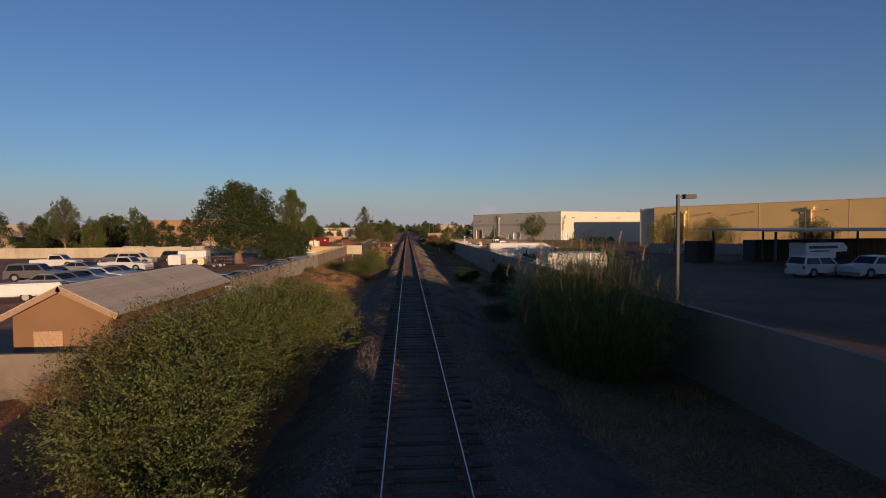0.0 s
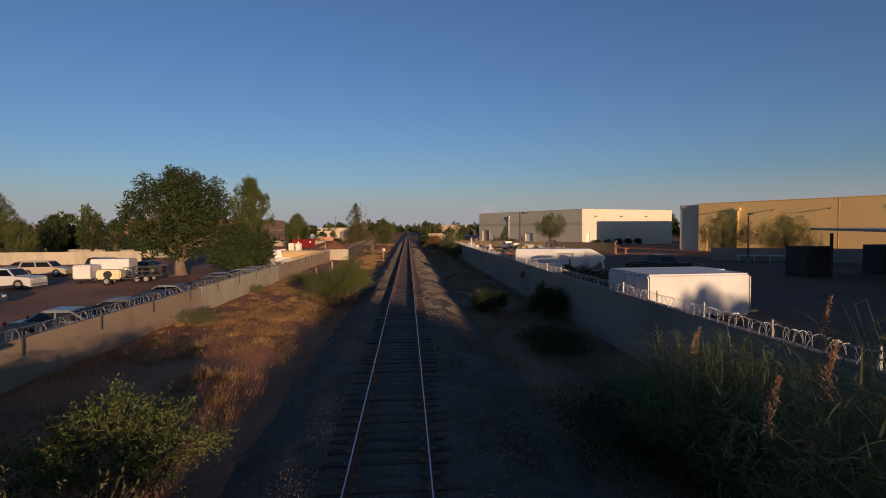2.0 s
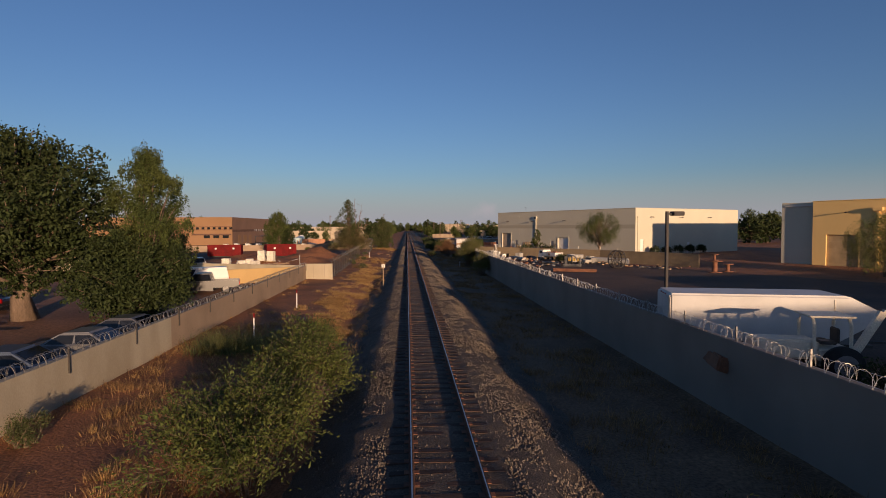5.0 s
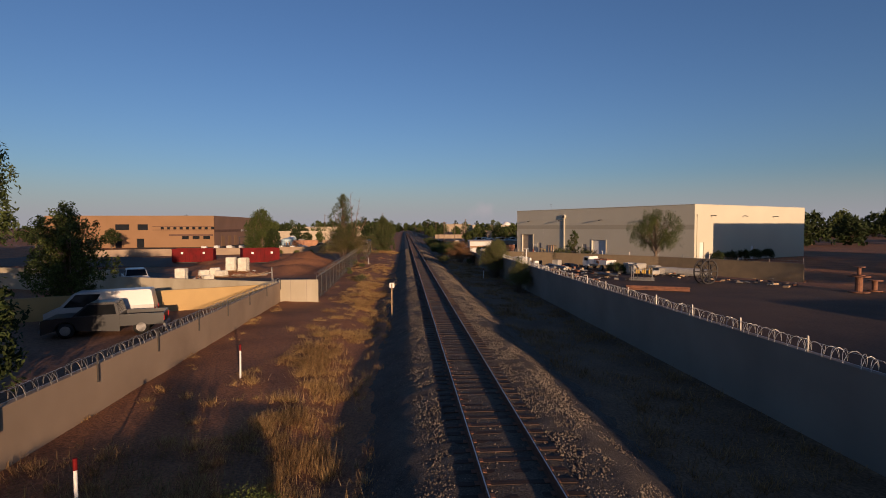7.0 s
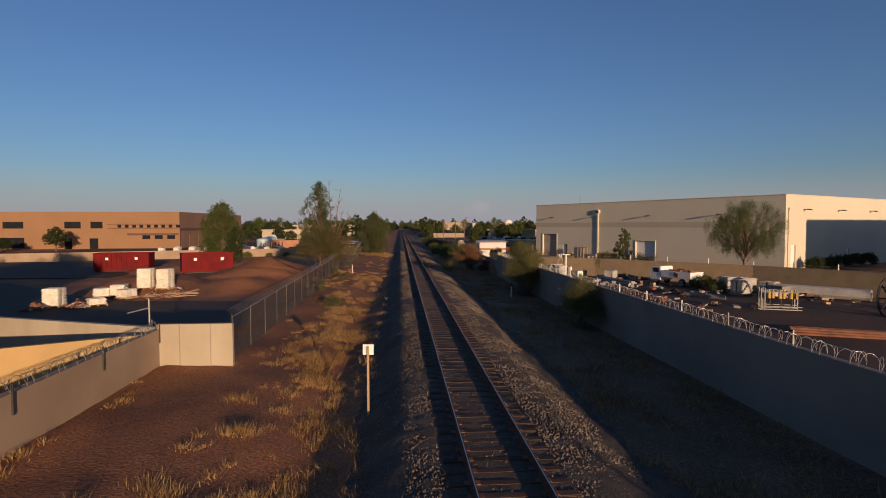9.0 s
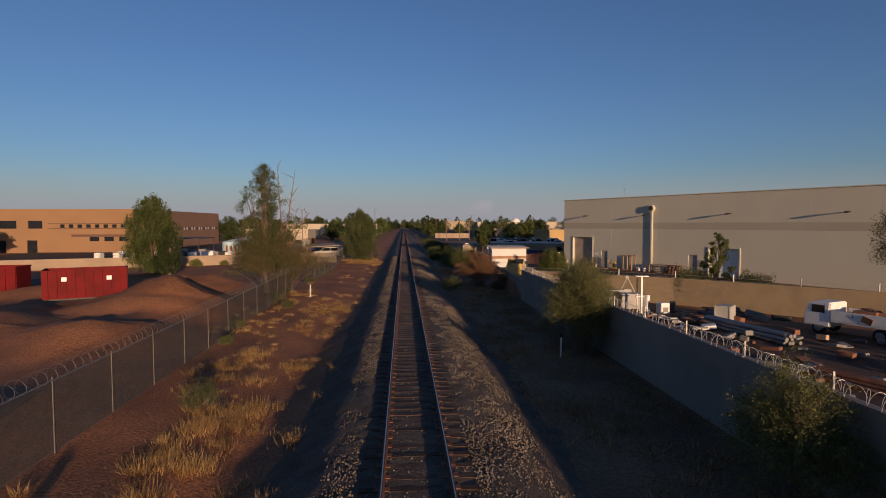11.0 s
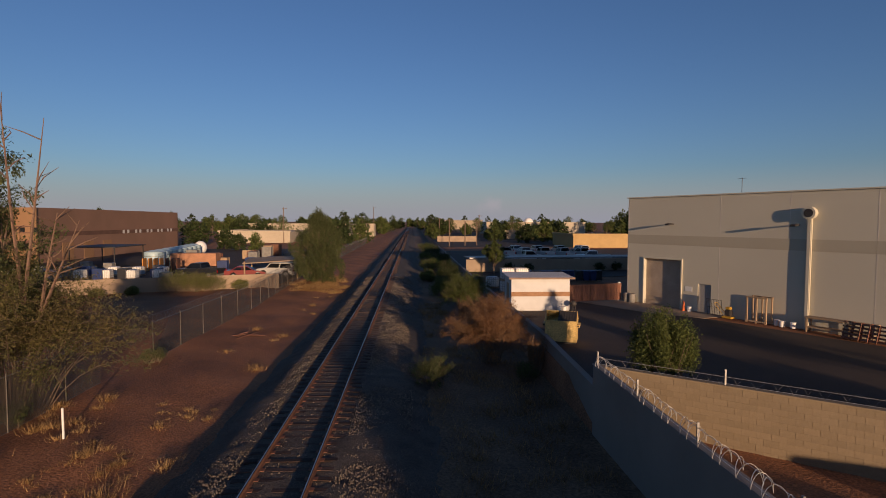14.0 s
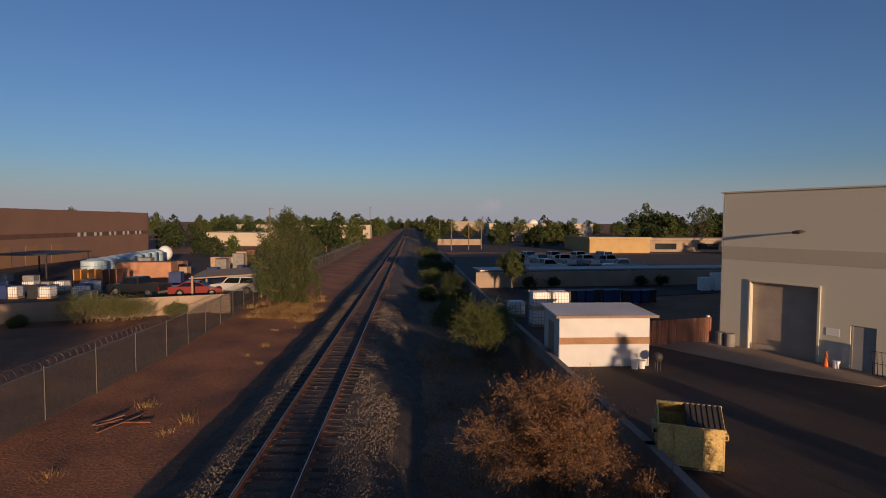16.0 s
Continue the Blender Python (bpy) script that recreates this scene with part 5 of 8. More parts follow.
for i in range(900):
    x, y = -6.3 + rg.gauss(0, 1.1), rg.uniform(74, 128)
    if noise.noise((x * 0.55, y * 0.32, 51)) > 0.02:
        spots.append((x, y, rg.uniform(0.45, 1.15)))
grass("tufts of golden dry grass along the track", spots, 301, STRAW, 0.25, 130, 0.0075, 0.27, 1)
spots = [(rg.uniform(3.9, 9.4), rg.uniform(2, 178), rg.uniform(0.35, 1.1)) for i in range(2400)]
spots = [p for p in spots if noise.noise((p[0] * 0.5, p[1] * 0.3, 31)) > -0.15]
grass("dull brown dry grass along the shaded wall", spots, 302, DULLSTRAW, 0.26, 60, 0.011, 0.5, 1)
spots = [(rg.uniform(-11.6, -5.0), rg.uniform(27, 76), rg.uniform(0.4, 1.15)) for i in range(900)]
spots = [p for p in spots if noise.noise((p[0] * 0.3, p[1] * 0.22, 61)) > -0.05]
grass("low rust-brown dry grass on the red dirt", spots, 305, DULLSTRAW, 0.24, 80, 0.009, 0.42, 1)
spots = [(rg.uniform(-4.6, -3.2), rg.uniform(40, 125), rg.uniform(0.4, 1.0)) for i in range(110)]
grass("thin dry weeds on the ballast slope", spots, 303, STRAW, 0.3, 45, 0.006, 0.2)
spots = [(rg.uniform(-10.6, -5.4), 69.0 + rg.gauss(0, 0.9), rg.uniform(0.5, 1.3)) for i in range(90)]
grass("tall green grass with seed heads beside the track", spots, 304, REED, 0.8, 60, 0.006, 0.28)

# ---- vehicles ----
CHROME = M("dull_rim_metal", (0.26, 0.255, 0.25), rough=0.6, metal=0.4, scale=3, fine=20, bump=0.0, grain=0.1)
LAMPRED = M("red_lamp_lens", (0.35, 0.01, 0.01), rough=0.2, scale=3, fine=20, bump=0.0)
LAMPCLEAR = M("clear_lamp_lens", (0.7, 0.7, 0.68), rough=0.15, scale=3, fine=20, bump=0.0)


def paint(name, c, rough=0.28):
    return M(name, c, [v * 0.92 for v in c], rough=rough, scale=0.6, fine=12, bump=0.0, grain=0.03, spec=0.6)


PAINTS = {"silver": paint("silver_car_paint", (0.15, 0.152, 0.158)), "white": paint("white_car_paint", (0.46, 0.455, 0.44)), "black": paint("black_car_paint", (0.02, 0.021, 0.024)),
          "grey": paint("grey_car_paint", (0.075, 0.075, 0.08)), "blue": paint("blue_grey_car_paint", (0.07, 0.09, 0.13)), "tan": paint("tan_car_paint", (0.36, 0.30, 0.22)),
          "red": paint("red_car_paint", (0.19, 0.02, 0.015)), "green": paint("dark_green_car_paint", (0.03, 0.045, 0.045))}

SHAPES = {
    "sedan": dict(L=4.8, W=1.8, axle=(1.45, -1.4), r=0.33, low=[(2.4, 0.42), (2.38, 0.66), (2.1, 0.76), (1.0, 0.92), (-1.6, 0.96), (-2.3, 0.94), (-2.42, 0.8), (-2.4, 0.42)], gh=[(1.05, 0.92), (0.2, 1.42), (-0.95, 1.44), (-1.75, 0.96)]),
    "suv": dict(L=4.8, W=1.88, axle=(1.45, -1.42), r=0.38, low=[(2.4, 0.5), (2.38, 0.85), (2.2, 0.95), (1.15, 1.05), (-2.3, 1.08), (-2.42, 0.95), (-2.42, 0.5)], gh=[(1.2, 1.05), (0.55, 1.7), (-2.05, 1.74), (-2.34, 1.08)]),
    "pickup": dict(L=5.7, W=1.98, axle=(1.75, -1.75), r=0.41, low=[(2.85, 0.55), (2.83, 0.95), (2.65, 1.05), (1.35, 1.12), (-0.75, 1.14), (-0.75, 0.5)], gh=[(1.45, 1.12), (0.75, 1.78), (-0.55, 1.82), (-0.73, 1.14)]),
    "van": dict(L=5.6, W=2.02, axle=(1.75, -1.65), r=0.4, low=[(2.8, 0.5), (2.78, 0.9), (2.2, 1.15), (-2.75, 1.18), (-2.8, 0.5)], gh=[(2.1, 1.15), (1.35, 2.0), (-2.6, 2.08), (-2.76, 1.18)]),
}


def arched(low, axle, r, zb):
    """Closes a body's side outline along the bottom, with wheel arches."""
    out = list(low)
    x_end = low[-1][0]
    out.append((x_end, zb))
    for ax in sorted(axle):
        if ax < min(low[0][0], low[-1][0]):
            continue
        for k in range(7):
            a = math.pi - math.pi * k / 6
            out.append((ax + (r + 0.07) * math.cos(a), max(zb, r + (r + 0.07) * math.sin(a))))
    out.append((low[0][0], zb))
    return out


wheel_meshes = {}


def wheels(parent, axle, r, W, width=0.24):
    key = (r, width)
    if key not in wheel_meshes:
        bm = cyls((r, width, (0, 0, 0), (90, 0, 0)), n=24)
        es = [e for e in bm.edges if len(e.link_faces) == 2 and any(len(f.verts) > 4 for f in e.link_faces)]
        bmesh.ops.bevel(bm, geom=es, offset=r * 0.14, segments=2, affect="EDGES")
        ty = mesh_from("tyre", bm, TYRE, True)
        bm = cyls((r * 0.6, width + 0.02, (0, 0, 0), (90, 0, 0)), (r * 0.16, width + 0.06, (0, 0, 0), (90, 0, 0)), n=16)
        wheel_meshes[key] = (ty, mesh_from("rim", bm, CHROME))
    ty, rim = wheel_meshes[key]
    for ax in axle:
        for sy in (-1, 1):
            w = shared("wheel", ty, parent, (ax, sy * (W / 2 - width / 2 - 0.02), r))
            shared("rim", rim, w)


def car(kind, colour, label, m, group=""):
    S = SHAPES[kind]
    W, pm = S["W"], PAINTS[colour]
    c = thing("parked_" + {"sedan": "car", "suv": "suv", "pickup": "pickup_truck", "van": "van"}[kind], label, {"sedan": "car", "suv": "car", "pickup": "pickup truck", "van": "van"}[kind], m, group)
    bm = bmesh.new()
    prism(bm, arched(S["low"], S["axle"], S["r"], 0.24), "y", -W / 2, W / 2)
    bmesh.ops.bevel(bm, geom=[e for e in bm.edges if abs(e.verts[0].co.y - e.verts[1].co.y) < 1e-6 and e.verts[0].co.z > 0.4 and e.verts[1].co.z > 0.4], offset=0.05, segments=2, affect="EDGES", clamp_overlap=True)
    part("body", bm, pm, c)
    gh = S["gh"]
    z0, z1 = gh[0][1], gh[1][1]

    def half(z):
        return W / 2 * (1 - 0.05 - 0.16 * (z - z0) / (z1 - z0))
    bm = bmesh.new()
    va = [bm.verts.new((x, -half(z), z)) for x, z in gh]
    vb = [bm.verts.new((x, half(z), z)) for x, z in gh]
    for i in range(4):
        j = (i + 1) % 4
        bm.faces.new((va[i], va[j], vb[j], vb[i]))
    bm.faces.new(va)
    bm.faces.new(vb)
    bmesh.ops.recalc_face_normals(bm, faces=bm.faces)
    bmesh.ops.bevel(bm, geom=[e for e in bm.edges if min(v.co.z for v in e.verts) > z0 + 0.2], offset=0.06, segments=2, affect="EDGES")
    part("cabin", bm, pm, c)
    # side windows
    zb_, zt_ = z0 + 0.05, z1 - 0.09
    xf = lambda z: gh[0][0] + (gh[1][0] - gh[0][0]) * (z - z0) / (z1 - z0) - 0.1
    xr = lambda z: gh[3][0] + (gh[2][0] - gh[3][0]) * (z - gh[3][1]) / (gh[2][1] - gh[3][1]) + 0.1
    fb, ft, rb, rt_ = xf(zb_), xf(zt_), xr(zb_), xr(zt_)
    cuts = [0.0, 1.0] if kind == "pickup" else ([0, 0.36] if kind == "van" else [0.0, 0.5, 1.0])
    for sy in (-1, 1):
        for a, b in zip(cuts, cuts[1:]):
            a2, b2 = a + 0.02, b - 0.02
            bm = bmesh.new()
            pts = [(fb + (rb - fb) * a2, zb_), (fb + (rb - fb) * b2, zb_), (ft + (rt_ - ft) * b2, zt_), (ft + (rt_ - ft) * a2, zt_)]
            bm.faces.new([bm.verts.new((x, sy * (half(z) + 0.006), z)) for x, z in pts])
            bmesh.ops.solidify(bm, geom=bm.faces[:], thickness=0.01)
            part("side_window", bm, GLASS, c)
    for name, (p, q), s in (("windscreen", (gh[0], gh[1]), 1), ("rear_window", (gh[3], gh[2]), -1)):
        if kind == "van" and s < 0:
            continue
        bm = bmesh.new()
        d = Vector((q[0] - p[0], 0, q[1] - p[1]))
        nrm = Vector((abs(d.z) * s, 0, abs(d.x))).normalized() * 0.008
        vs = []
        for f, sy in ((0.1, -1), (0.1, 1), (0.9, 1), (0.9, -1)):
            x, z = p[0] + d.x * f, p[1] + d.z * f
            vs.append(bm.verts.new((x + nrm.x, sy * (half(z) - 0.08), z + nrm.z)))
        bm.faces.new(vs)
        bmesh.ops.solidify(bm, geom=bm.faces[:], thickness=0.008)
        part(name, bm, GLASS, c)
    xfr, xre = S["low"][0][0], -S["L"] / 2
    for sy in (-1, 1):
        part("headlight", boxes(((0.06, 0.36, 0.14), (xfr - 0.0, sy * W * 0.36, S["low"][1][1] - 0.08)), bevel=0.02), LAMPCLEAR, c)
        part("tail_light", boxes(((0.06, 0.16, 0.3), (xre - 0.02, sy * W * 0.44, 0.85)), bevel=0.02), LAMPRED, c)
    part("front_bumper", boxes(((0.14, W * 0.96, 0.2), (xfr + 0.03, 0, 0.42)), bevel=0.04), CHROME if kind in ("pickup", "van") else pm, c)
    part("rear_bumper", boxes(((0.14, W * 0.96, 0.2), (xre - 0.03, 0, 0.45)), bevel=0.04), CHROME if kind in ("pickup", "van") else pm, c)
    if kind == "pickup":
        for nm, sz, at in (("bed_side", (2.1, 0.1, 0.62), (-1.8, -W / 2 + 0.06, 0.83)), ("bed_side", (2.1, 0.1, 0.62), (-1.8, W / 2 - 0.06, 0.83)), ("tailgate", (0.08, W - 0.1, 0.58), (-2.82, 0, 0.83)), ("bed_floor", (2.1, W - 0.2, 0.08), (-1.8, 0, 0.62))):
            part(nm, boxes((sz, at), bevel=0.02), pm, c)
    wheels(c, S["axle"], S["r"], W)
    return c


def facing(x, y, z, yaw):
    return pose(x, y, z, 0, 0, yaw)


GZ = -0.52
# a row nose-in along the west wall
row = ["silver", "grey", "black", "silver", "black", "grey", "blue", "silver", "grey"]
made = {}
rv = random.Random(8)


def place(kind, colour, label, x, y, z, yaw, group=""):
    k = (kind, colour, label)
    if k in made:
        o = copy_thing(made[k], facing(x, y, z, yaw))
        return o
    made[k] = car(kind, colour, label, facing(x, y, z, yaw), group)
    return made[k]


for i, c in enumerate(row):
    place("sedan", c, f"{c} sedan parked nose-in against the wall", -14.8 + rv.uniform(-0.15, 0.15), 42.5 + i * 3.5, GZ, 180 + rv.uniform(-4, 4) if i % 3 else rv.uniform(-4, 4), "cars along the wall")
for i, c in enumerate(["silver", "grey", "silver", "white", "blue"]):
    place("sedan", c, f"{c} sedan in a tightly parked row", -29.5 + rv.uniform(-0.3, 0.3), 45.0 + i * 2.45, GZ, rv.uniform(-3, 3), "row of stored cars")
place("suv", "grey", "dark grey sport utility car in the yard", -37.4, 54.5, GZ, 8)
place("pickup", "white", "white pickup truck in the storage yard", -34.5, 66.0, GZ, -4)
place("sedan", "silver", "silver sedan in the storage yard", -37.5, 62.5, GZ, 5)
place("pickup", "white", "white pickup truck in the storage yard", -47.5, 74.0, GZ, 6)
place("suv", "tan", "tan sport utility car in the yard", -39.5, 79.0, GZ, 3)
place("sedan", "black", "black sedan with a dusty hood", -30.5, 82.0, GZ, 178)
place("suv", "black", "black sport utility car in the yard", -36.0, 85.0, GZ, 4)
place("sedan", "grey", "grey sedan in the storage yard", -45.5, 84.0, GZ, 175)
place("sedan", "black", "black sedan in the storage yard", -50.0, 79.0, GZ, 8)
place("pickup", "black", "black pickup truck backed up to the wall", -18.6, 91.6, GZ, 196)
place("van", "white", "white cargo van beside the pickup", -20.4, 94.6, GZ, 198)
place("pickup", "white", "white utility truck on the far lot", -27.6, 113.4, -0.34, -60)
# east yard
place("suv", "white", "white sport utility car in the shaded yard", 34.3, 41.5, 0.03, 12)
place("pickup", "white", "white pickup truck in the shaded yard", 38.2, 40.0, 0.03, 190)
place("pickup", "black", "dark pickup truck in the shaded yard", 23.2, 64.5, 0.03, 12)
# lot behind the long wall
for i in range(5):
    place("pickup", "white", "white utility pickup with a rack", 20.5 + i * 3.4, 226 - i * 0.6, 0.07, 100 + rv.uniform(-6, 6), "white utility trucks")
for i in range(4):
    place("suv", "white", "white service car in the far lot", 24 + i * 4.5, 236, 0.07, 95 + rv.uniform(-6, 6), "white service cars")
place("pickup", "white", "white utility pickup with a rack", 22.0, 214.5, 0.07, 8)
place("pickup", "white", "white utility pickup with a rack", 33.0, 215.0, 0.07, 172)
# contractor's yard
place("suv", "white", "white sport utility car under the carport", -13.4, 196.2, -0.33, 170)
place("sedan", "red", "low red car beside the carport", -17.0, 195.6, -0.45, 8)
place("pickup", "black", "black tow truck by the low wall", -22.5, 195.6, -0.4, 165)


def box_trailer(x, y, z, yaw, L, W, H, label, nose=False, name="box_trailer", cat="trailer", wheel_x=(-0.6, 0.35)):
    t = thing(name, label, cat, facing(x, y, z, yaw))
    bm = bmesh.new()
    if nose:
        prism(bm, [(-L / 2, 0.55), (L / 2 - 1.6, 0.55), (L / 2, H * 0.62), (L / 2, H * 0.74), (L / 2 - 1.2, H), (-L / 2, H)], "y", -W / 2, W / 2)
    else:
        box(bm, (L, W, H - 0.45), (0, 0, 0.45 + (H - 0.45) / 2))
    bmesh.ops.bevel(bm, geom=bm.edges[:], offset=0.09, segments=3, affect="EDGES", clamp_overlap=True)
    part("body", bm, TRAILER, t, "white painted sheet metal body")
    for sx in (-1, 1):
        for sy in (-1, 1):
            part("corner_trim", boxes(((0.05, 0.05, H - 0.75), (sx * (L / 2 - 0.02) if not nose else (-L / 2 + 0.02 if sx < 0 else L / 2 - 1.7), sy * (W / 2 - 0.005), 0.6 + (H - 0.75) / 2))), STEEL, t)
    for sy in (-1, 1):
        part("rear_door", boxes(((0.03, W * 0.44, H - 0.85), (-L / 2 - 0.012, sy * W * 0.235, 0.6 + (H - 0.75) / 2))), TRAILER, t)
    for sy in (-0.4, 0, 0.4):
        part("marker_light", boxes(((0.04, 0.1, 0.05), (-L / 2 - 0.01, sy, H - 0.1))), LAMPRED, t)
    part("frame", boxes(((L * 0.96, W * 0.7, 0.12), (0, 0, 0.42)), ((1.3, 0.1, 0.1), (L / 2 + 0.5, 0, 0.45))), DARKSTEEL, t)
    wheels(t, wheel_x, 0.36, W)
    return t


box_trailer(12.95, 40.6, 0.03, 2, 4.7, 2.3, 2.3, "long white box trailer parked behind the wall")
box_trailer(13.55, 43.6, -0.15, 3, 5.2, 2.2, 2.4, "white enclosed box trailer parked behind the wall")
box_trailer(14.0, 64.7, 0.03, -14, 7.8, 2.3, 2.45, "white stock trailer with a slanted nose", nose=True)
box_trailer(-28.9, 72.6, GZ, 5, 3.6, 1.9, 2.2, "white enclosed cargo trailer on the dirt")
box_trailer(-30.2, 70.2, GZ, 95, 1.9, 1.6, 1.75, "small white box trailer on the dirt", wheel_x=(0.0,))
box_trailer(-27.0, 38.0, GZ, 20, 4.2, 1.8, 1.3, "low white utility trailer beside the outbuilding", wheel_x=(0.0,))



def compressor(x, y, z, yaw):
    t = thing("towed_compressor", "cream towed air compressor with a spare tyre", "compressor", facing(x, y, z, yaw))
    bm = boxes(((2.1, 1.3, 0.85), (0, 0, 0.95)), bevel=0.12)
    part("housing", bm, M("cream_machine_paint", (0.62, 0.53, 0.33), rough=0.5), t)
    part("spare_tyre", cyls((0.34, 0.16, (0, -0.72, 0.95), (90, 0, 0)), n=20), TYRE, t)
    part("drawbar", boxes(((1.4, 0.1, 0.1), (1.7, 0, 0.5))), DARKSTEEL, t)
    part("axle_frame", boxes(((1.9, 1.0, 0.1), (0, 0, 0.5))), DARKSTEEL, t)
    wheels(t, (-0.1,), 0.34, 1.6)
    return t


compressor(-27.1, 68.6, GZ, 5)


def flat_trailer(x, y, z, yaw, label):
    t = thing("flatbed_trailer", label, "trailer", facing(x, y, z, yaw))
    part("deck", boxes(((3.4, 1.9, 0.1), (0, 0, 0.62)), bevel=0.02), DARKSTEEL, t)
    for sy in (-1, 1):
        part("side_rail", boxes(((3.4, 0.05, 0.06), (0, sy * 0.93, 1.45)), ((3.4, 0.04, 0.04), (0, sy * 0.93, 1.05)), *[((0.05, 0.05, 0.85), (-1.66 + k * 0.83, sy * 0.93, 1.05)) for k in range(5)]), DARKSTEEL, t)
    part("drawbar", boxes(((1.4, 0.1, 0.1), (2.7, 0, 0.5))), DARKSTEEL, t)
    wheels(t, (-0.5, 0.3), 0.34, 2.1)


flat_trailer(-25.0, 70.9, GZ, 5, "dark flatbed trailer with low side rails")


def backhoe(x, y, z, yaw):
    t = thing("backhoe_loader", "dusty white backhoe with roll bars and folded arm", "backhoe", facing(x, y, z, yaw))
    body = M("faded_cream_machine_paint", (0.66, 0.60, 0.48), (0.55, 0.49, 0.39), rough=0.55, scale=2)
    bm = boxes(((2.0, 0.95, 0.65), (0.9, 0, 1.05)), ((1.2, 1.1, 0.4), (-0.6, 0, 0.9)), bevel=0.08)
    part("body", bm, body, t)
    for sx in (-1.0, 0.1):
        V, F = tubes([([(sx, -0.55, 0.9), (sx, -0.55, 1.9), (sx, -0.4, 2.15), (sx, 0.4, 2.15), (sx, 0.55, 1.9), (sx, 0.55, 0.9)], [0.055] * 6)], 8)
        quick("roll_bar", V, F, body, t)
    part("canopy", boxes(((1.4, 1.2, 0.06), (-0.45, 0, 2.18)), bevel=0.02), body, t)
    part("seat", boxes(((0.5, 0.5, 0.12), (-0.5, 0, 1.25)), ((0.1, 0.5, 0.5), (-0.78, 0, 1.5)), bevel=0.03), DARKSTEEL, t)
    bm = bmesh.new()
    for a, b, w in (((-1.4, 0, 0.9), (-2.2, 0, 2.3), 0.16), ((-2.2, 0, 2.3), (-3.3, 0, 1.9), 0.14), ((-3.3, 0, 1.9), (-3.5, 0, 1.0), 0.12)):
        a, b = Vector(a), Vector(b)
        d = b - a
        bmesh.ops.create_cube(bm, size=1, matrix=Matrix.Translation((a + b) / 2) @ d.to_track_quat("Z", "Y").to_matrix().to_4x4() @ Matrix.Diagonal((w, w * 1.4, d.length, 1)))
    part("boom", bm, body, t)
    part("bucket", boxes(((0.5, 0.6, 0.4), (-3.4, 0, 0.75), (0, 20, 0)), bevel=0.05), RUSTY, t)
    part("loader_bucket", boxes(((0.6, 1.9, 0.5), (2.9, 0, 0.5), (0, -15, 0)), bevel=0.06), RUSTY, t)
    part("loader_arm", boxes(((2.0, 0.1, 0.18), (2.0, 0.6, 0.9), (0, 14, 0)), ((2.0, 0.1, 0.18), (2.0, -0.6, 0.9), (0, 14, 0))), body, t)
    wheels(t, (-0.7,), 0.62, 1.9, 0.4)
    wheels(t, (1.4,), 0.42, 1.6, 0.3)


backhoe(12.9, 60.6, 0.03, 166)

# ---- fence ----
def chain_fence(pts, zb, h, label):
    t = thing("chain_link_fence", label, "fence")
    post = mesh_from("post", cyls((0.024, h + 0.35, (0, 0, (h + 0.35) / 2 - 0.25)), n=8), DULLSTEEL)
    rails, wires, coil = [], [], []
    for (x0, y0), (x1, y1) in zip(pts, pts[1:]):
        L = math.hypot(x1 - x0, y1 - y0)
        k = max(1, round(L / 3.05))
        for i in range(k):
            f = i / k
            shared("post", post, t, (x0 + (x1 - x0) * f, y0 + (y1 - y0) * f, zb))
        a, b = np.array((x0, y0, zb)), np.array((x1, y1, zb))
        d = (b - a) / L
        for hz in (0.06, h):
            rails.append(([a + (0, 0, hz), b + (0, 0, hz)], [0.018 if hz > 1 else 0.006] * 2))
        step = 0.06
        n = int(L / step)
        for i in range(n):
            for s in (-1, 1):
                p = a + d * (i * step) + np.array((0, 0, 0.05))
                q = p + d * s * h * 0.95 + np.array((0, 0, h - 0.05))
                o = (q - a) @ d
                if o < 0 or o > L:
                    fcut = abs(((0 if o < 0 else L) - (p - a) @ d) / (o - (p - a) @ d))
                    q = p + (q - p) * fcut
                wires.append((p, q))
        m = int(L / 0.4 * 12)
        P = []
        nrm = np.array((-d[1], d[0], 0))
        for i in range(m + 1):
            an = 2 * math.pi * i / 12
            P.append(a + d * L * i / m + nrm * 0.2 * math.cos(an) + np.array((0, 0, h + 0.2 + 0.2 * math.sin(an) + 0.05 * noise.noise((i * 0.05, a[1], 0)))))
        coil.append((P, [0.0055] * len(P)))
        coil.append(([a + d * L * i / m + nrm * (0.24 + 0.14 * math.cos(2 * math.pi * i / 17)) + np.array((0, 0, 0.2 + 0.16 * math.sin(2 * math.pi * i / 17))) for i in range(m + 1)], [0.0055] * (m + 1)))
    for ln in rails:
        V, F = tubes([ln], 5)
        quick("rail", V, F, STEEL, t)
    # woven wires, three sided
    A = np.array([w[0] for w in wires])
    B = np.array([w[1] for w in wires])
    off = [np.array((0.0, 0.008, 0)), np.array((0.001, -0.008, 0)), np.array((0, 0.0, 0.01))]
    V = np.stack([A + off[0], A + off[1], A + off[2], B + off[0], B + off[1], B + off[2]], 1).reshape(-1, 3)
    base = np.arange(len(A))[:, None, None] * 6
    F = (base + np.array([(0, 1, 4, 3), (1, 2, 5, 4), (2, 0, 3, 5)])[None]).reshape(-1, 4)
    quick("wire_mesh", V.tolist(), F.tolist(), MESHWIRE, t, "galvanised chain-link mesh")
    for ln in coil:
        V, F = tubes([ln], 3)
        quick("razor_coil", V, F, STEEL, t, "grey razor wire coil")
    return t


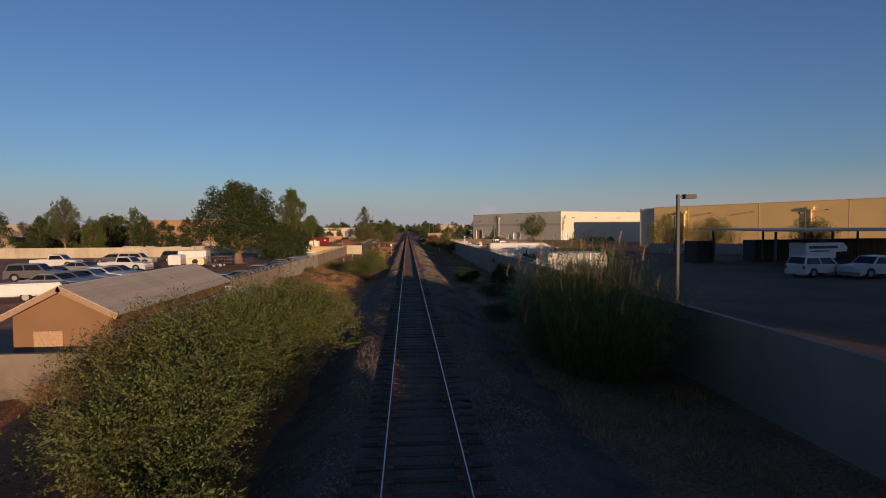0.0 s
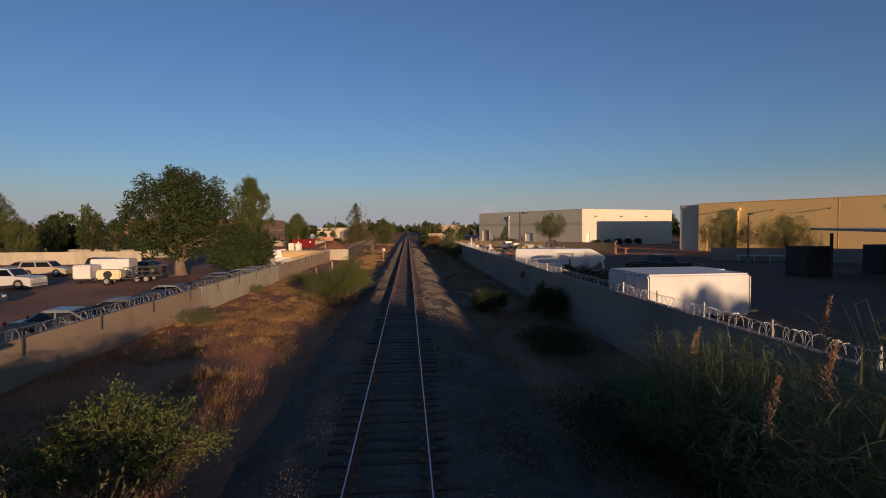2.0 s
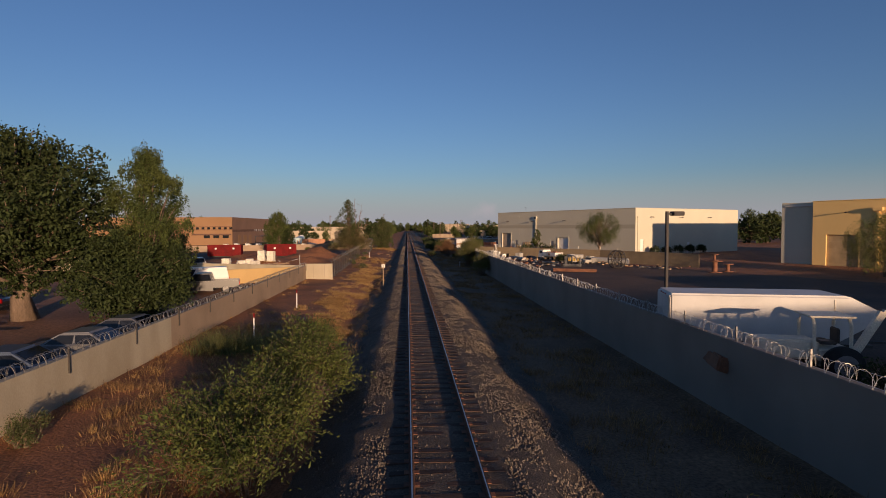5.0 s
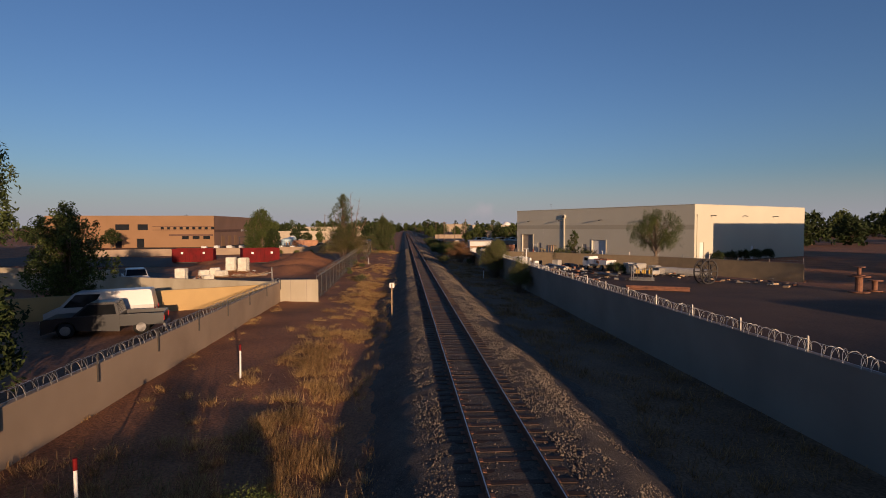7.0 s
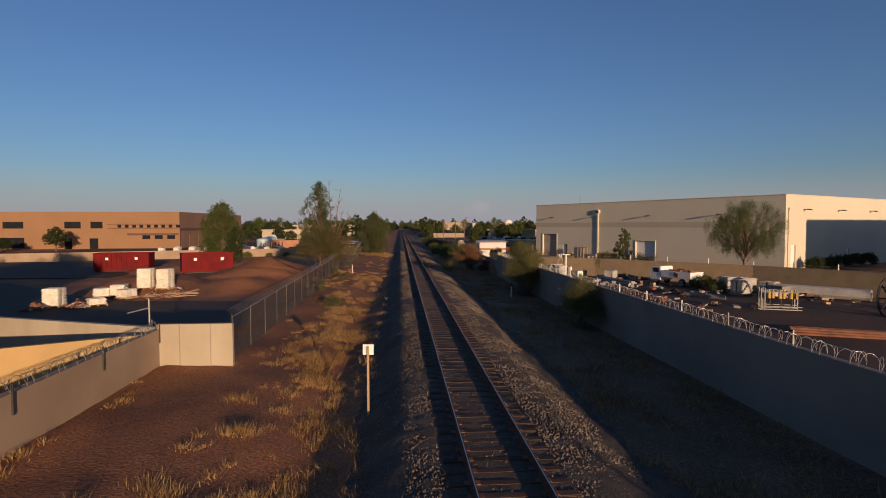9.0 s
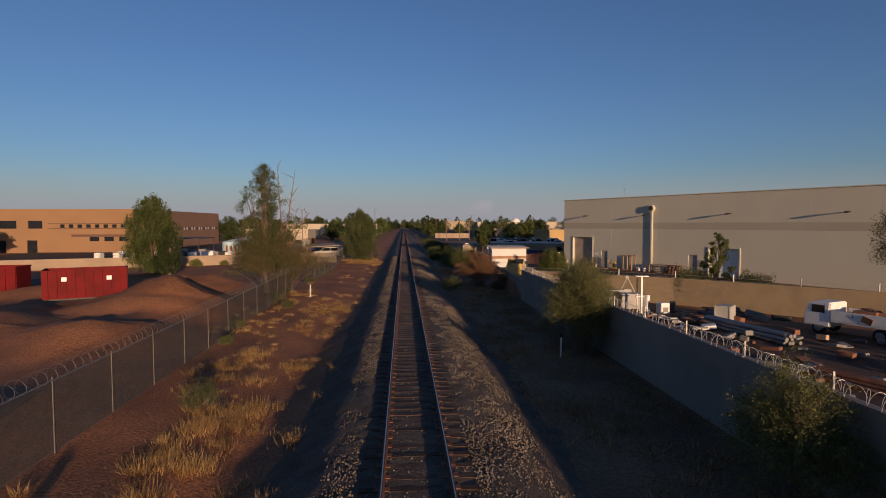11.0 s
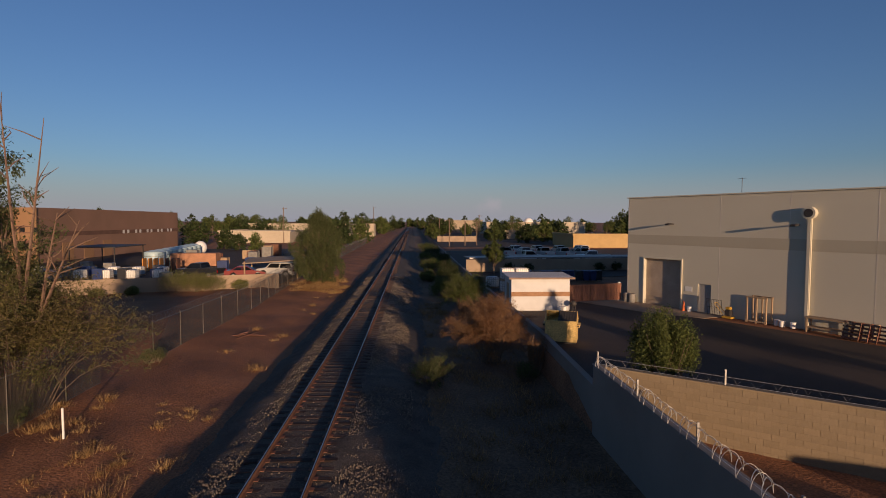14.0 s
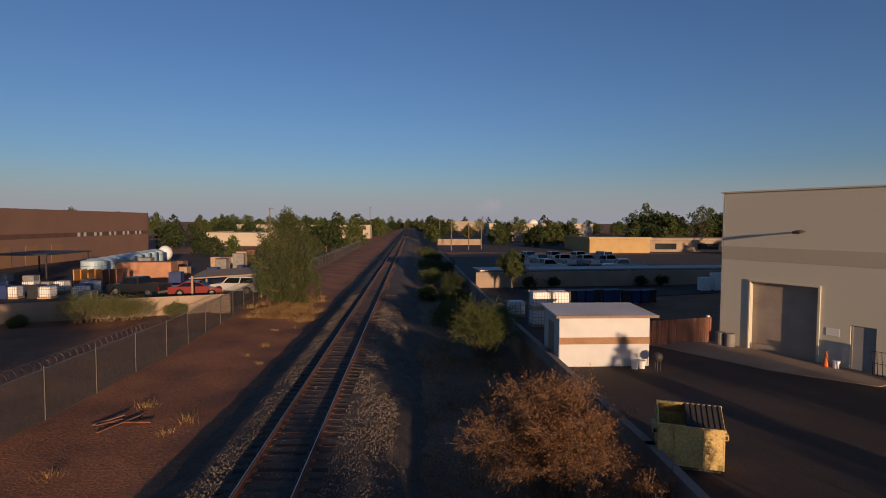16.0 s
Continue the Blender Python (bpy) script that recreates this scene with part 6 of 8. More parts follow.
chain_fence([(-9.35, 104.2), (-9.75, 128), (-10.2, 150), (-10.25, 152.5)], -0.62, 1.95, "galvanised chain-link fence with razor wire at top and foot")
chain_fence([(-9.9, 156.5), (-9.5, 172), (-10.6, 197)], -0.62, 1.95, "galvanised chain-link fence with razor wire at top and foot")
chain_fence([(-10.4, 205), (-11, 300)], -0.6, 1.7, "distant chain-link fence beside the track")

# ---- other walls ----
wall_line("wall_yard_north", [(-12.3, 103.9), (-31, 111.0), (-64, 123.5)], -0.7, 0.95, WHITEWALL, "long low whitewashed wall between the yards", 0.2, cap=True)
wall_line("wall_ochre", [(-26.5, 95.2), (-12.4, 102.6)], -0.8, 0.95, YELLOWWALL, "ochre stuccoed wall lit by low sun", 0.2)
wall_line("wall_contractor", [(-64, 166.6), (-10.9, 186.2)], -0.8, 0.95, STUCCO2, "long tan wall before the contractor's yard", 0.2)
wall_line("wall_low_east", [(10.12, 147.35), (10.45, 157), (10.3, 168), (10.0, 186), (9.8, 260)], -1.3, 0.5, STUCCO, "low grey wall along the asphalt lot", 0.22, cap=True)
wall_line("wall_grey_yard", [(39.0, 83.0), (60.0, 70.5)], -0.1, 1.65, STUCCO, "grey block wall in the shaded yard", 0.2)
wall_line("wall_long_white", [(-60, 128.0), (-31.6, 118.0)], -0.4, 0.9, WHITEWALL, "far whitewashed wall beyond the cars", 0.2)
# Cream wall in the darker tan stucco, which puts its shade into the colour.
wall_line("wall_lot_north", [(10.4, 197.0), (80.0, 205.0)], -0.1, 1.65, STUCCO2, "long wall toned down for shade, with a metal roof edge", 0.25)
wall_line("wall_trackside_far", [(11.5, 300.0), (24.0, 301.0)], -0.2, 1.8, STUCCO2, "distant tan wall beside the track", 0.3)
# Unseen tall wall, added to keep the yard in shade.
wall_line("shading_wall_south", [(33.0, -8.0), (80.0, 12.0)], -0.1, 9.8, CREAM, "plain tall unseen wall added to shade the yard", 0.4)

tagged(part("carport_roof", boxes(((70, 3.6, 0.14), (45.3, 203.0, 1.8), (0, 0, 6.6)), bevel=0.02), STEEL), "low grey metal roof along the long wall", "roof", kind="structure")


def block_wall():
    """The back wall of tan blocks that leaves the boundary wall at its corner."""
    top, base = 1.36, -0.64
    me = mesh_from("block", boxes(((0.392, 0.182, 0.192),), bevel=0.004), BLOCK)
    rows = int((top - base) / 0.2)
    for s, (p, q) in enumerate(zip(BLOCKLINE, BLOCKLINE[1:])):
        a, b = Vector(p), Vector(q)
        L = (b - a).length
        t = thing("wall_block", "tan concrete block wall with razor wire", "wall", rot_frame((a.x, a.y, 0), b - a), kind="structure")
        part("core", boxes(((L + 0.1, 0.17, top - base - 0.01), (L / 2, 0, (top + base) / 2 - 0.01))), MORTAR, t)
        rest = bmesh.new()
        for j in range(rows):
            off = 0.2 if j % 2 else 0.0
            for i in range(int(L / 0.4)):
                x, z = 0.2 + off + i * 0.4, base + 0.1 + j * 0.2
                if x + 0.2 > L:
                    continue
                if s == 0 and x > 0.3 or s == 1 and x < 2.5:
                    shared("block", me, t, (x, 0, z))
                else:
                    box(rest, (0.392, 0.182, 0.192), (x, 0, z))
        r = part("block_course", rest, BLOCK, t)
        r["kind"] = "stuff"
        part("cap", boxes(((L, 0.23, 0.06), (L / 2, 0, top + 0.035))), BLOCK, t)
    razor(BLOCKLINE, top + 0.06, "coiled razor wire along the block wall", postmat=STEEL, post_h=0.5, drop=0.0, r=0.13, pitch=0.9, wire=0.0035, wiremat=STEEL)


# ---- near outbuilding ----
def outbuilding():
    x0, x1, y0, y1, ze, zr, zb = -13.2, -9.7, 16.2, 27.4, 1.65, 2.55, -0.6
    t = thing("outbuilding", "small tan gabled outbuilding with a grey shingle roof", "outbuilding")
    xm = (x0 + x1) / 2
    bm = bmesh.new()
    prism(bm, [(x0 + 0.2, zb), (x1 - 0.2, zb), (x1 - 0.2, ze), (xm, zr - 0.1), (x0 + 0.2, ze)], "y", y0 + 0.2, y1 - 0.2)
    part("wall", bm, M("orange_tan_stucco", (0.20, 0.113, 0.058), (0.165, 0.093, 0.05), scale=0.6, fine=40, bump=0.12, grain=0.06), t, "orange-tan stuccoed walls")
    slope = math.degrees(math.atan2(zr - ze, xm - x0))
    hyp = math.hypot(zr - ze, xm - x0)
    for s in (-1, 1):
        r = part("roof", boxes(((hyp + 0.1, y1 - y0, 0.06), (0, 0, 0))), SHINGLE, t)
        r.matrix_basis = pose(xm + s * (xm - x0) / 2, (y0 + y1) / 2, (ze + zr) / 2 + 0.03, 0, s * slope, 0)
        me = None
        for i in range(9):
            c = boxes(((0.24, y1 - y0 + 0.02, 0.025), (0, 0, 0)))
            q = part("shingle_course", c, SHINGLE, r)
            q.matrix_basis = pose(-hyp / 2 + 0.12 + i * (hyp - 0.05) / 8.6, 0, 0.042, 0, -s * 3, 0)
        f = part("fascia", boxes(((hyp + 0.1, 0.04, 0.18), (0, 0, 0))), M("brown_fascia", (0.30, 0.2, 0.13)), t)
        f.matrix_basis = pose(xm + s * (xm - x0) / 2, y0 + 0.0, (ze + zr) / 2 - 0.03, 0, s * slope, 0)
    d = part("door", boxes(((0.9, 0.05, 1.7), (-11.9, y0 + 0.18, zb + 0.9))), M("tan_door", (0.4, 0.26, 0.15)), t)
    part("handle", boxes(((0.04, 0.06, 0.12), (-11.55, y0 + 0.14, zb + 0.8))), STEEL, d)


outbuilding()


# ---- posts and signs ----
def marker(x, y, z, h, red, label):
    t = thing("marker_post", label, "marker post", pose(x, y, z, 2, 1, 0))
    part("shaft", cyls((0.036, h + 0.2, (0, 0, h / 2 - 0.1)), n=10), WHITEPAINT, t)
    if red:
        part("cap", cyls((0.042, 0.24, (0, 0, h - 0.1)), n=10), REDPAINT, t, "red reflective cap")


marker(-8.75, 82.2, -0.7, 1.45, True, "white utility marker post with a red top")
marker(-8.95, 72.1, -0.65, 1.35, True, "white utility marker post with a red top")
marker(-8.0, 146.3, -0.62, 1.05, False, "short white marker post by the fence")
marker(7.4, 127.0, -1.1, 1.2, True, "white utility marker post with a red top")


def small_sign():
    t = thing("track_sign", "small white square sign on a wooden post", "sign", pose(-3.25, 97.8, -0.85, 0, 0, -4))
    part("post", boxes(((0.07, 0.07, 2.36), (0, -0.03, 1.08)), bevel=0.008), WOOD, t)
    part("plate", boxes(((0.34, 0.02, 0.33), (0, 0.02, 2.15)), bevel=0.006), WHITEPAINT, t)



small_sign()


def yard_lamp(x, y, h, yaw=0):
    t = thing("yard_lamp", "dark square pole lamp with a box head", "lamp post", pose(x, y, 0, 0, 0, yaw))
    part("pole", boxes(((0.13, 0.13, h), (0, 0, h / 2)), bevel=0.015), DARKSTEEL, t)
    part("base", cyls((0.22, 0.5, (0, 0, 0.2)), n=14), STUCCO, t)
    part("arm", boxes(((0.3, 0.07, 0.07), (0.18, 0, h - 0.12))), DARKSTEEL, t)
    part("head", boxes(((0.55, 0.36, 0.2), (0.52, 0, h - 0.1)), bevel=0.02), DARKSTEEL, t)


yard_lamp(11.9, 21.8, 5.8)
yard_lamp(10.9, 66.8, 5.9, 10)
yard_lamp(40.5, 78.0, 5.9, 30)
yard_lamp(49.0, 62.0, 6.0, 180)


# ---- dumpsters, pallets and goods ----
def rolloff(x, y, z, yaw, L, label):
    t = thing("rolloff_dumpster", label, "dumpster", pose(x, y, z, 0, 0, yaw))
    W, H = 2.4, 2.2
    for nm, sz, at in (("side", (L, 0.08, H - 0.2), (0, -W / 2, H / 2 + 0.1)), ("side", (L, 0.08, H - 0.2), (0, W / 2, H / 2 + 0.1)), ("end", (0.08, W - 0.1, H - 0.2), (-L / 2, 0, H / 2 + 0.1)), ("end", (0.08, W - 0.1, H - 0.2), (L / 2, 0, H / 2 + 0.1)), ("floor", (L, W, 0.1), (0, 0, 0.22))):
        part(nm, boxes((sz, at), bevel=0.015), REDPAINT, t)
    for i in range(int(L / 0.55)):
        for sy in (-1, 1):
            part("rib", boxes(((0.09, 0.09, H - 0.3), (-L / 2 + 0.3 + i * 0.55, sy * (W / 2 + 0.07), H / 2 + 0.1))), REDPAINT, t)
    part("rim", boxes(((L + 0.1, 0.14, 0.1), (0, -W / 2, H)), ((L + 0.1, 0.14, 0.1), (0, W / 2, H)), ((0.14, W, 0.1), (-L / 2, 0, H)), ((0.14, W, 0.1), (L / 2, 0, H))), REDPAINT, t)
    for xx in (-L * 0.25, L * 0.28):
        part("label_plate", boxes(((0.32, 0.02, 0.3), (xx, -W / 2 - 0.13, H * 0.72))), WHITEPAINT, t, "small white label")
    part("skid", boxes(((L, 0.12, 0.16), (0, -0.5, 0.08)), ((L, 0.12, 0.16), (0, 0.5, 0.08))), DARKSTEEL, t)


rolloff(-35.8, 149.4, -0.36, 8, 6.0, "weathered red open-top roll-off dumpster")
rolloff(-24.0, 143.4, -0.1, 26, 5.2, "weathered red open-top roll-off dumpster on a dirt rise")

SACK = M("white_sacks", (0.66, 0.62, 0.52), (0.5, 0.47, 0.4), scale=2.5, fine=12, bump=0.3, island=0.12)


def pallet(x, y, z, yaw, rows, label, mat_=None, w=1.15):
    t = thing("pallet_stack", label, "pallet", pose(x, y, z, 0, 0, yaw))
    for i in range(6):
        part("slat", boxes(((w, 0.1, 0.02), (0, -w / 2 + 0.05 + i * (w - 0.1) / 5, 0.13))), WOOD, t)
    for sx in (-1, 0, 1):
        part("runner", boxes(((0.09, w, 0.1), (sx * (w / 2 - 0.05), 0, 0.07))), WOOD, t)
    r = random.Random(int(x * 10 + y))
    for j in range(rows):
        for i in range(2):
            part("sack", boxes(((w * 0.96, w * 0.47, 0.2), (r.uniform(-0.03, 0.03), (i - 0.5) * w * 0.48, 0.25 + j * 0.19), (r.uniform(-2, 2), r.uniform(-2, 2), r.uniform(-3, 3))), bevel=0.07), mat_ or SACK, t)


for x, y, yaw, n in ((-22.9, 126.4, 5, 8), (-21.6, 126.9, -6, 8), (-24.2, 124.7, 12, 4), (-25.3, 124.3, 30, 3), (-23.1, 123.6, -20, 3), (-25.9, 119.6, 4, 6), (-23.3, 119.9, 40, 2)):
    pallet(x, y, max(ground_z(x, y), -0.36), yaw, n, "white sacks stacked on a wooden pallet")
for k, (x, y) in enumerate(((-21.4, 124.6), (-26.2, 118.2), (-20.2, 126.0), (-24.2, 119.2))):
    g = random.Random(800 + k)
    t = thing("brick_pile", "loose pile of red bricks and broken boards", "bricks", pose(x, y, max(ground_z(x, y), -0.36), 0, 0, 20 * k))
    for n in range(46):
        q = g.random() ** 0.6
        a = g.uniform(0, 6.28)
        part("brick", boxes(((0.24, 0.11, 0.08), (0.8 * q * math.cos(a), 0.6 * q * math.sin(a), 0.05 + 0.55 * (1 - q) * g.random()), (g.uniform(-25, 25), g.uniform(-25, 25), g.uniform(0, 180)))), WOODRED if n % 4 else PALEBOX, t)
for x, y, yaw in ((-19.6, 125.2, 40), (-20.8, 124.0, 70)):
    t = thing("timber_pile", "loose pile of weathered boards", "timber", pose(x, y, ground_z(x, y), 0, 0, yaw))
    r = random.Random(int(y * 9))
    for k in range(7):
        part("board", boxes(((2.4, 0.14, 0.04), (r.uniform(-0.3, 0.3), r.uniform(-0.6, 0.6), 0.04 + k * 0.045), (r.uniform(-4, 4), r.uniform(-6, 6), r.uniform(-30, 30)))), WOOD, t)
t = thing("timber_pile", "broken weathered boards on the red dirt", "timber", pose(-6.9, 162.6, -0.7, 0, 0, 30))
r = random.Random(31)
for k in range(6):
    part("board", boxes(((r.uniform(0.7, 1.8), 0.1, 0.035), (r.uniform(-0.8, 0.8), r.uniform(-0.4, 0.4), 0.03 + k * 0.02), (r.uniform(-4, 4), r.uniform(-4, 4), r.uniform(-40, 40)))), WOODRED, t)


# east yard: cable drum, racks, pipes
def drum(x, y, z, R, label, yaw=0):
    t = thing("cable_drum", label, "cable drum", pose(x, y, z + R, 0, 0, yaw))
    for s in (-0.35, 0.35):
        V, F = tubes([([(R * math.cos(a), s, R * math.sin(a)) for a in np.linspace(0, 6.2832, 33)], [0.07] * 33)], 6)
        quick("ring", V, F, DARKSTEEL, t)
        part("spoke", boxes(*[((R * 1.9, 0.05, 0.09), (0, s, 0), (0, a, 0)) for a in (0, 45, 90, 135)]), DARKSTEEL, t)
    for k in range(10):
        a = k * 0.628
        part("bar", boxes(((0.06, 0.75, 0.06), (R * 0.9 * math.cos(a), 0, R * 0.9 * math.sin(a)))), DARKSTEEL, t)


drum(25.3, 108.6, 0.02, 1.1, "dark open steel cable drum on edge", 20)


def wooden_spool(x, y, z, R, h, label):
    t = thing("wooden_spool", label, "cable spool", pose(x, y, z))
    for zz in (0.06, h):
        part("disc", cyls((R, 0.09, (0, 0, zz)), n=20), RUSTY, t)
    part("core", cyls((R * 0.35, h, (0, 0, h / 2)), n=14), RUSTY, t)


wooden_spool(33.5, 101.0, 0.02, 0.75, 1.3, "rust-brown wooden cable spool standing upright")
wooden_spool(35.4, 101.6, 0.02, 0.55, 0.9, "rust-brown wooden cable spool standing upright")
wooden_spool(33.4, 100.9, 1.37, 0.4, 0.7, "small rust-brown spool on another spool")

GASBOT = M("ochre_cylinder_paint", (0.52, 0.33, 0.07), rough=0.6, scale=2)


def bottle_rack(x, y, z, yaw):
    t = thing("gas_bottle_rack", "open steel frame holding three pairs of yellow gas bottles", "rack", pose(x, y, z, 0, 0, yaw))
    for sx in (-0.95, -0.75, 0.95):
        for sy in (-0.3, 0.3):
            part("post", boxes(((0.06, 0.06, 1.35 if sx < 0.9 else 1.15), (sx, sy, 0.66))), STEEL, t)
    for sy in (-0.3, 0.3):
        part("rail", boxes(((1.9, 0.05, 0.05), (0, sy, 1.1)), ((2.3, 0.06, 0.06), (0, sy * 1.6, 0.08)), ((2.3, 0.05, 0.05), (0, sy * 1.6, 0.26))), STEEL, t)
    for i in range(3):
        for j in (-1, 1):
            b = part("gas_bottle", cyls((0.095, 0.42, (-0.4 + i * 0.58 + j * 0.1, -0.1, 0.92)), (0.035, 0.12, (-0.4 + i * 0.58 + j * 0.1, -0.1, 1.19)), n=12), GASBOT, t, "yellow gas bottle")
        part("hanger", boxes(((0.05, 0.05, 0.5), (-0.4 + i * 0.58, 0.05, 0.5))), DARKSTEEL, t)


bottle_rack(20.65, 111.7, 0.02, -24)


def pipe_stack(x, y, z, yaw, n, L, R, label, mat_):
    t = thing("pipe_stack", label, "pipes", pose(x, y, z, 0, 0, yaw))
    r = random.Random(n)
    k, row, zz = 0, n, R
    while k < n * 2 and row > 0:
        for i in range(row):
            part("pipe", cyls((R, L * r.uniform(0.85, 1.0), ((i - row / 2) * R * 2.1, 0, zz), (90, 0, r.uniform(-2, 2))), n=10), mat_, t)
            k += 1
        row -= 1
        zz += R * 1.75
    return t


pipe_stack(16.6, 126.5, 0.02, 10, 5, 5.5, 0.09, "stack of grey steel pipes on the dirt", STEEL)
pipe_stack(18.5, 104.0, 0.02, 65, 6, 5.0, 0.06, "bundle of rusty pipes on red dirt", RUSTY)
pipe_stack(15.0, 117.5, 0.02, 20, 5, 4.0, 0.07, "stack of mixed steel bars", RUSTY)
pipe_stack(27.6, 116.6, 0.02, 38, 1, 6.5, 0.42, "large pale plastic pipe lying on the ground", PALEBOX)
pipe_stack(19.3, 117.2, 0.02, 29, 1, 3.4, 0.16, "grey steel tube lying on the dirt", GREYBOX)




def crate(x, y, z, yaw, s, mat_, label, name="crate"):
    t = thing(name, label, "crate", pose(x, y, z, 0, 0, yaw))
    part("body", boxes(((s[0] - 0.04, s[1] - 0.04, s[2] - 0.04), (0, 0, s[2] / 2)), bevel=0.02), mat_, t)
    for sx in (-1, 1):
        for sy in (-1, 1):
            part("corner_post", boxes(((0.07, 0.07, s[2]), (sx * (s[0] / 2 - 0.03), sy * (s[1] / 2 - 0.03), s[2] / 2))), mat_, t)
    part("lid", boxes(((s[0], s[1], 0.05), (0, 0, s[2] + 0.005)), bevel=0.01), mat_, t)
    return t


r = random.Random(12)
for x, y, s in ((17.4, 129.6, (1.0, 0.8, 0.9)), (25.5, 117.8, (1.1, 0.9, 0.7))):
    crate(x, y, 0.02, r.uniform(0, 90), s, r.choice((GREYBOX, GREYBOX, PALEBOX, WOOD)), "dented box of stored goods in the yard")


def truck_cab(x, y, z, yaw):
    t = thing("old_truck", "old white flatbed truck loaded with scrap", "truck", facing(x, y, z, yaw) @ Matrix.Diagonal((0.75, 0.75, 0.75, 1)))
    bm = bmesh.new()
    prism(bm, [(2.9, 0.5), (2.9, 1.2), (2.6, 2.05), (1.3, 2.1), (1.3, 0.5)], "y", -1.0, 1.0)
    bmesh.ops.bevel(bm, geom=bm.edges[:], offset=0.07, segments=2, affect="EDGES", clamp_overlap=True)
    part("cab", bm, WHITEPAINT, t)
    part("windscreen", boxes(((0.02, 1.7, 0.7), (2.79, 0, 1.62), (0, -19, 0))), GLASS, t)
    part("side_window", boxes(((0.8, 2.03, 0.5), (2.0, 0, 1.65))), GLASS, t)
    part("grille", boxes(((0.03, 1.5, 0.4), (2.91, 0, 0.85))), DARKSTEEL, t)
    part("bed", boxes(((3.9, 2.1, 0.12), (-0.75, 0, 0.95)), ((3.9, 0.06, 0.7), (-0.75, 1.02, 1.3)), ((3.9, 0.06, 0.7), (-0.75, -1.02, 1.3)), ((0.06, 2.1, 0.7), (-2.7, 0, 1.3))), WHITEPAINT, t)
    for _ in range(14):
        part("offcut", boxes(((r.uniform(0.4, 1.2), r.uniform(0.3, 0.9), r.uniform(0.2, 0.5)), (r.uniform(-2.2, 0.7), r.uniform(-0.7, 0.7), r.uniform(1.25, 1.6)), (r.uniform(-20, 20), r.uniform(-20, 20), r.uniform(0, 90)))), RUSTY, t, "rusty scrap in the truck bed")
    wheels(t, (2.0, -1.5), 0.42, 2.0, 0.28)


truck_cab(21.4, 125.2, 0.02, 112)
for x, y, yaw, n in ((23.4, 121.0, 10, 5), (24.3, 120.0, -12, 5), (22.8, 118.5, 20, 5), (25.4, 119.0, 30, 4), (24.3, 117.0, 5, 2)):
    pallet(x, y, 0.02, yaw, n, "pale wrapped goods stacked on a wooden pallet", PALEBOX)
bush("dusty green weeds growing among the scrap", (22.3, 122.6, 0.0), 0.9, 0.9, 1.2, 640, LEAFMID, 2600, 0.1, 0.35, 40, 8)
bush("dusty green weeds growing among the scrap", (22.0, 120.0, 0.0), 0.7, 0.8, 1.0, 641, LEAFMID, 2200, 0.1, 0.35, 40, 8)


def scrap(x, y, z, label, n, seed, mats, size=0.6, spread=1.6):
    g = random.Random(seed)
    t = thing("scrap_heap", label, "scrap", pose(x, y, z))
    for k in range(n):
        s = (size * g.uniform(0.4, 1.6), size * g.uniform(0.2, 0.9), size * g.uniform(0.08, 0.4))
        part(g.choice(("panel", "offcut", "bracket")), boxes((s, (g.gauss(0, spread * 0.5), g.gauss(0, spread * 0.5), max(0.06, s[2] / 2 + g.random() * 0.16)), (g.uniform(-10, 10), g.uniform(-10, 10), g.uniform(0, 180))), bevel=0.015), g.choice(mats), t)


scrap(14.6, 128.4, 0.02, "heap of white scrap and appliance parts", 14, 1, [WHITEPAINT, PALEBOX, GREYBOX, RUSTY], 0.5, 1.8)
scrap(17.3, 124.0, 0.02, "heap of mixed grey and rusty scrap", 20, 2, [GREYBOX, RUSTY, WOOD], 0.6, 2.6)
scrap(15.6, 130.2, 0.02, "heap of white scrap and appliance parts", 16, 3, [PALEBOX, GREYBOX, RUSTY], 0.5, 1.8)
scrap(13.5, 119.5, 0.02, "heap of rusty scrap along the wall", 16, 4, [RUSTY, GREYBOX], 0.6, 2.2)
scrap(13.0, 14.0, 0.02, "dim heap of pallets and junk", 16, 5, [WOOD, GREYBOX], 0.7, 1.8)
scrap(12.5, 20.0, 0.02, "dim heap of rubble along the wall", 14, 6, [WOOD, GREYBOX], 0.6, 1.8)
scrap(30.0, 72.0, 0.02, "low heap of reddish rubble", 14, 7, [RUSTY, WOOD], 0.8, 2.4)


for k, (x, y) in enumerate(((19.0, 119.0), (23.0, 121.5), (26.5, 114.8), (17.4, 113.2), (28.5, 110.5), (31.0, 107.5))):
    scrap(x, y, 0.02, "low heap of mixed grey and rusty scrap", 16, 40 + k, [GREYBOX, DARKSTEEL, RUSTY, GREYBOX, DARKSTEEL, WOOD], 0.42, 2.8)


def insulator_post(x, y, z):
    t = thing("insulator_post", "white steel frame post with a ringed insulator", "post", pose(x, y, z, 0, 0, -6))
    part("post", boxes(((0.1, 0.1, 2.5), (0.1, 0, 1.25))), WHITEPAINT, t)
    part("thin_post", boxes(((0.05, 0.05, 1.5), (-0.16, 0, 0.75))), STEEL, t)
    part("insulator", cyls(*[((0.06, 0.045, (-0.16, 0, 1.72 + 0.09 * k))) for k in range(8)], (0.03, 0.95, (-0.16, 0, 1.95)), n=10), DARKSTEEL, t, "dark ringed insulator")
    part("cross_plate", boxes(((0.75, 0.28, 0.05), (0.1, 0, 2.52)), bevel=0.01), WHITEPAINT, t)
    part("shelf", boxes(((0.5, 0.2, 0.05), (-0.02, 0, 1.3)), ((0.4, 0.22, 0.05), (0.05, 0, 0.25))), WHITEPAINT, t)


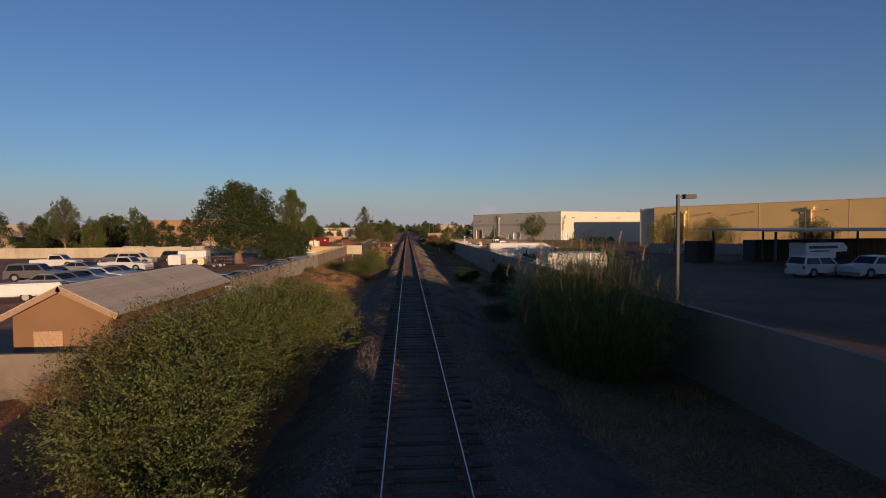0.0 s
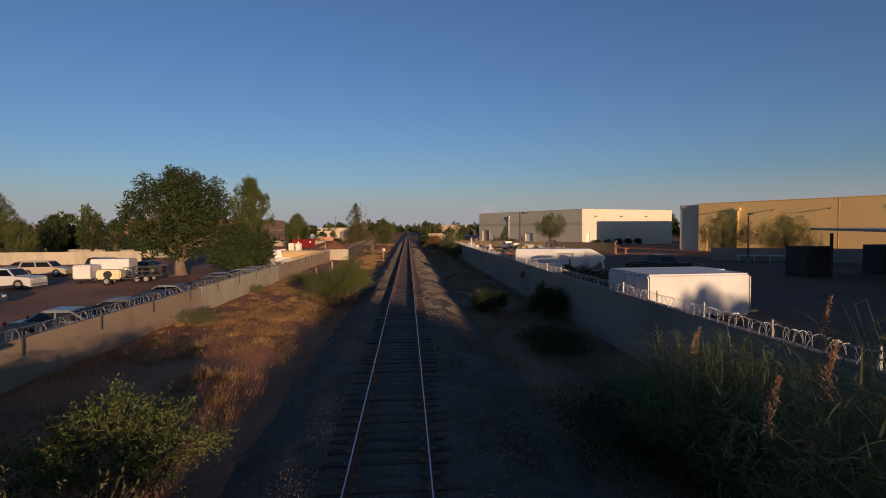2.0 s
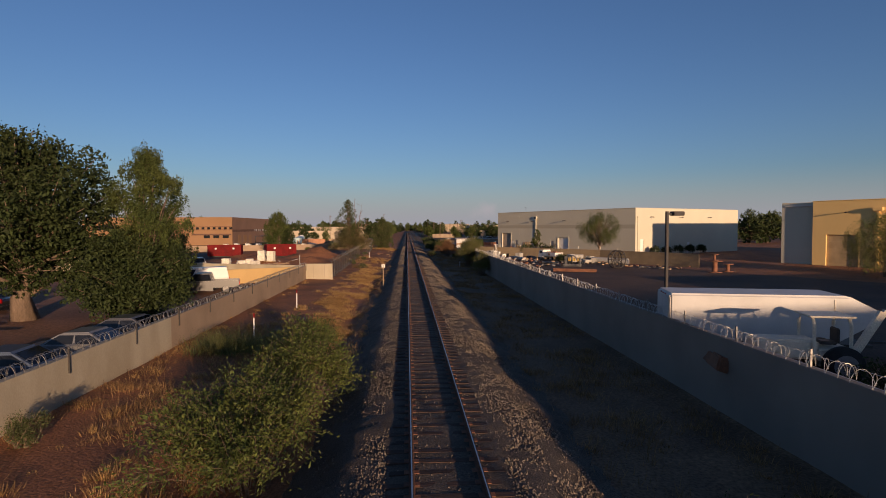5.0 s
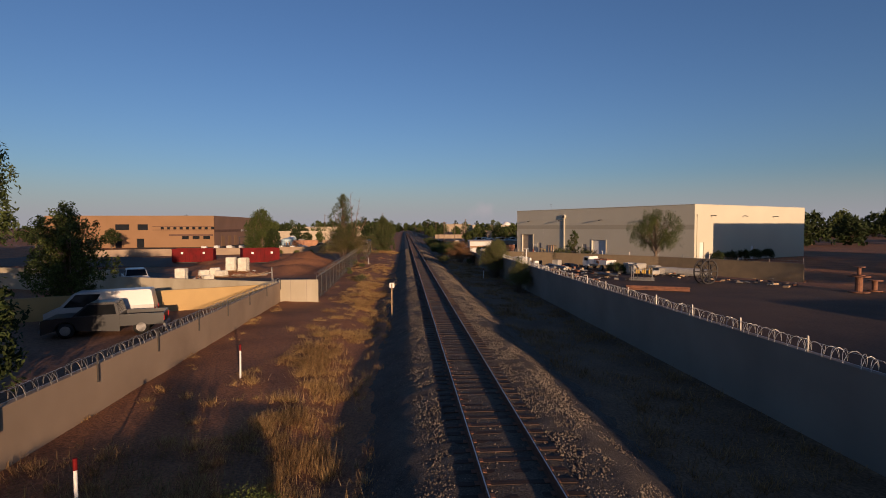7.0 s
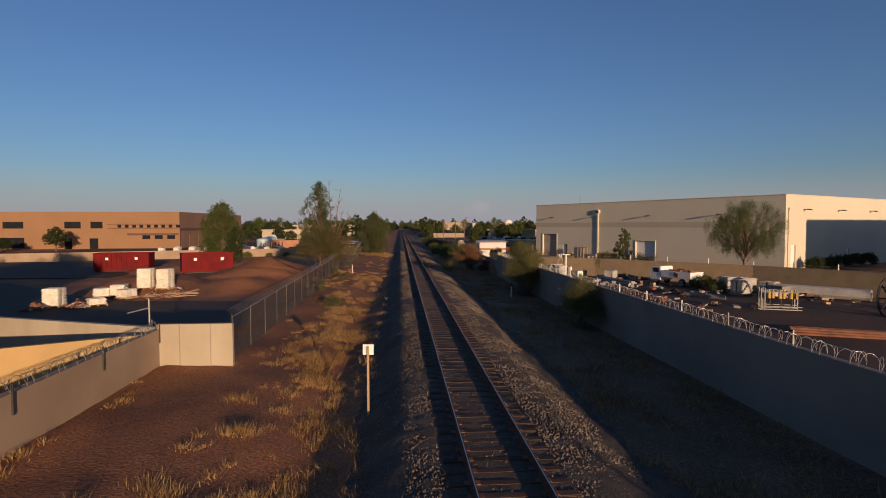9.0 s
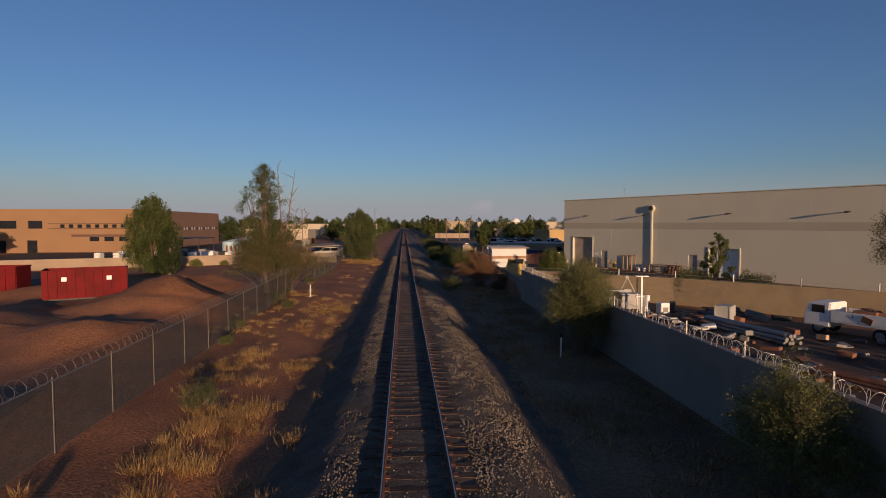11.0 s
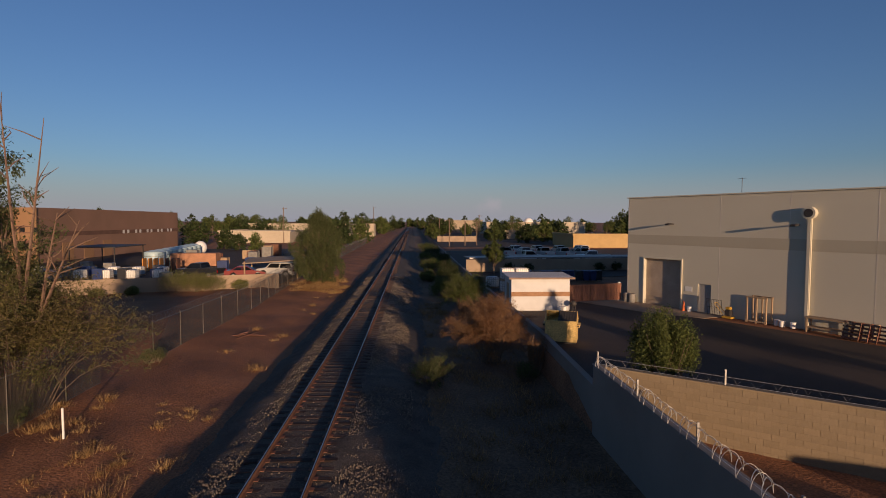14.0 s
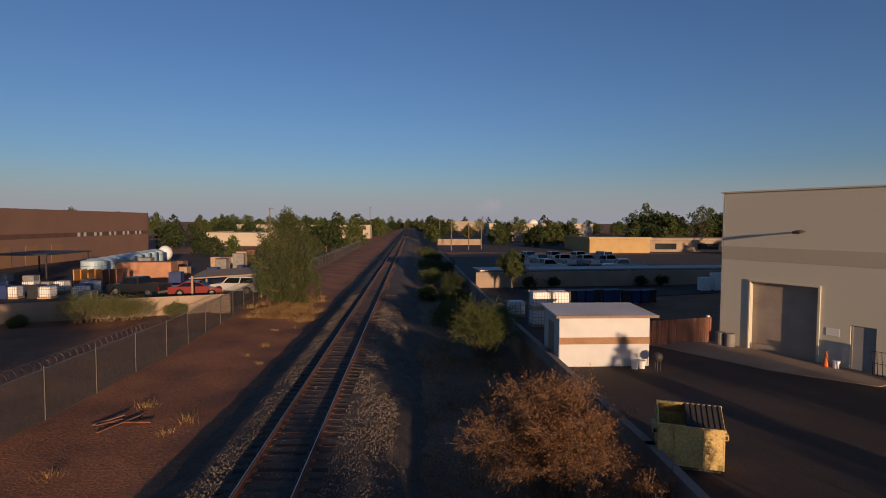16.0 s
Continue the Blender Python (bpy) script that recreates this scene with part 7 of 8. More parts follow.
insulator_post(14.0, 132.8, -0.25)


def scrap_machine():
    t = thing("scrap_machine", "white dismantled machine with a raised arm and boxes", "machine", pose(14.0, 134.9, -0.3, 0, 0, -14))
    part("body", boxes(((1.3, 0.9, 0.95), (0.25, -0.45, 0.85)), bevel=0.04), PALEBOX, t)
    part("cover", boxes(((0.75, 0.6, 0.5), (-0.65, 0.1, 1.05), (0, 0, 10)), bevel=0.05), PALEBOX, t)
    part("tray", boxes(((1.1, 0.5, 0.3), (-0.6, 0.7, 1.25), (0, -4, 0)), ((0.5, 0.4, 0.3), (0.2, 0.7, 1.3)), bevel=0.02), PALEBOX, t)
    # Thin dark plate on the cover, coloured like the shade of a hole.
    part("dark_hollow_face", boxes(((0.3, 0.02, 0.22), (-0.6, -0.22, 1.3))), DARKSTEEL, t)
    V, F = tubes([([(0.75, 0.8, 1.1), (0.5, 0.9, 1.7), (0.25, 0.95, 2.2)], [0.035] * 3), ([(-0.2, 0.8, 1.3), (0.25, 0.95, 2.2)], [0.03] * 2), ([(0.75, 0.8, 1.1), (-0.3, 0.75, 1.15)], [0.03] * 2)], 6)
    quick("arm", V, F, PALEBOX, t, "bent white steel arm")
    part("arm_head", boxes(((0.22, 0.12, 0.2), (0.22, 0.95, 2.2), (0, 25, 0)), bevel=0.02), PALEBOX, t)
    part("leg", boxes(((0.1, 0.1, 0.6), (0.75, -0.8, 0.25)), ((0.1, 0.1, 0.6), (-0.25, -0.8, 0.25)), ((0.1, 0.1, 1.0), (-0.8, 0.2, 0.4))), PALEBOX, t)
    V, F = tubes([([(0.9 + 0.55 * math.cos(a), -0.2, 0.75 + 0.55 * math.sin(a)) for a in np.linspace(-0.6, 2.6, 14)], [0.022] * 14), ([(1.0 + 0.35 * math.cos(a), -0.3, 0.6 + 0.35 * math.sin(a)) for a in np.linspace(-0.5, 3.3, 12)], [0.02] * 12)], 5)
    quick("hose", V, F, TYRE, t, "black rubber hose loops")


scrap_machine()
for x, y, yaw, sz, mt, lab in ((15.4, 132.7, 12, (0.62, 0.5, 0.75), WHITEPAINT, "white chipped appliance box on a pallet"), (14.8, 133.6, 30, (0.3, 0.3, 1.1), WHITEPAINT, "white upright steel box in the scrap"), (16.1, 132.9, 50, (0.35, 0.3, 0.8), DARKBIN, "black upright box in the scrap")):
    t = thing("scrap_box", lab, "box", pose(x, y, -0.2, 0, 0, yaw))
    part("shell", boxes((sz, (0, 0, sz[2] / 2 + 0.1)), bevel=0.03), mt, t)
    part("skid", boxes(((sz[0] * 1.3, sz[1] * 1.2, 0.1), (0, 0, 0.05))), RUSTY, t)
    part("panel", boxes(((sz[0] * 0.6, 0.012, sz[2] * 0.4), (0, -sz[1] / 2 - 0.005, sz[2] * 0.6))), GREYBOX, t)
scrap(16.7, 132.3, -0.15, "heap of orange and rusty machine parts", 22, 71, [RUSTY, M("orange_machine_paint", (0.5, 0.17, 0.05), rough=0.6), GREYBOX, DARKSTEEL], 0.45, 1.3)
scrap(18.6, 131.0, -0.1, "long low heap of dark bars and pipes", 24, 72, [DARKSTEEL, GREYBOX, RUSTY], 0.9, 2.2)


# ---- canopy in the east yard ----
def canopy():
    t = thing("yard_canopy", "long flat metal canopy over parked vehicles", "canopy", pose(50.2, 57.0, 0, 0, 0, 6))
    part("roof", boxes(((30, 11, 0.18), (0, 0, 3.85), (1.2, 0.4, 0)), bevel=0.03), STEEL, t)
    for i in range(5):
        for sy in (-4.8, 4.8):
            part("column", boxes(((0.18, 0.18, 3.7), (-13.5 + i * 6.75, sy, 1.85))), DARKSTEEL, t)


canopy()
# Invented dark boxes; their colour deepens the shade under the canopy.
for x, y, yaw, L, lab in ((47.0, 63.5, 6, 9.0, "dark ribbed box added as shade at the canopy's back"), (57.5, 64.6, 6, 9.0, "dark ribbed box added as shade at the canopy's back"), (35.5, 62.0, 10, 2.6, "dark upright box added as shade beside the canopy")):
    t = thing("storage_container", lab, "container", pose(x, y, 0.02, 0, 0, yaw))
    part("body", boxes(((L, 2.2, 2.5), (0, 0, 1.3)), bevel=0.03), M("canopy_shade_paint", (0.05, 0.042, 0.038), (0.035, 0.03, 0.028), rough=0.7, scale=1), t)
    for k in range(int(L / 0.5)):
        part("rib", boxes(((0.12, 0.04, 2.3), (-L / 2 + 0.3 + k * 0.5, -1.12, 1.3))), DARKSTEEL, t)
t = thing("truck_camper", "white truck camper with a dark stripe", "camper", pose(42.6, 52.0, 0.03, 0, 0, 6))
bm = bmesh.new()
prism(bm, [(-2.3, 0.9), (1.3, 0.9), (1.3, 1.55), (2.6, 1.6), (2.7, 2.0), (2.2, 2.5), (-2.3, 2.5)], "y", -1.05, 1.05)
part("body", bm, TRAILER, t)
part("stripe", boxes(((3.4, 0.012, 0.28), (-0.2, -1.055, 2.05)), ((2.2, 0.012, 0.12), (-0.6, -1.055, 1.65))), DARKSTEEL, t, "dark painted stripe")
part("jack", boxes(*[((0.09, 0.09, 0.92), (sx, sy, 0.45)) for sx in (-2.1, 1.1) for sy in (-1.0, 1.0)]), DARKSTEEL, t)


t = thing("pipe_rack", "low white pipe rack before the grey wall", "rack", pose(43.0, 79.0, 0.02, 0, 0, -30))
part("top_pipe", boxes(((5.5, 0.1, 0.1), (0, 0, 0.75)), ((5.5, 0.08, 0.08), (0, 0.6, 0.75))), TRAILER, t)
for k in range(4):
    part("leg", boxes(((0.08, 0.7, 0.72), (-2.5 + k * 1.66, 0.3, 0.36))), TRAILER, t)
for k, (x, y, r_, hh) in enumerate(((13.6, 57.2, 1.5, 1.5), (16.4, 55.6, 1.7, 1.3), (13.2, 51.8, 1.2, 1.2))):
    bush("low dark weeds behind the boundary wall", (x, y, 0.0), r_, r_, hh, 660 + k, LEAFDARK, 3200, 0.12, 0.35, 40, 10)


# ---- warehouse apron ----
def apron_things():
    d, n = Vector((ux.x, ux.y)), Vector((ux.y, -ux.x)) * -1

    def at(s, out):
        p = E1 + d * s - Vector((-ux.y, ux.x)) * out
        return p.x, p.y
    yaw = math.degrees(math.atan2(ux.y, ux.x))
    x, y = at(10.95, 0.6)
    t = thing("timber_rack", "empty upright frame of raw timber", "rack", pose(x, y, 0.07, 0, 0, yaw))
    for sx in (-0.6, 0.0, 0.6):
        for sy in (-0.35, 0.35):
            part("upright", boxes(((0.09, 0.09, 1.7), (sx, sy, 0.85))), WOOD, t)
    for sy in (-0.35, 0.35):
        for z in (0.12, 1.66):
            part("rail", boxes(((1.35, 0.06, 0.09), (0, sy * 1.08, z))), WOOD, t)
    for s, L in ((14.9, 2.2), (16.6, 1.4)):
        x, y = at(s, 0.7)
        t = thing("workbench", "long timber workbench against the wall", "workbench", pose(x, y, 0.07, 0, 0, yaw))
        part("top", boxes(((L, 0.7, 0.07), (0, 0, 0.86))), WOOD, t)
        for sx in (-1, 1):
            for sy in (-0.28, 0.28):
                part("leg", boxes(((0.08, 0.08, 0.83), (sx * (L / 2 - 0.1), sy, 0.41))), WOOD, t)
        part("shelf", boxes(((L - 0.2, 0.6, 0.04), (0, 0, 0.3))), WOOD, t)
    for k in range(4):
        x, y = at(16.2 + k * 0.42, 1.25)
        t = thing("leaning_pallet", "reddish wooden pallet leaning on edge", "pallet", pose(x, y, 0.07, 0, 0, yaw + 75) @ pose(0, 0, 0, 0, 14, 0), "leaning pallets")
        for j in range(5):
            part("slat", boxes(((0.03, 0.95, 0.1), (0, 0, 0.08 + j * 0.21))), WOODRED, t)
        for sy in (-0.42, 0, 0.42):
            part("runner", boxes(((0.09, 0.05, 1.0), (0.06, sy, 0.5))), WOODRED, t)
    x, y = at(9.1, 0.9)
    t = thing("yellow_compactor", "yellow hand-guided plate compactor", "machine", pose(x, y, 0.07, 0, 0, yaw))
    YEL = M("yellow_machine_paint", (0.62, 0.36, 0.04), rough=0.5, scale=3)
    part("base_plate", boxes(((0.7, 0.5, 0.12), (0, 0, 0.1)), bevel=0.04), YEL, t)
    part("engine", boxes(((0.4, 0.38, 0.42), (0.02, 0, 0.42)), bevel=0.06), DARKSTEEL, t)
    part("tank", boxes(((0.36, 0.3, 0.16), (0.02, 0, 0.72)), bevel=0.05), YEL, t)
    V, F = tubes([([(-0.3, -0.2, 0.3), (-0.9, -0.2, 0.95), (-0.95, 0, 0.98), (-0.9, 0.2, 0.95), (-0.3, 0.2, 0.3)], [0.02] * 5)], 6)
    quick("handle", V, F, YEL, t)
    x, y = at(7.9, 0.45)
    t = thing("wire_rack", "dark wire panel leaning on the wall", "rack", pose(x, y, 0.07, 10, 0, yaw))
    for k in range(7):
        part("wire", boxes(((0.02, 0.02, 1.15), (-0.55 + k * 0.18, 0, 0.58))), DARKSTEEL, t)
    for z in (0.05, 0.6, 1.15):
        part("wire", boxes(((1.1, 0.02, 0.02), (0, 0, z))), DARKSTEEL, t)
    x, y = at(5.55, 0.55)
    t = thing("traffic_cone", "orange traffic cone by the door", "cone", pose(x, y, 0.07))
    OR = M("orange_plastic", (0.72, 0.16, 0.03), rough=0.5, scale=3)
    part("cone", cyl(bmesh.new(), 0.14, 0.7, (0, 0, 0.38), (0, 0, 0), 16, 0.03), OR, t)
    part("foot", boxes(((0.36, 0.36, 0.04), (0, 0, 0.02)), bevel=0.01), OR, t)
    for s, o in ((5.95, 0.5), (12.0, 0.5), (12.4, 0.7), (13.0, 0.6)):
        x, y = at(s, o)
        t = thing("paint_bucket", "white plastic paint bucket by the wall", "bucket", pose(x, y, 0.07))
        part("pail", cyl(bmesh.new(), 0.14, 0.34, (0, 0, 0.17), (0, 0, 0), 14, 0.16), WHITEPAINT, t)
        part("lid", cyls((0.17, 0.03, (0, 0, 0.35)), n=14), WHITEPAINT, t)
    for s in (0.15,):
        x, y = at(s - 0.55, 0.5)
        t = thing("bollard", "white round steel bollard at the gate", "bollard", pose(x, y, 0.05))
        part("pipe", cyls((0.1, 1.5, (0, 0, 0.75)), n=14), WHITEPAINT, t)
        part("cap", cyls((0.105, 0.06, (0, 0, 1.52)), n=14), WHITEPAINT, t)
    for s in (0.35, 0.85):
        x, y = at(s, 0.45)
        t = thing("steel_drum", "grey steel drum beside the warehouse corner", "drum", pose(x, y, 0.05))
        part("barrel", cyls((0.27, 0.7, (0, 0, 0.35)), (0.285, 0.03, (0, 0, 0.25)), (0.285, 0.03, (0, 0, 0.5)), n=18), GREYBOX, t)
        part("lid", cyls((0.26, 0.03, (0, 0, 0.715)), n=18), GREYBOX, t)


apron_things()


# ---- shed, dumpster, gate ----
def white_shed():
    x0, x1, y0, y1, zb, zt = 10.55, 14.85, 166.8, 169.6, 0.06, 2.45
    t = thing("storage_shed", "white storage shed with a brown stripe and flat roof", "shed")
    part("wall", boxes(((x1 - x0, y1 - y0, zt - zb), ((x0 + x1) / 2, (y0 + y1) / 2, (zb + zt) / 2)), bevel=0.02), TRAILER, t)
    part("stripe", boxes(((x1 - x0 + 0.004, 0.012, 0.32), ((x0 + x1) / 2, y0 - 0.004, zb + 1.22))), M("brown_stripe_paint", (0.34, 0.19, 0.1), scale=2), t, "brown painted stripe")
    part("roof", boxes(((x1 - x0 + 0.5, y1 - y0 + 0.5, 0.1), ((x0 + x1) / 2 + 0.05, (y0 + y1) / 2, zt + 0.06), (2, 0, 0)), bevel=0.02), ROOFWHITE, t)
    part("roof_edge", boxes(((x1 - x0 + 0.54, 0.04, 0.13), ((x0 + x1) / 2 + 0.05, y0 - 0.26, zt + 0.0))), M("brown_roof_trim", (0.26, 0.18, 0.13)), t)
    part("door", boxes(((0.02, 0.95, 1.9), (x0 - 0.008, y0 + 1.4, zb + 0.97))), M("tan_shed_door", (0.36, 0.24, 0.15)), t)


white_shed()


def yellow_dumpster():
    t = thing("yellow_dumpster", "yellow steel dumpster with a pitched half-open lid", "dumpster", pose(11.45, 156.8, 0.06, 0, 0, -21) @ Matrix.Diagonal((0.93, 0.93, 1, 1)))
    YEL = M("dull_yellow_paint", (0.60, 0.42, 0.15), (0.48, 0.34, 0.12), rough=0.55, scale=1.5, fine=15)
    L, W = 1.75, 1.25

    def side(x):
        bm = bmesh.new()
        prism(bm, [(-W / 2, 0.12), (W / 2, 0.12), (W / 2, 1.2), (0.1, 1.62), (-W / 2, 1.2)], "x", x - 0.02, x + 0.02)
        return bm
    part("front_panel", boxes(((L - 0.05, 0.04, 1.08), (0, -W / 2 + 0.02, 0.66))), YEL, t)
    part("back_panel", boxes(((L - 0.05, 0.04, 1.08), (0, W / 2 - 0.02, 0.66))), YEL, t)
    part("side_panel", side(-L / 2), YEL, t)
    part("side_panel", side(L / 2), YEL, t)
    part("bottom_panel", boxes(((L - 0.05, W - 0.1, 0.04), (0, 0, 0.16))), YEL, t)
    part("front_rim", boxes(((L + 0.08, 0.09, 0.07), (0, -W / 2, 1.21))), YEL, t)
    part("back_rim", boxes(((L + 0.08, 0.09, 0.07), (0, W / 2, 1.21))), YEL, t)
    for x in (-0.42, 0.34):
        part("rib", boxes(((0.06, 0.05, 1.05), (x, -W / 2 - 0.02, 0.66))), YEL, t)
    l = part("lid", boxes(((1.02, 0.86, 0.04), (0, 0, 0))), DARKSTEEL, t, "black ribbed plastic lid")
    l.matrix_basis = pose(0.36, -0.27, 1.44, 30, 0, 0)
    b = part("lid", boxes(((L + 0.04, 0.7, 0.04), (0, 0, 0))), YEL, t, "dull yellow rear lid")
    b.matrix_basis = pose(0, 0.37, 1.43, -38.5, 0, 0)
    part("ridge", boxes(((L + 0.06, 0.07, 0.06), (0, 0.1, 1.64))), YEL, t)
    for k in range(7):
        part("lid_rib", boxes(((0.05, 0.82, 0.04), (-0.45 + k * 0.15, 0, 0.03))), DARKSTEEL, l)
    for s in (-1, 1):
        p = part("fork_pocket", boxes(((0.14, 0.8, 0.16), (s * (L / 2 + 0.09), 0, 0.95)), bevel=0.015), YEL, t)
        # Dark plate on the solid pocket, painted as its shaded inside.
        part("pocket_dark_face", boxes(((0.09, 0.02, 0.1), (s * (L / 2 + 0.09), -0.41, 0.95))), DARKSTEEL, p)
    for y in (-0.45, 0.45):
        part("foot", boxes(((L - 0.1, 0.1, 0.12), (0, y, 0.06))), DARKSTEEL, t)


yellow_dumpster()


def wood_gate():
    t = thing("slat_gate", "reddish-brown wooden slat gate", "gate", rot_frame((15.6, 170.2, 0.06), (5.0, 1.3)))
    for k in range(34):
        part("slat", boxes(((0.13, 0.025, 1.35), (0.08 + k * 0.15, 0, 0.78)), bevel=0.004), WOODRED, t)
    for z in (0.3, 1.25):
        part("rail", boxes(((5.15, 0.05, 0.09), (2.57, 0.04, z))), WOODRED, t)


wood_gate()


def grill(x, y):
    t = thing("kettle_grill", "black kettle grill beside the shed", "grill", pose(x, y, 0.06) @ Matrix.Diagonal((0.75, 0.75, 0.85, 1)))
    bm = bmesh.new()
    bmesh.ops.create_uvsphere(bm, u_segments=18, v_segments=10, radius=0.3, matrix=pose(0, 0, 0.75) @ Matrix.Diagonal((1, 1, 0.85, 1)))
    part("bowl", bm, DARKSTEEL, t, smooth=True)
    for a in (0, 120, 240):
        part("leg", boxes(((0.03, 0.03, 0.65), (0.18 * math.cos(radians(a)), 0.18 * math.sin(radians(a)), 0.3))), DARKSTEEL, t)


grill(14.9, 166.0)
for x, y in ((14.0, 166.4), (14.35, 166.45)):
    t = thing("paint_bucket", "white plastic bucket beside the shed", "bucket", pose(x, y, 0.06))
    part("pail", cyl(bmesh.new(), 0.14, 0.34, (0, 0, 0.17), (0, 0, 0), 14, 0.16), WHITEPAINT, t)
    part("rim", cyls((0.17, 0.03, (0, 0, 0.35)), n=14), WHITEPAINT, t)


def ibc(x, y, z, yaw):
    t = thing("liquid_tote", "white plastic liquid tote in a wire cage", "tote", pose(x, y, z, 0, 0, yaw), "liquid totes")
    part("tank", boxes(((1.1, 0.95, 0.95), (0, 0, 0.62)), bevel=0.08), WHITEPAINT, t)
    part("pallet", boxes(((1.2, 1.0, 0.13), (0, 0, 0.07))), WOOD, t)
    part("cage", boxes(*[((0.02, 0.02, 1.0), (-0.57 + k * 0.19, s * 0.5, 0.63)) for k in range(7) for s in (-1, 1)], *[((1.18, 0.02, 0.02), (0, s * 0.5, 0.2 + k * 0.22)) for k in range(5) for s in (-1, 1)], *[((0.02, 1.0, 0.02), (s * 0.58, 0, 0.2 + k * 0.22)) for k in range(5) for s in (-1, 1)]), STEEL, t)


for x, y, z in ((12.0, 176.7, 0.06), (13.3, 176.8, 0.06), (12.0, 176.7, 1.2), (13.3, 176.8, 1.2), (11.2, 180.4, 0.06)):
    ibc(x, y, z, 4)



def wheelie(x, y, z, yaw, mat_, label):
    t = thing("wheeled_bin", label, "bin", pose(x, y, z, 0, 0, yaw), "row of wheeled bins")
    bm = bmesh.new()
    prism(bm, [(-0.28, 0.05), (0.28, 0.05), (0.36, 1.05), (-0.36, 1.05)], "y", -0.32, 0.32)
    part("tub", bm, mat_, t)
    part("lid", boxes(((0.8, 0.7, 0.07), (0, 0, 1.09), (0, -4, 0)), bevel=0.02), mat_, t)
    for s in (-0.3, 0.3):
        part("wheel", cyls((0.12, 0.06, (-0.3, s, 0.12), (90, 0, 0)), n=12), TYRE, t)


for i in range(13):
    wheelie(14.6 + i * 0.78, 186.5 + r.uniform(-0.3, 0.3), 0.07, 90 + r.uniform(-6, 6), BLUEBIN if i % 3 else DARKBIN, "dark blue wheeled refuse bin in a row" if i % 3 else "dark grey wheeled refuse bin in a row")
for x in (15.8, 18.4, 28.2, 30.6):
    bush("clipped dark round shrub before the long wall", (x, 196.2 + (x - 10.4) * 0.115, 0.05), 0.75, 0.75, 1.2, int(x * 10), LEAFDARK, 1600, 0.14, 0.4, 10, 8)
crate(33.0, 194.5, 0.06, 5, (0.9, 0.8, 1.3), WHITEPAINT, "white electrical cabinet near the long wall", "cabinet")
crate(34.6, 194.8, 0.06, 5, (1.2, 0.9, 1.7), WHITEPAINT, "white electrical cabinet near the long wall", "cabinet")


# ---- contractor's yard ----
TANKBLUE = M("pale_blue_tank_paint", (0.40, 0.52, 0.55), (0.34, 0.46, 0.5), rough=0.5, scale=1)
for i in range(8):
    t = thing("storage_tank", "pale blue upright storage tank in a row", "tank", pose(-34.0 - i * 0.45, 208.5 + i * 3.1, -0.33) @ Matrix.Diagonal((1, 1, 0.78, 1)), "row of pale blue tanks")
    part("shell", cyls((1.35, 2.9, (0, 0, 1.5)), n=24), TANKBLUE, t, smooth=False)
    part("lid", cyl(bmesh.new(), 1.35, 0.35, (0, 0, 3.12), (0, 0, 0), 24, 0.4), TANKBLUE, t)
    part("band", cyls((1.37, 0.08, (0, 0, 0.9)), (1.37, 0.08, (0, 0, 2.2)), n=24), STEEL, t)
t = thing("round_tank", "white round pressure tank on legs", "tank", pose(-38.0, 236, -0.33) @ Matrix.Diagonal((0.65, 0.65, 0.72, 1)))
bm = bmesh.new()
bmesh.ops.create_uvsphere(bm, u_segments=24, v_segments=14, radius=1.8, matrix=pose(0, 0, 2.2))
part("vessel", bm, WHITEPAINT, t, smooth=True)
for a in range(4):
    part("leg", boxes(((0.16, 0.16, 1.4), (1.1 * math.cos(a * 1.571 + 0.7), 1.1 * math.sin(a * 1.571 + 0.7), 0.7))), STEEL, t)
t = thing("loading_canopy", "dark flat canopy before the loading doors", "canopy", pose(-43.5, 214, -0.33))
part("roof", boxes(((7, 9, 0.15), (0, 0, 2.9))), DARKSTEEL, t)
for sx in (-3.2, 3.2):
    for sy in (-4.2, 4.2):
        part("column", boxes(((0.14, 0.14, 2.9), (sx, sy, 1.45))), DARKSTEEL, t)
ORBOX = M("terracotta_box", (0.44, 0.22, 0.12), scale=1)
crate(-29.5, 212.0, -0.33, 4, (6.5, 2.4, 1.9), ORBOX, "long terracotta storage box in the yard", "storage_box")
r = random.Random(55)
for i in range(7):
    t = thing("panel_frame", "orange panel frame standing in a row", "frame", pose(-33.0 + i * 0.75, 203.5, -0.33, 0, 0, 8), "row of panel frames")
    part("panel", boxes(((0.12, 1.5, 1.7), (0, 0, 0.87))), M("orange_frame_paint", (0.55, 0.25, 0.06)) if i == 0 else bpy.data.materials["orange_frame_paint"] if i < 4 else RUSTY, t)
    part("foot", boxes(((0.5, 0.1, 0.06), (0, -0.6, 0.03)), ((0.5, 0.1, 0.06), (0, 0.6, 0.03))), DARKSTEEL, t)
for i in range(34):
    x, y = r.uniform(-48, -21), r.uniform(192, 206)
    if x > -36 and y > 200:
        y = r.uniform(191, 198)
    if i % 2:
        crate(x, y, -0.33, r.uniform(-10, 10), (1.1, 1.0, r.choice((0.7, 0.9, 1.2))), r.choice((GREYBOX, GREYBOX, DARKBIN, BLUEBIN, GREYBOX)), "wrapped pallet of goods in the contractor's yard", "goods_pallet")
    else:
        ibc(-50 + i * 0.74, 193.0 + (i % 4) * 2.2, -0.33, r.uniform(-5, 5))
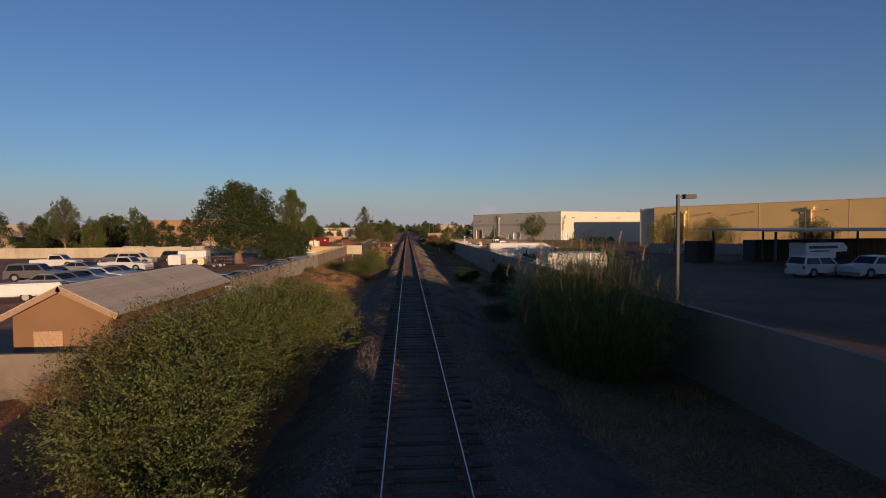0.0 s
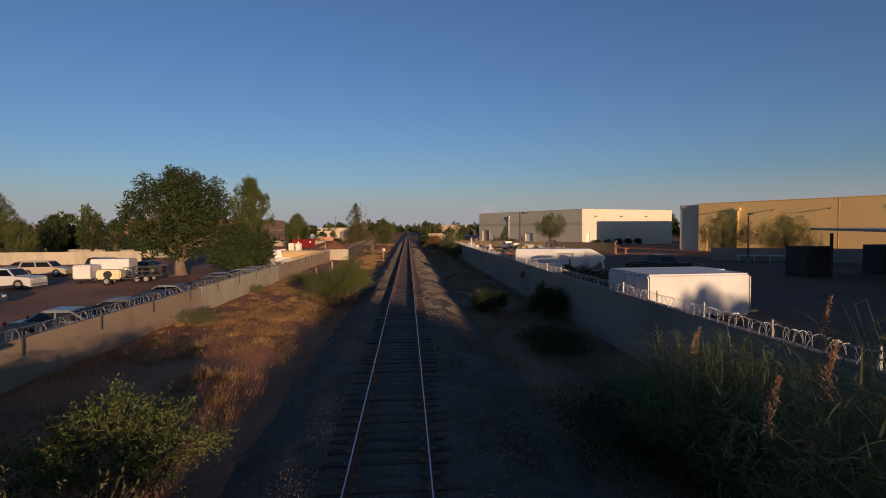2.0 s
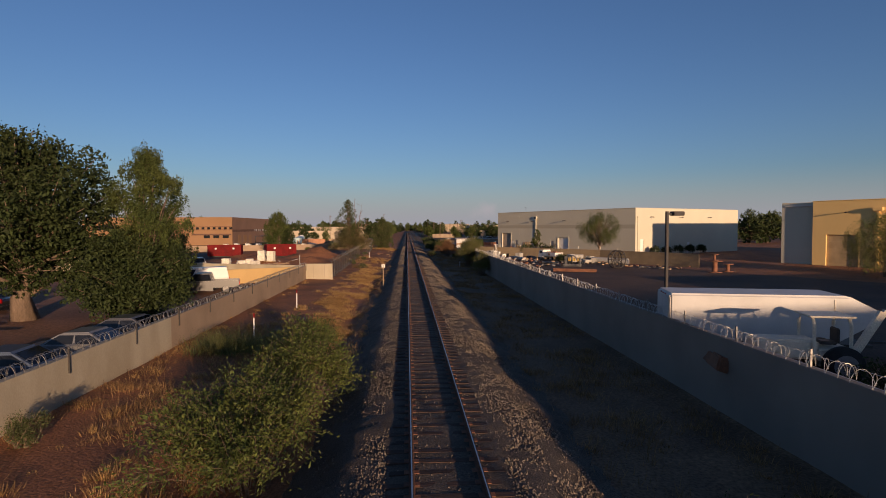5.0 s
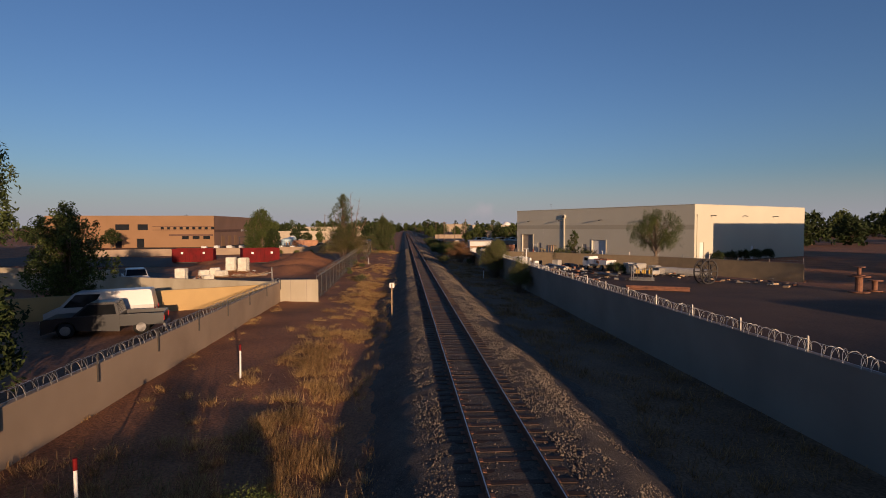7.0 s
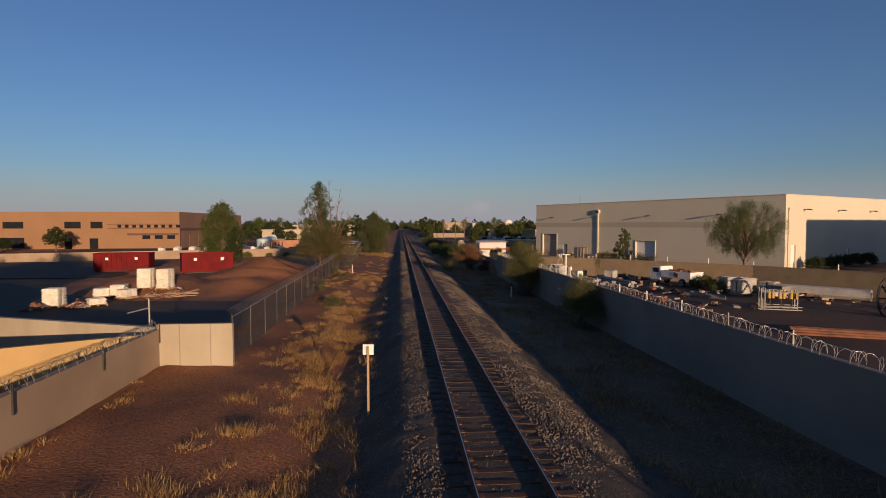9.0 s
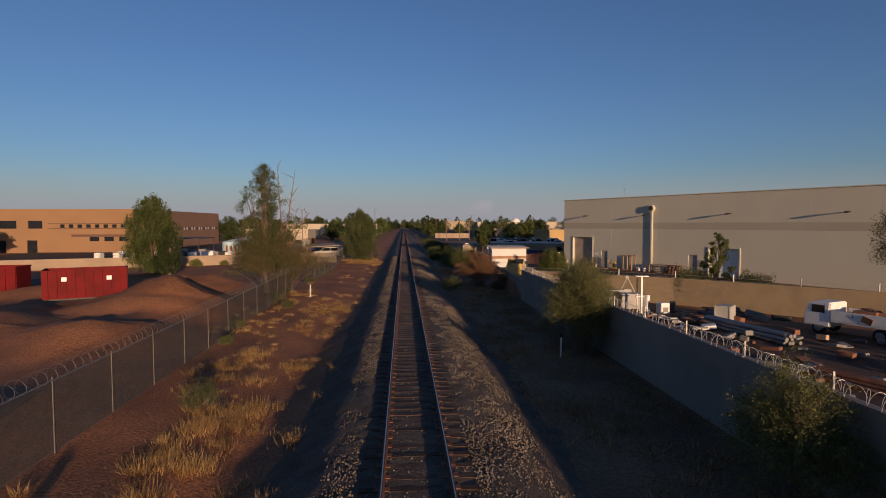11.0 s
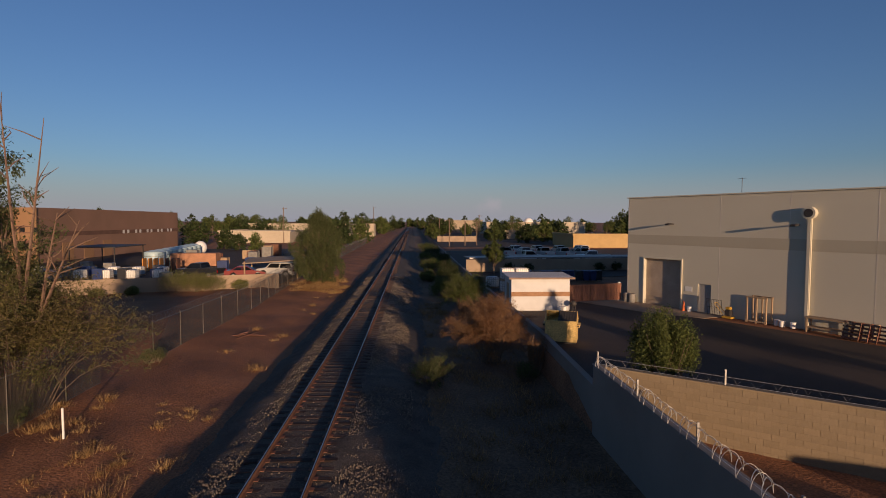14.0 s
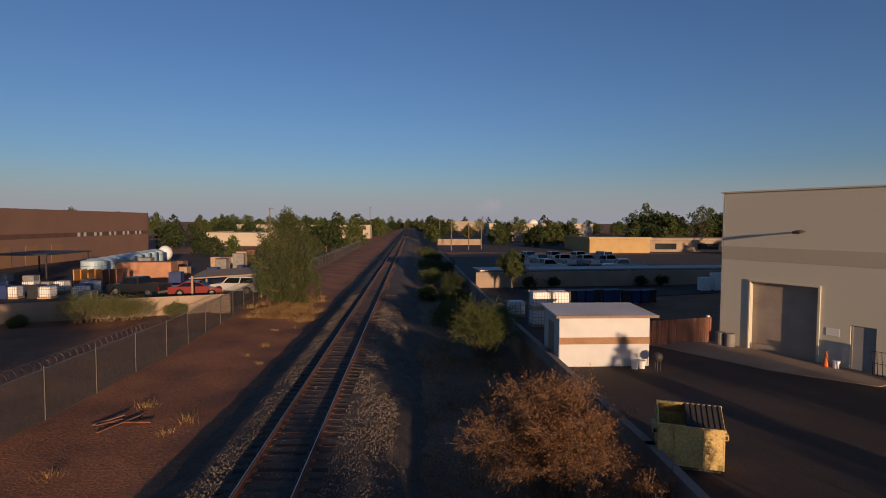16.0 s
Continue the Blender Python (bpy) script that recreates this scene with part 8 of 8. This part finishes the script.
for i in range(16):
    x, y = r.uniform(-32, -22), r.uniform(214, 236)
    crate(x, y, -0.33, r.uniform(-10, 10), (1.6, 1.3, r.choice((1.0, 1.5, 2.2))), r.choice((GREYBOX, PALEBOX, WOOD, RUSTY)), "stack of crated equipment in the contractor's yard", "goods_pallet")
for i in range(10):
    x, y = r.uniform(-24, -13), r.uniform(205, 240)
    crate(x, y, -0.33, r.uniform(-10, 10), (1.3, 1.2, r.choice((0.8, 1.2))), r.choice((GREYBOX, PALEBOX, BLUEBIN)), "crate of equipment on the dirt yard", "goods_pallet")
t = thing("carport", "low tan carport over parked vehicles", "carport", pose(-13.8, 196.0, -0.33, 0, 0, 8))
part("roof", boxes(((6.5, 6.0, 0.12), (0, 0, 2.1), (2, -3, 0))), STUCCO2, t)
for sx in (-3.0, 3.0):
    for sy in (-2.8, 2.8):
        part("column", boxes(((0.16, 0.16, 2.05), (sx, sy, 1.02))), WOOD, t)
for i, (x, y, rr) in enumerate(((-16.6, 182.4, 1.5), (-19.4, 181.4, 1.7), (-18.0, 181.8, 1.5), (-22.8, 180.0, 0.6), (-25.5, 178.9, 0.6), (-14.2, 184.0, 0.8), (-29.0, 177.8, 0.8))):
    bush("round grey-green shrub before the tan wall", (x, y, -0.5), rr, rr, rr * 1.4, 400 + i, LEAFSOFT, 4200, 0.1, 0.35, 30, 12)


# ---- distant buildings ----
def far_building(x0, x1, y0, y1, z0, z1, mat_, label, windows=0, roof=True):
    t = thing("distant_building", label, "building")
    part("wall", boxes(((x1 - x0, y1 - y0, z1 - z0), ((x0 + x1) / 2, (y0 + y1) / 2, (z0 + z1) / 2))), mat_, t)
    part("parapet", boxes(((x1 - x0 + 0.5, 0.5, 0.5), ((x0 + x1) / 2, y0 - 0.05, z1 + 0.1)), ((0.5, y1 - y0, 0.5), (x0 - 0.05, (y0 + y1) / 2, z1 + 0.1))), mat_, t)
    for i in range(windows):
        w = (x1 - x0) / windows
        part("window", boxes(((w * 0.5, 0.1, 1.4), (x0 + w * (i + 0.5), y0 - 0.03, z0 + (z1 - z0) * 0.45))), GLASS, t)
    return t


FARTAN = M("distant_tan_wall", (0.36, 0.29, 0.2), (0.3, 0.24, 0.17), scale=0.1, fine=5, bump=0)
FARCREAM = M("distant_cream_wall", (0.46, 0.39, 0.29), (0.4, 0.34, 0.25), scale=0.1, fine=5, bump=0)
far_building(41, 92, 400, 430, 0, 6.0, FARCREAM, "distant long cream building with a flat roof", 0)
t = thing("roof_dome", "white dome on the distant roof", "dome", pose(65, 412, 5.8) @ Matrix.Diagonal((0.8, 0.8, 0.8, 1)))
bm = bmesh.new()
bmesh.ops.create_uvsphere(bm, u_segments=20, v_segments=10, radius=3.4)
part("shell", bm, WHITEPAINT, t, smooth=True)
part("drum", cyls((3.2, 0.8, (0, 0, 0.2)), n=20), WHITEPAINT, t)
far_building(36, 58, 330, 350, 0, 2.9, FARTAN, "distant tan building among trees", 0)
far_building(44, 58, 262, 282, 0, 3.2, YELLOWWALL, "distant ochre low building behind the lot", 0)
far_building(58.5, 110, 266, 290, 0, 2.9, STUCCO2, "distant tan low building with a white roof", 5)
far_building(-57, -35, 300, 330, -0.4, 3.1, FARCREAM, "distant low cream building with a flat roof", 0)
far_building(-150, -91, 140, 165, -0.4, 5.8, FARTAN, "low tan flat-roofed building beyond the cars", 5)
far_building(-70, -14, 375, 385, -0.4, 5.0, FARCREAM, "distant pale road bridge parapet", 0)
far_building(14, 40, 470, 490, 0, 5.0, FARTAN, "distant tan house among trees", 0)
far_building(26, 52, 500, 520, 0, 7.0, FARTAN, "distant tan building among trees", 0)
for x, y, h in ((-16, 400, 14), (-37, 300, 11), (26, 310, 9), (13, 268, 7.5), (17.5, 272, 7.0), (21, 275, 7.0), (13.5, 330, 8)):
    t = thing("utility_pole", "thin dark utility pole in the distance", "pole", pose(x, y, -0.3))
    part("shaft", cyls((0.14, h, (0, 0, h / 2)), n=8), BARK, t)
    part("arm", boxes(((1.6, 0.12, 0.12), (0.3, 0, h - 0.3))), BARK, t)

# ---- pieces of track and wall ----
block_wall()
build_ties()
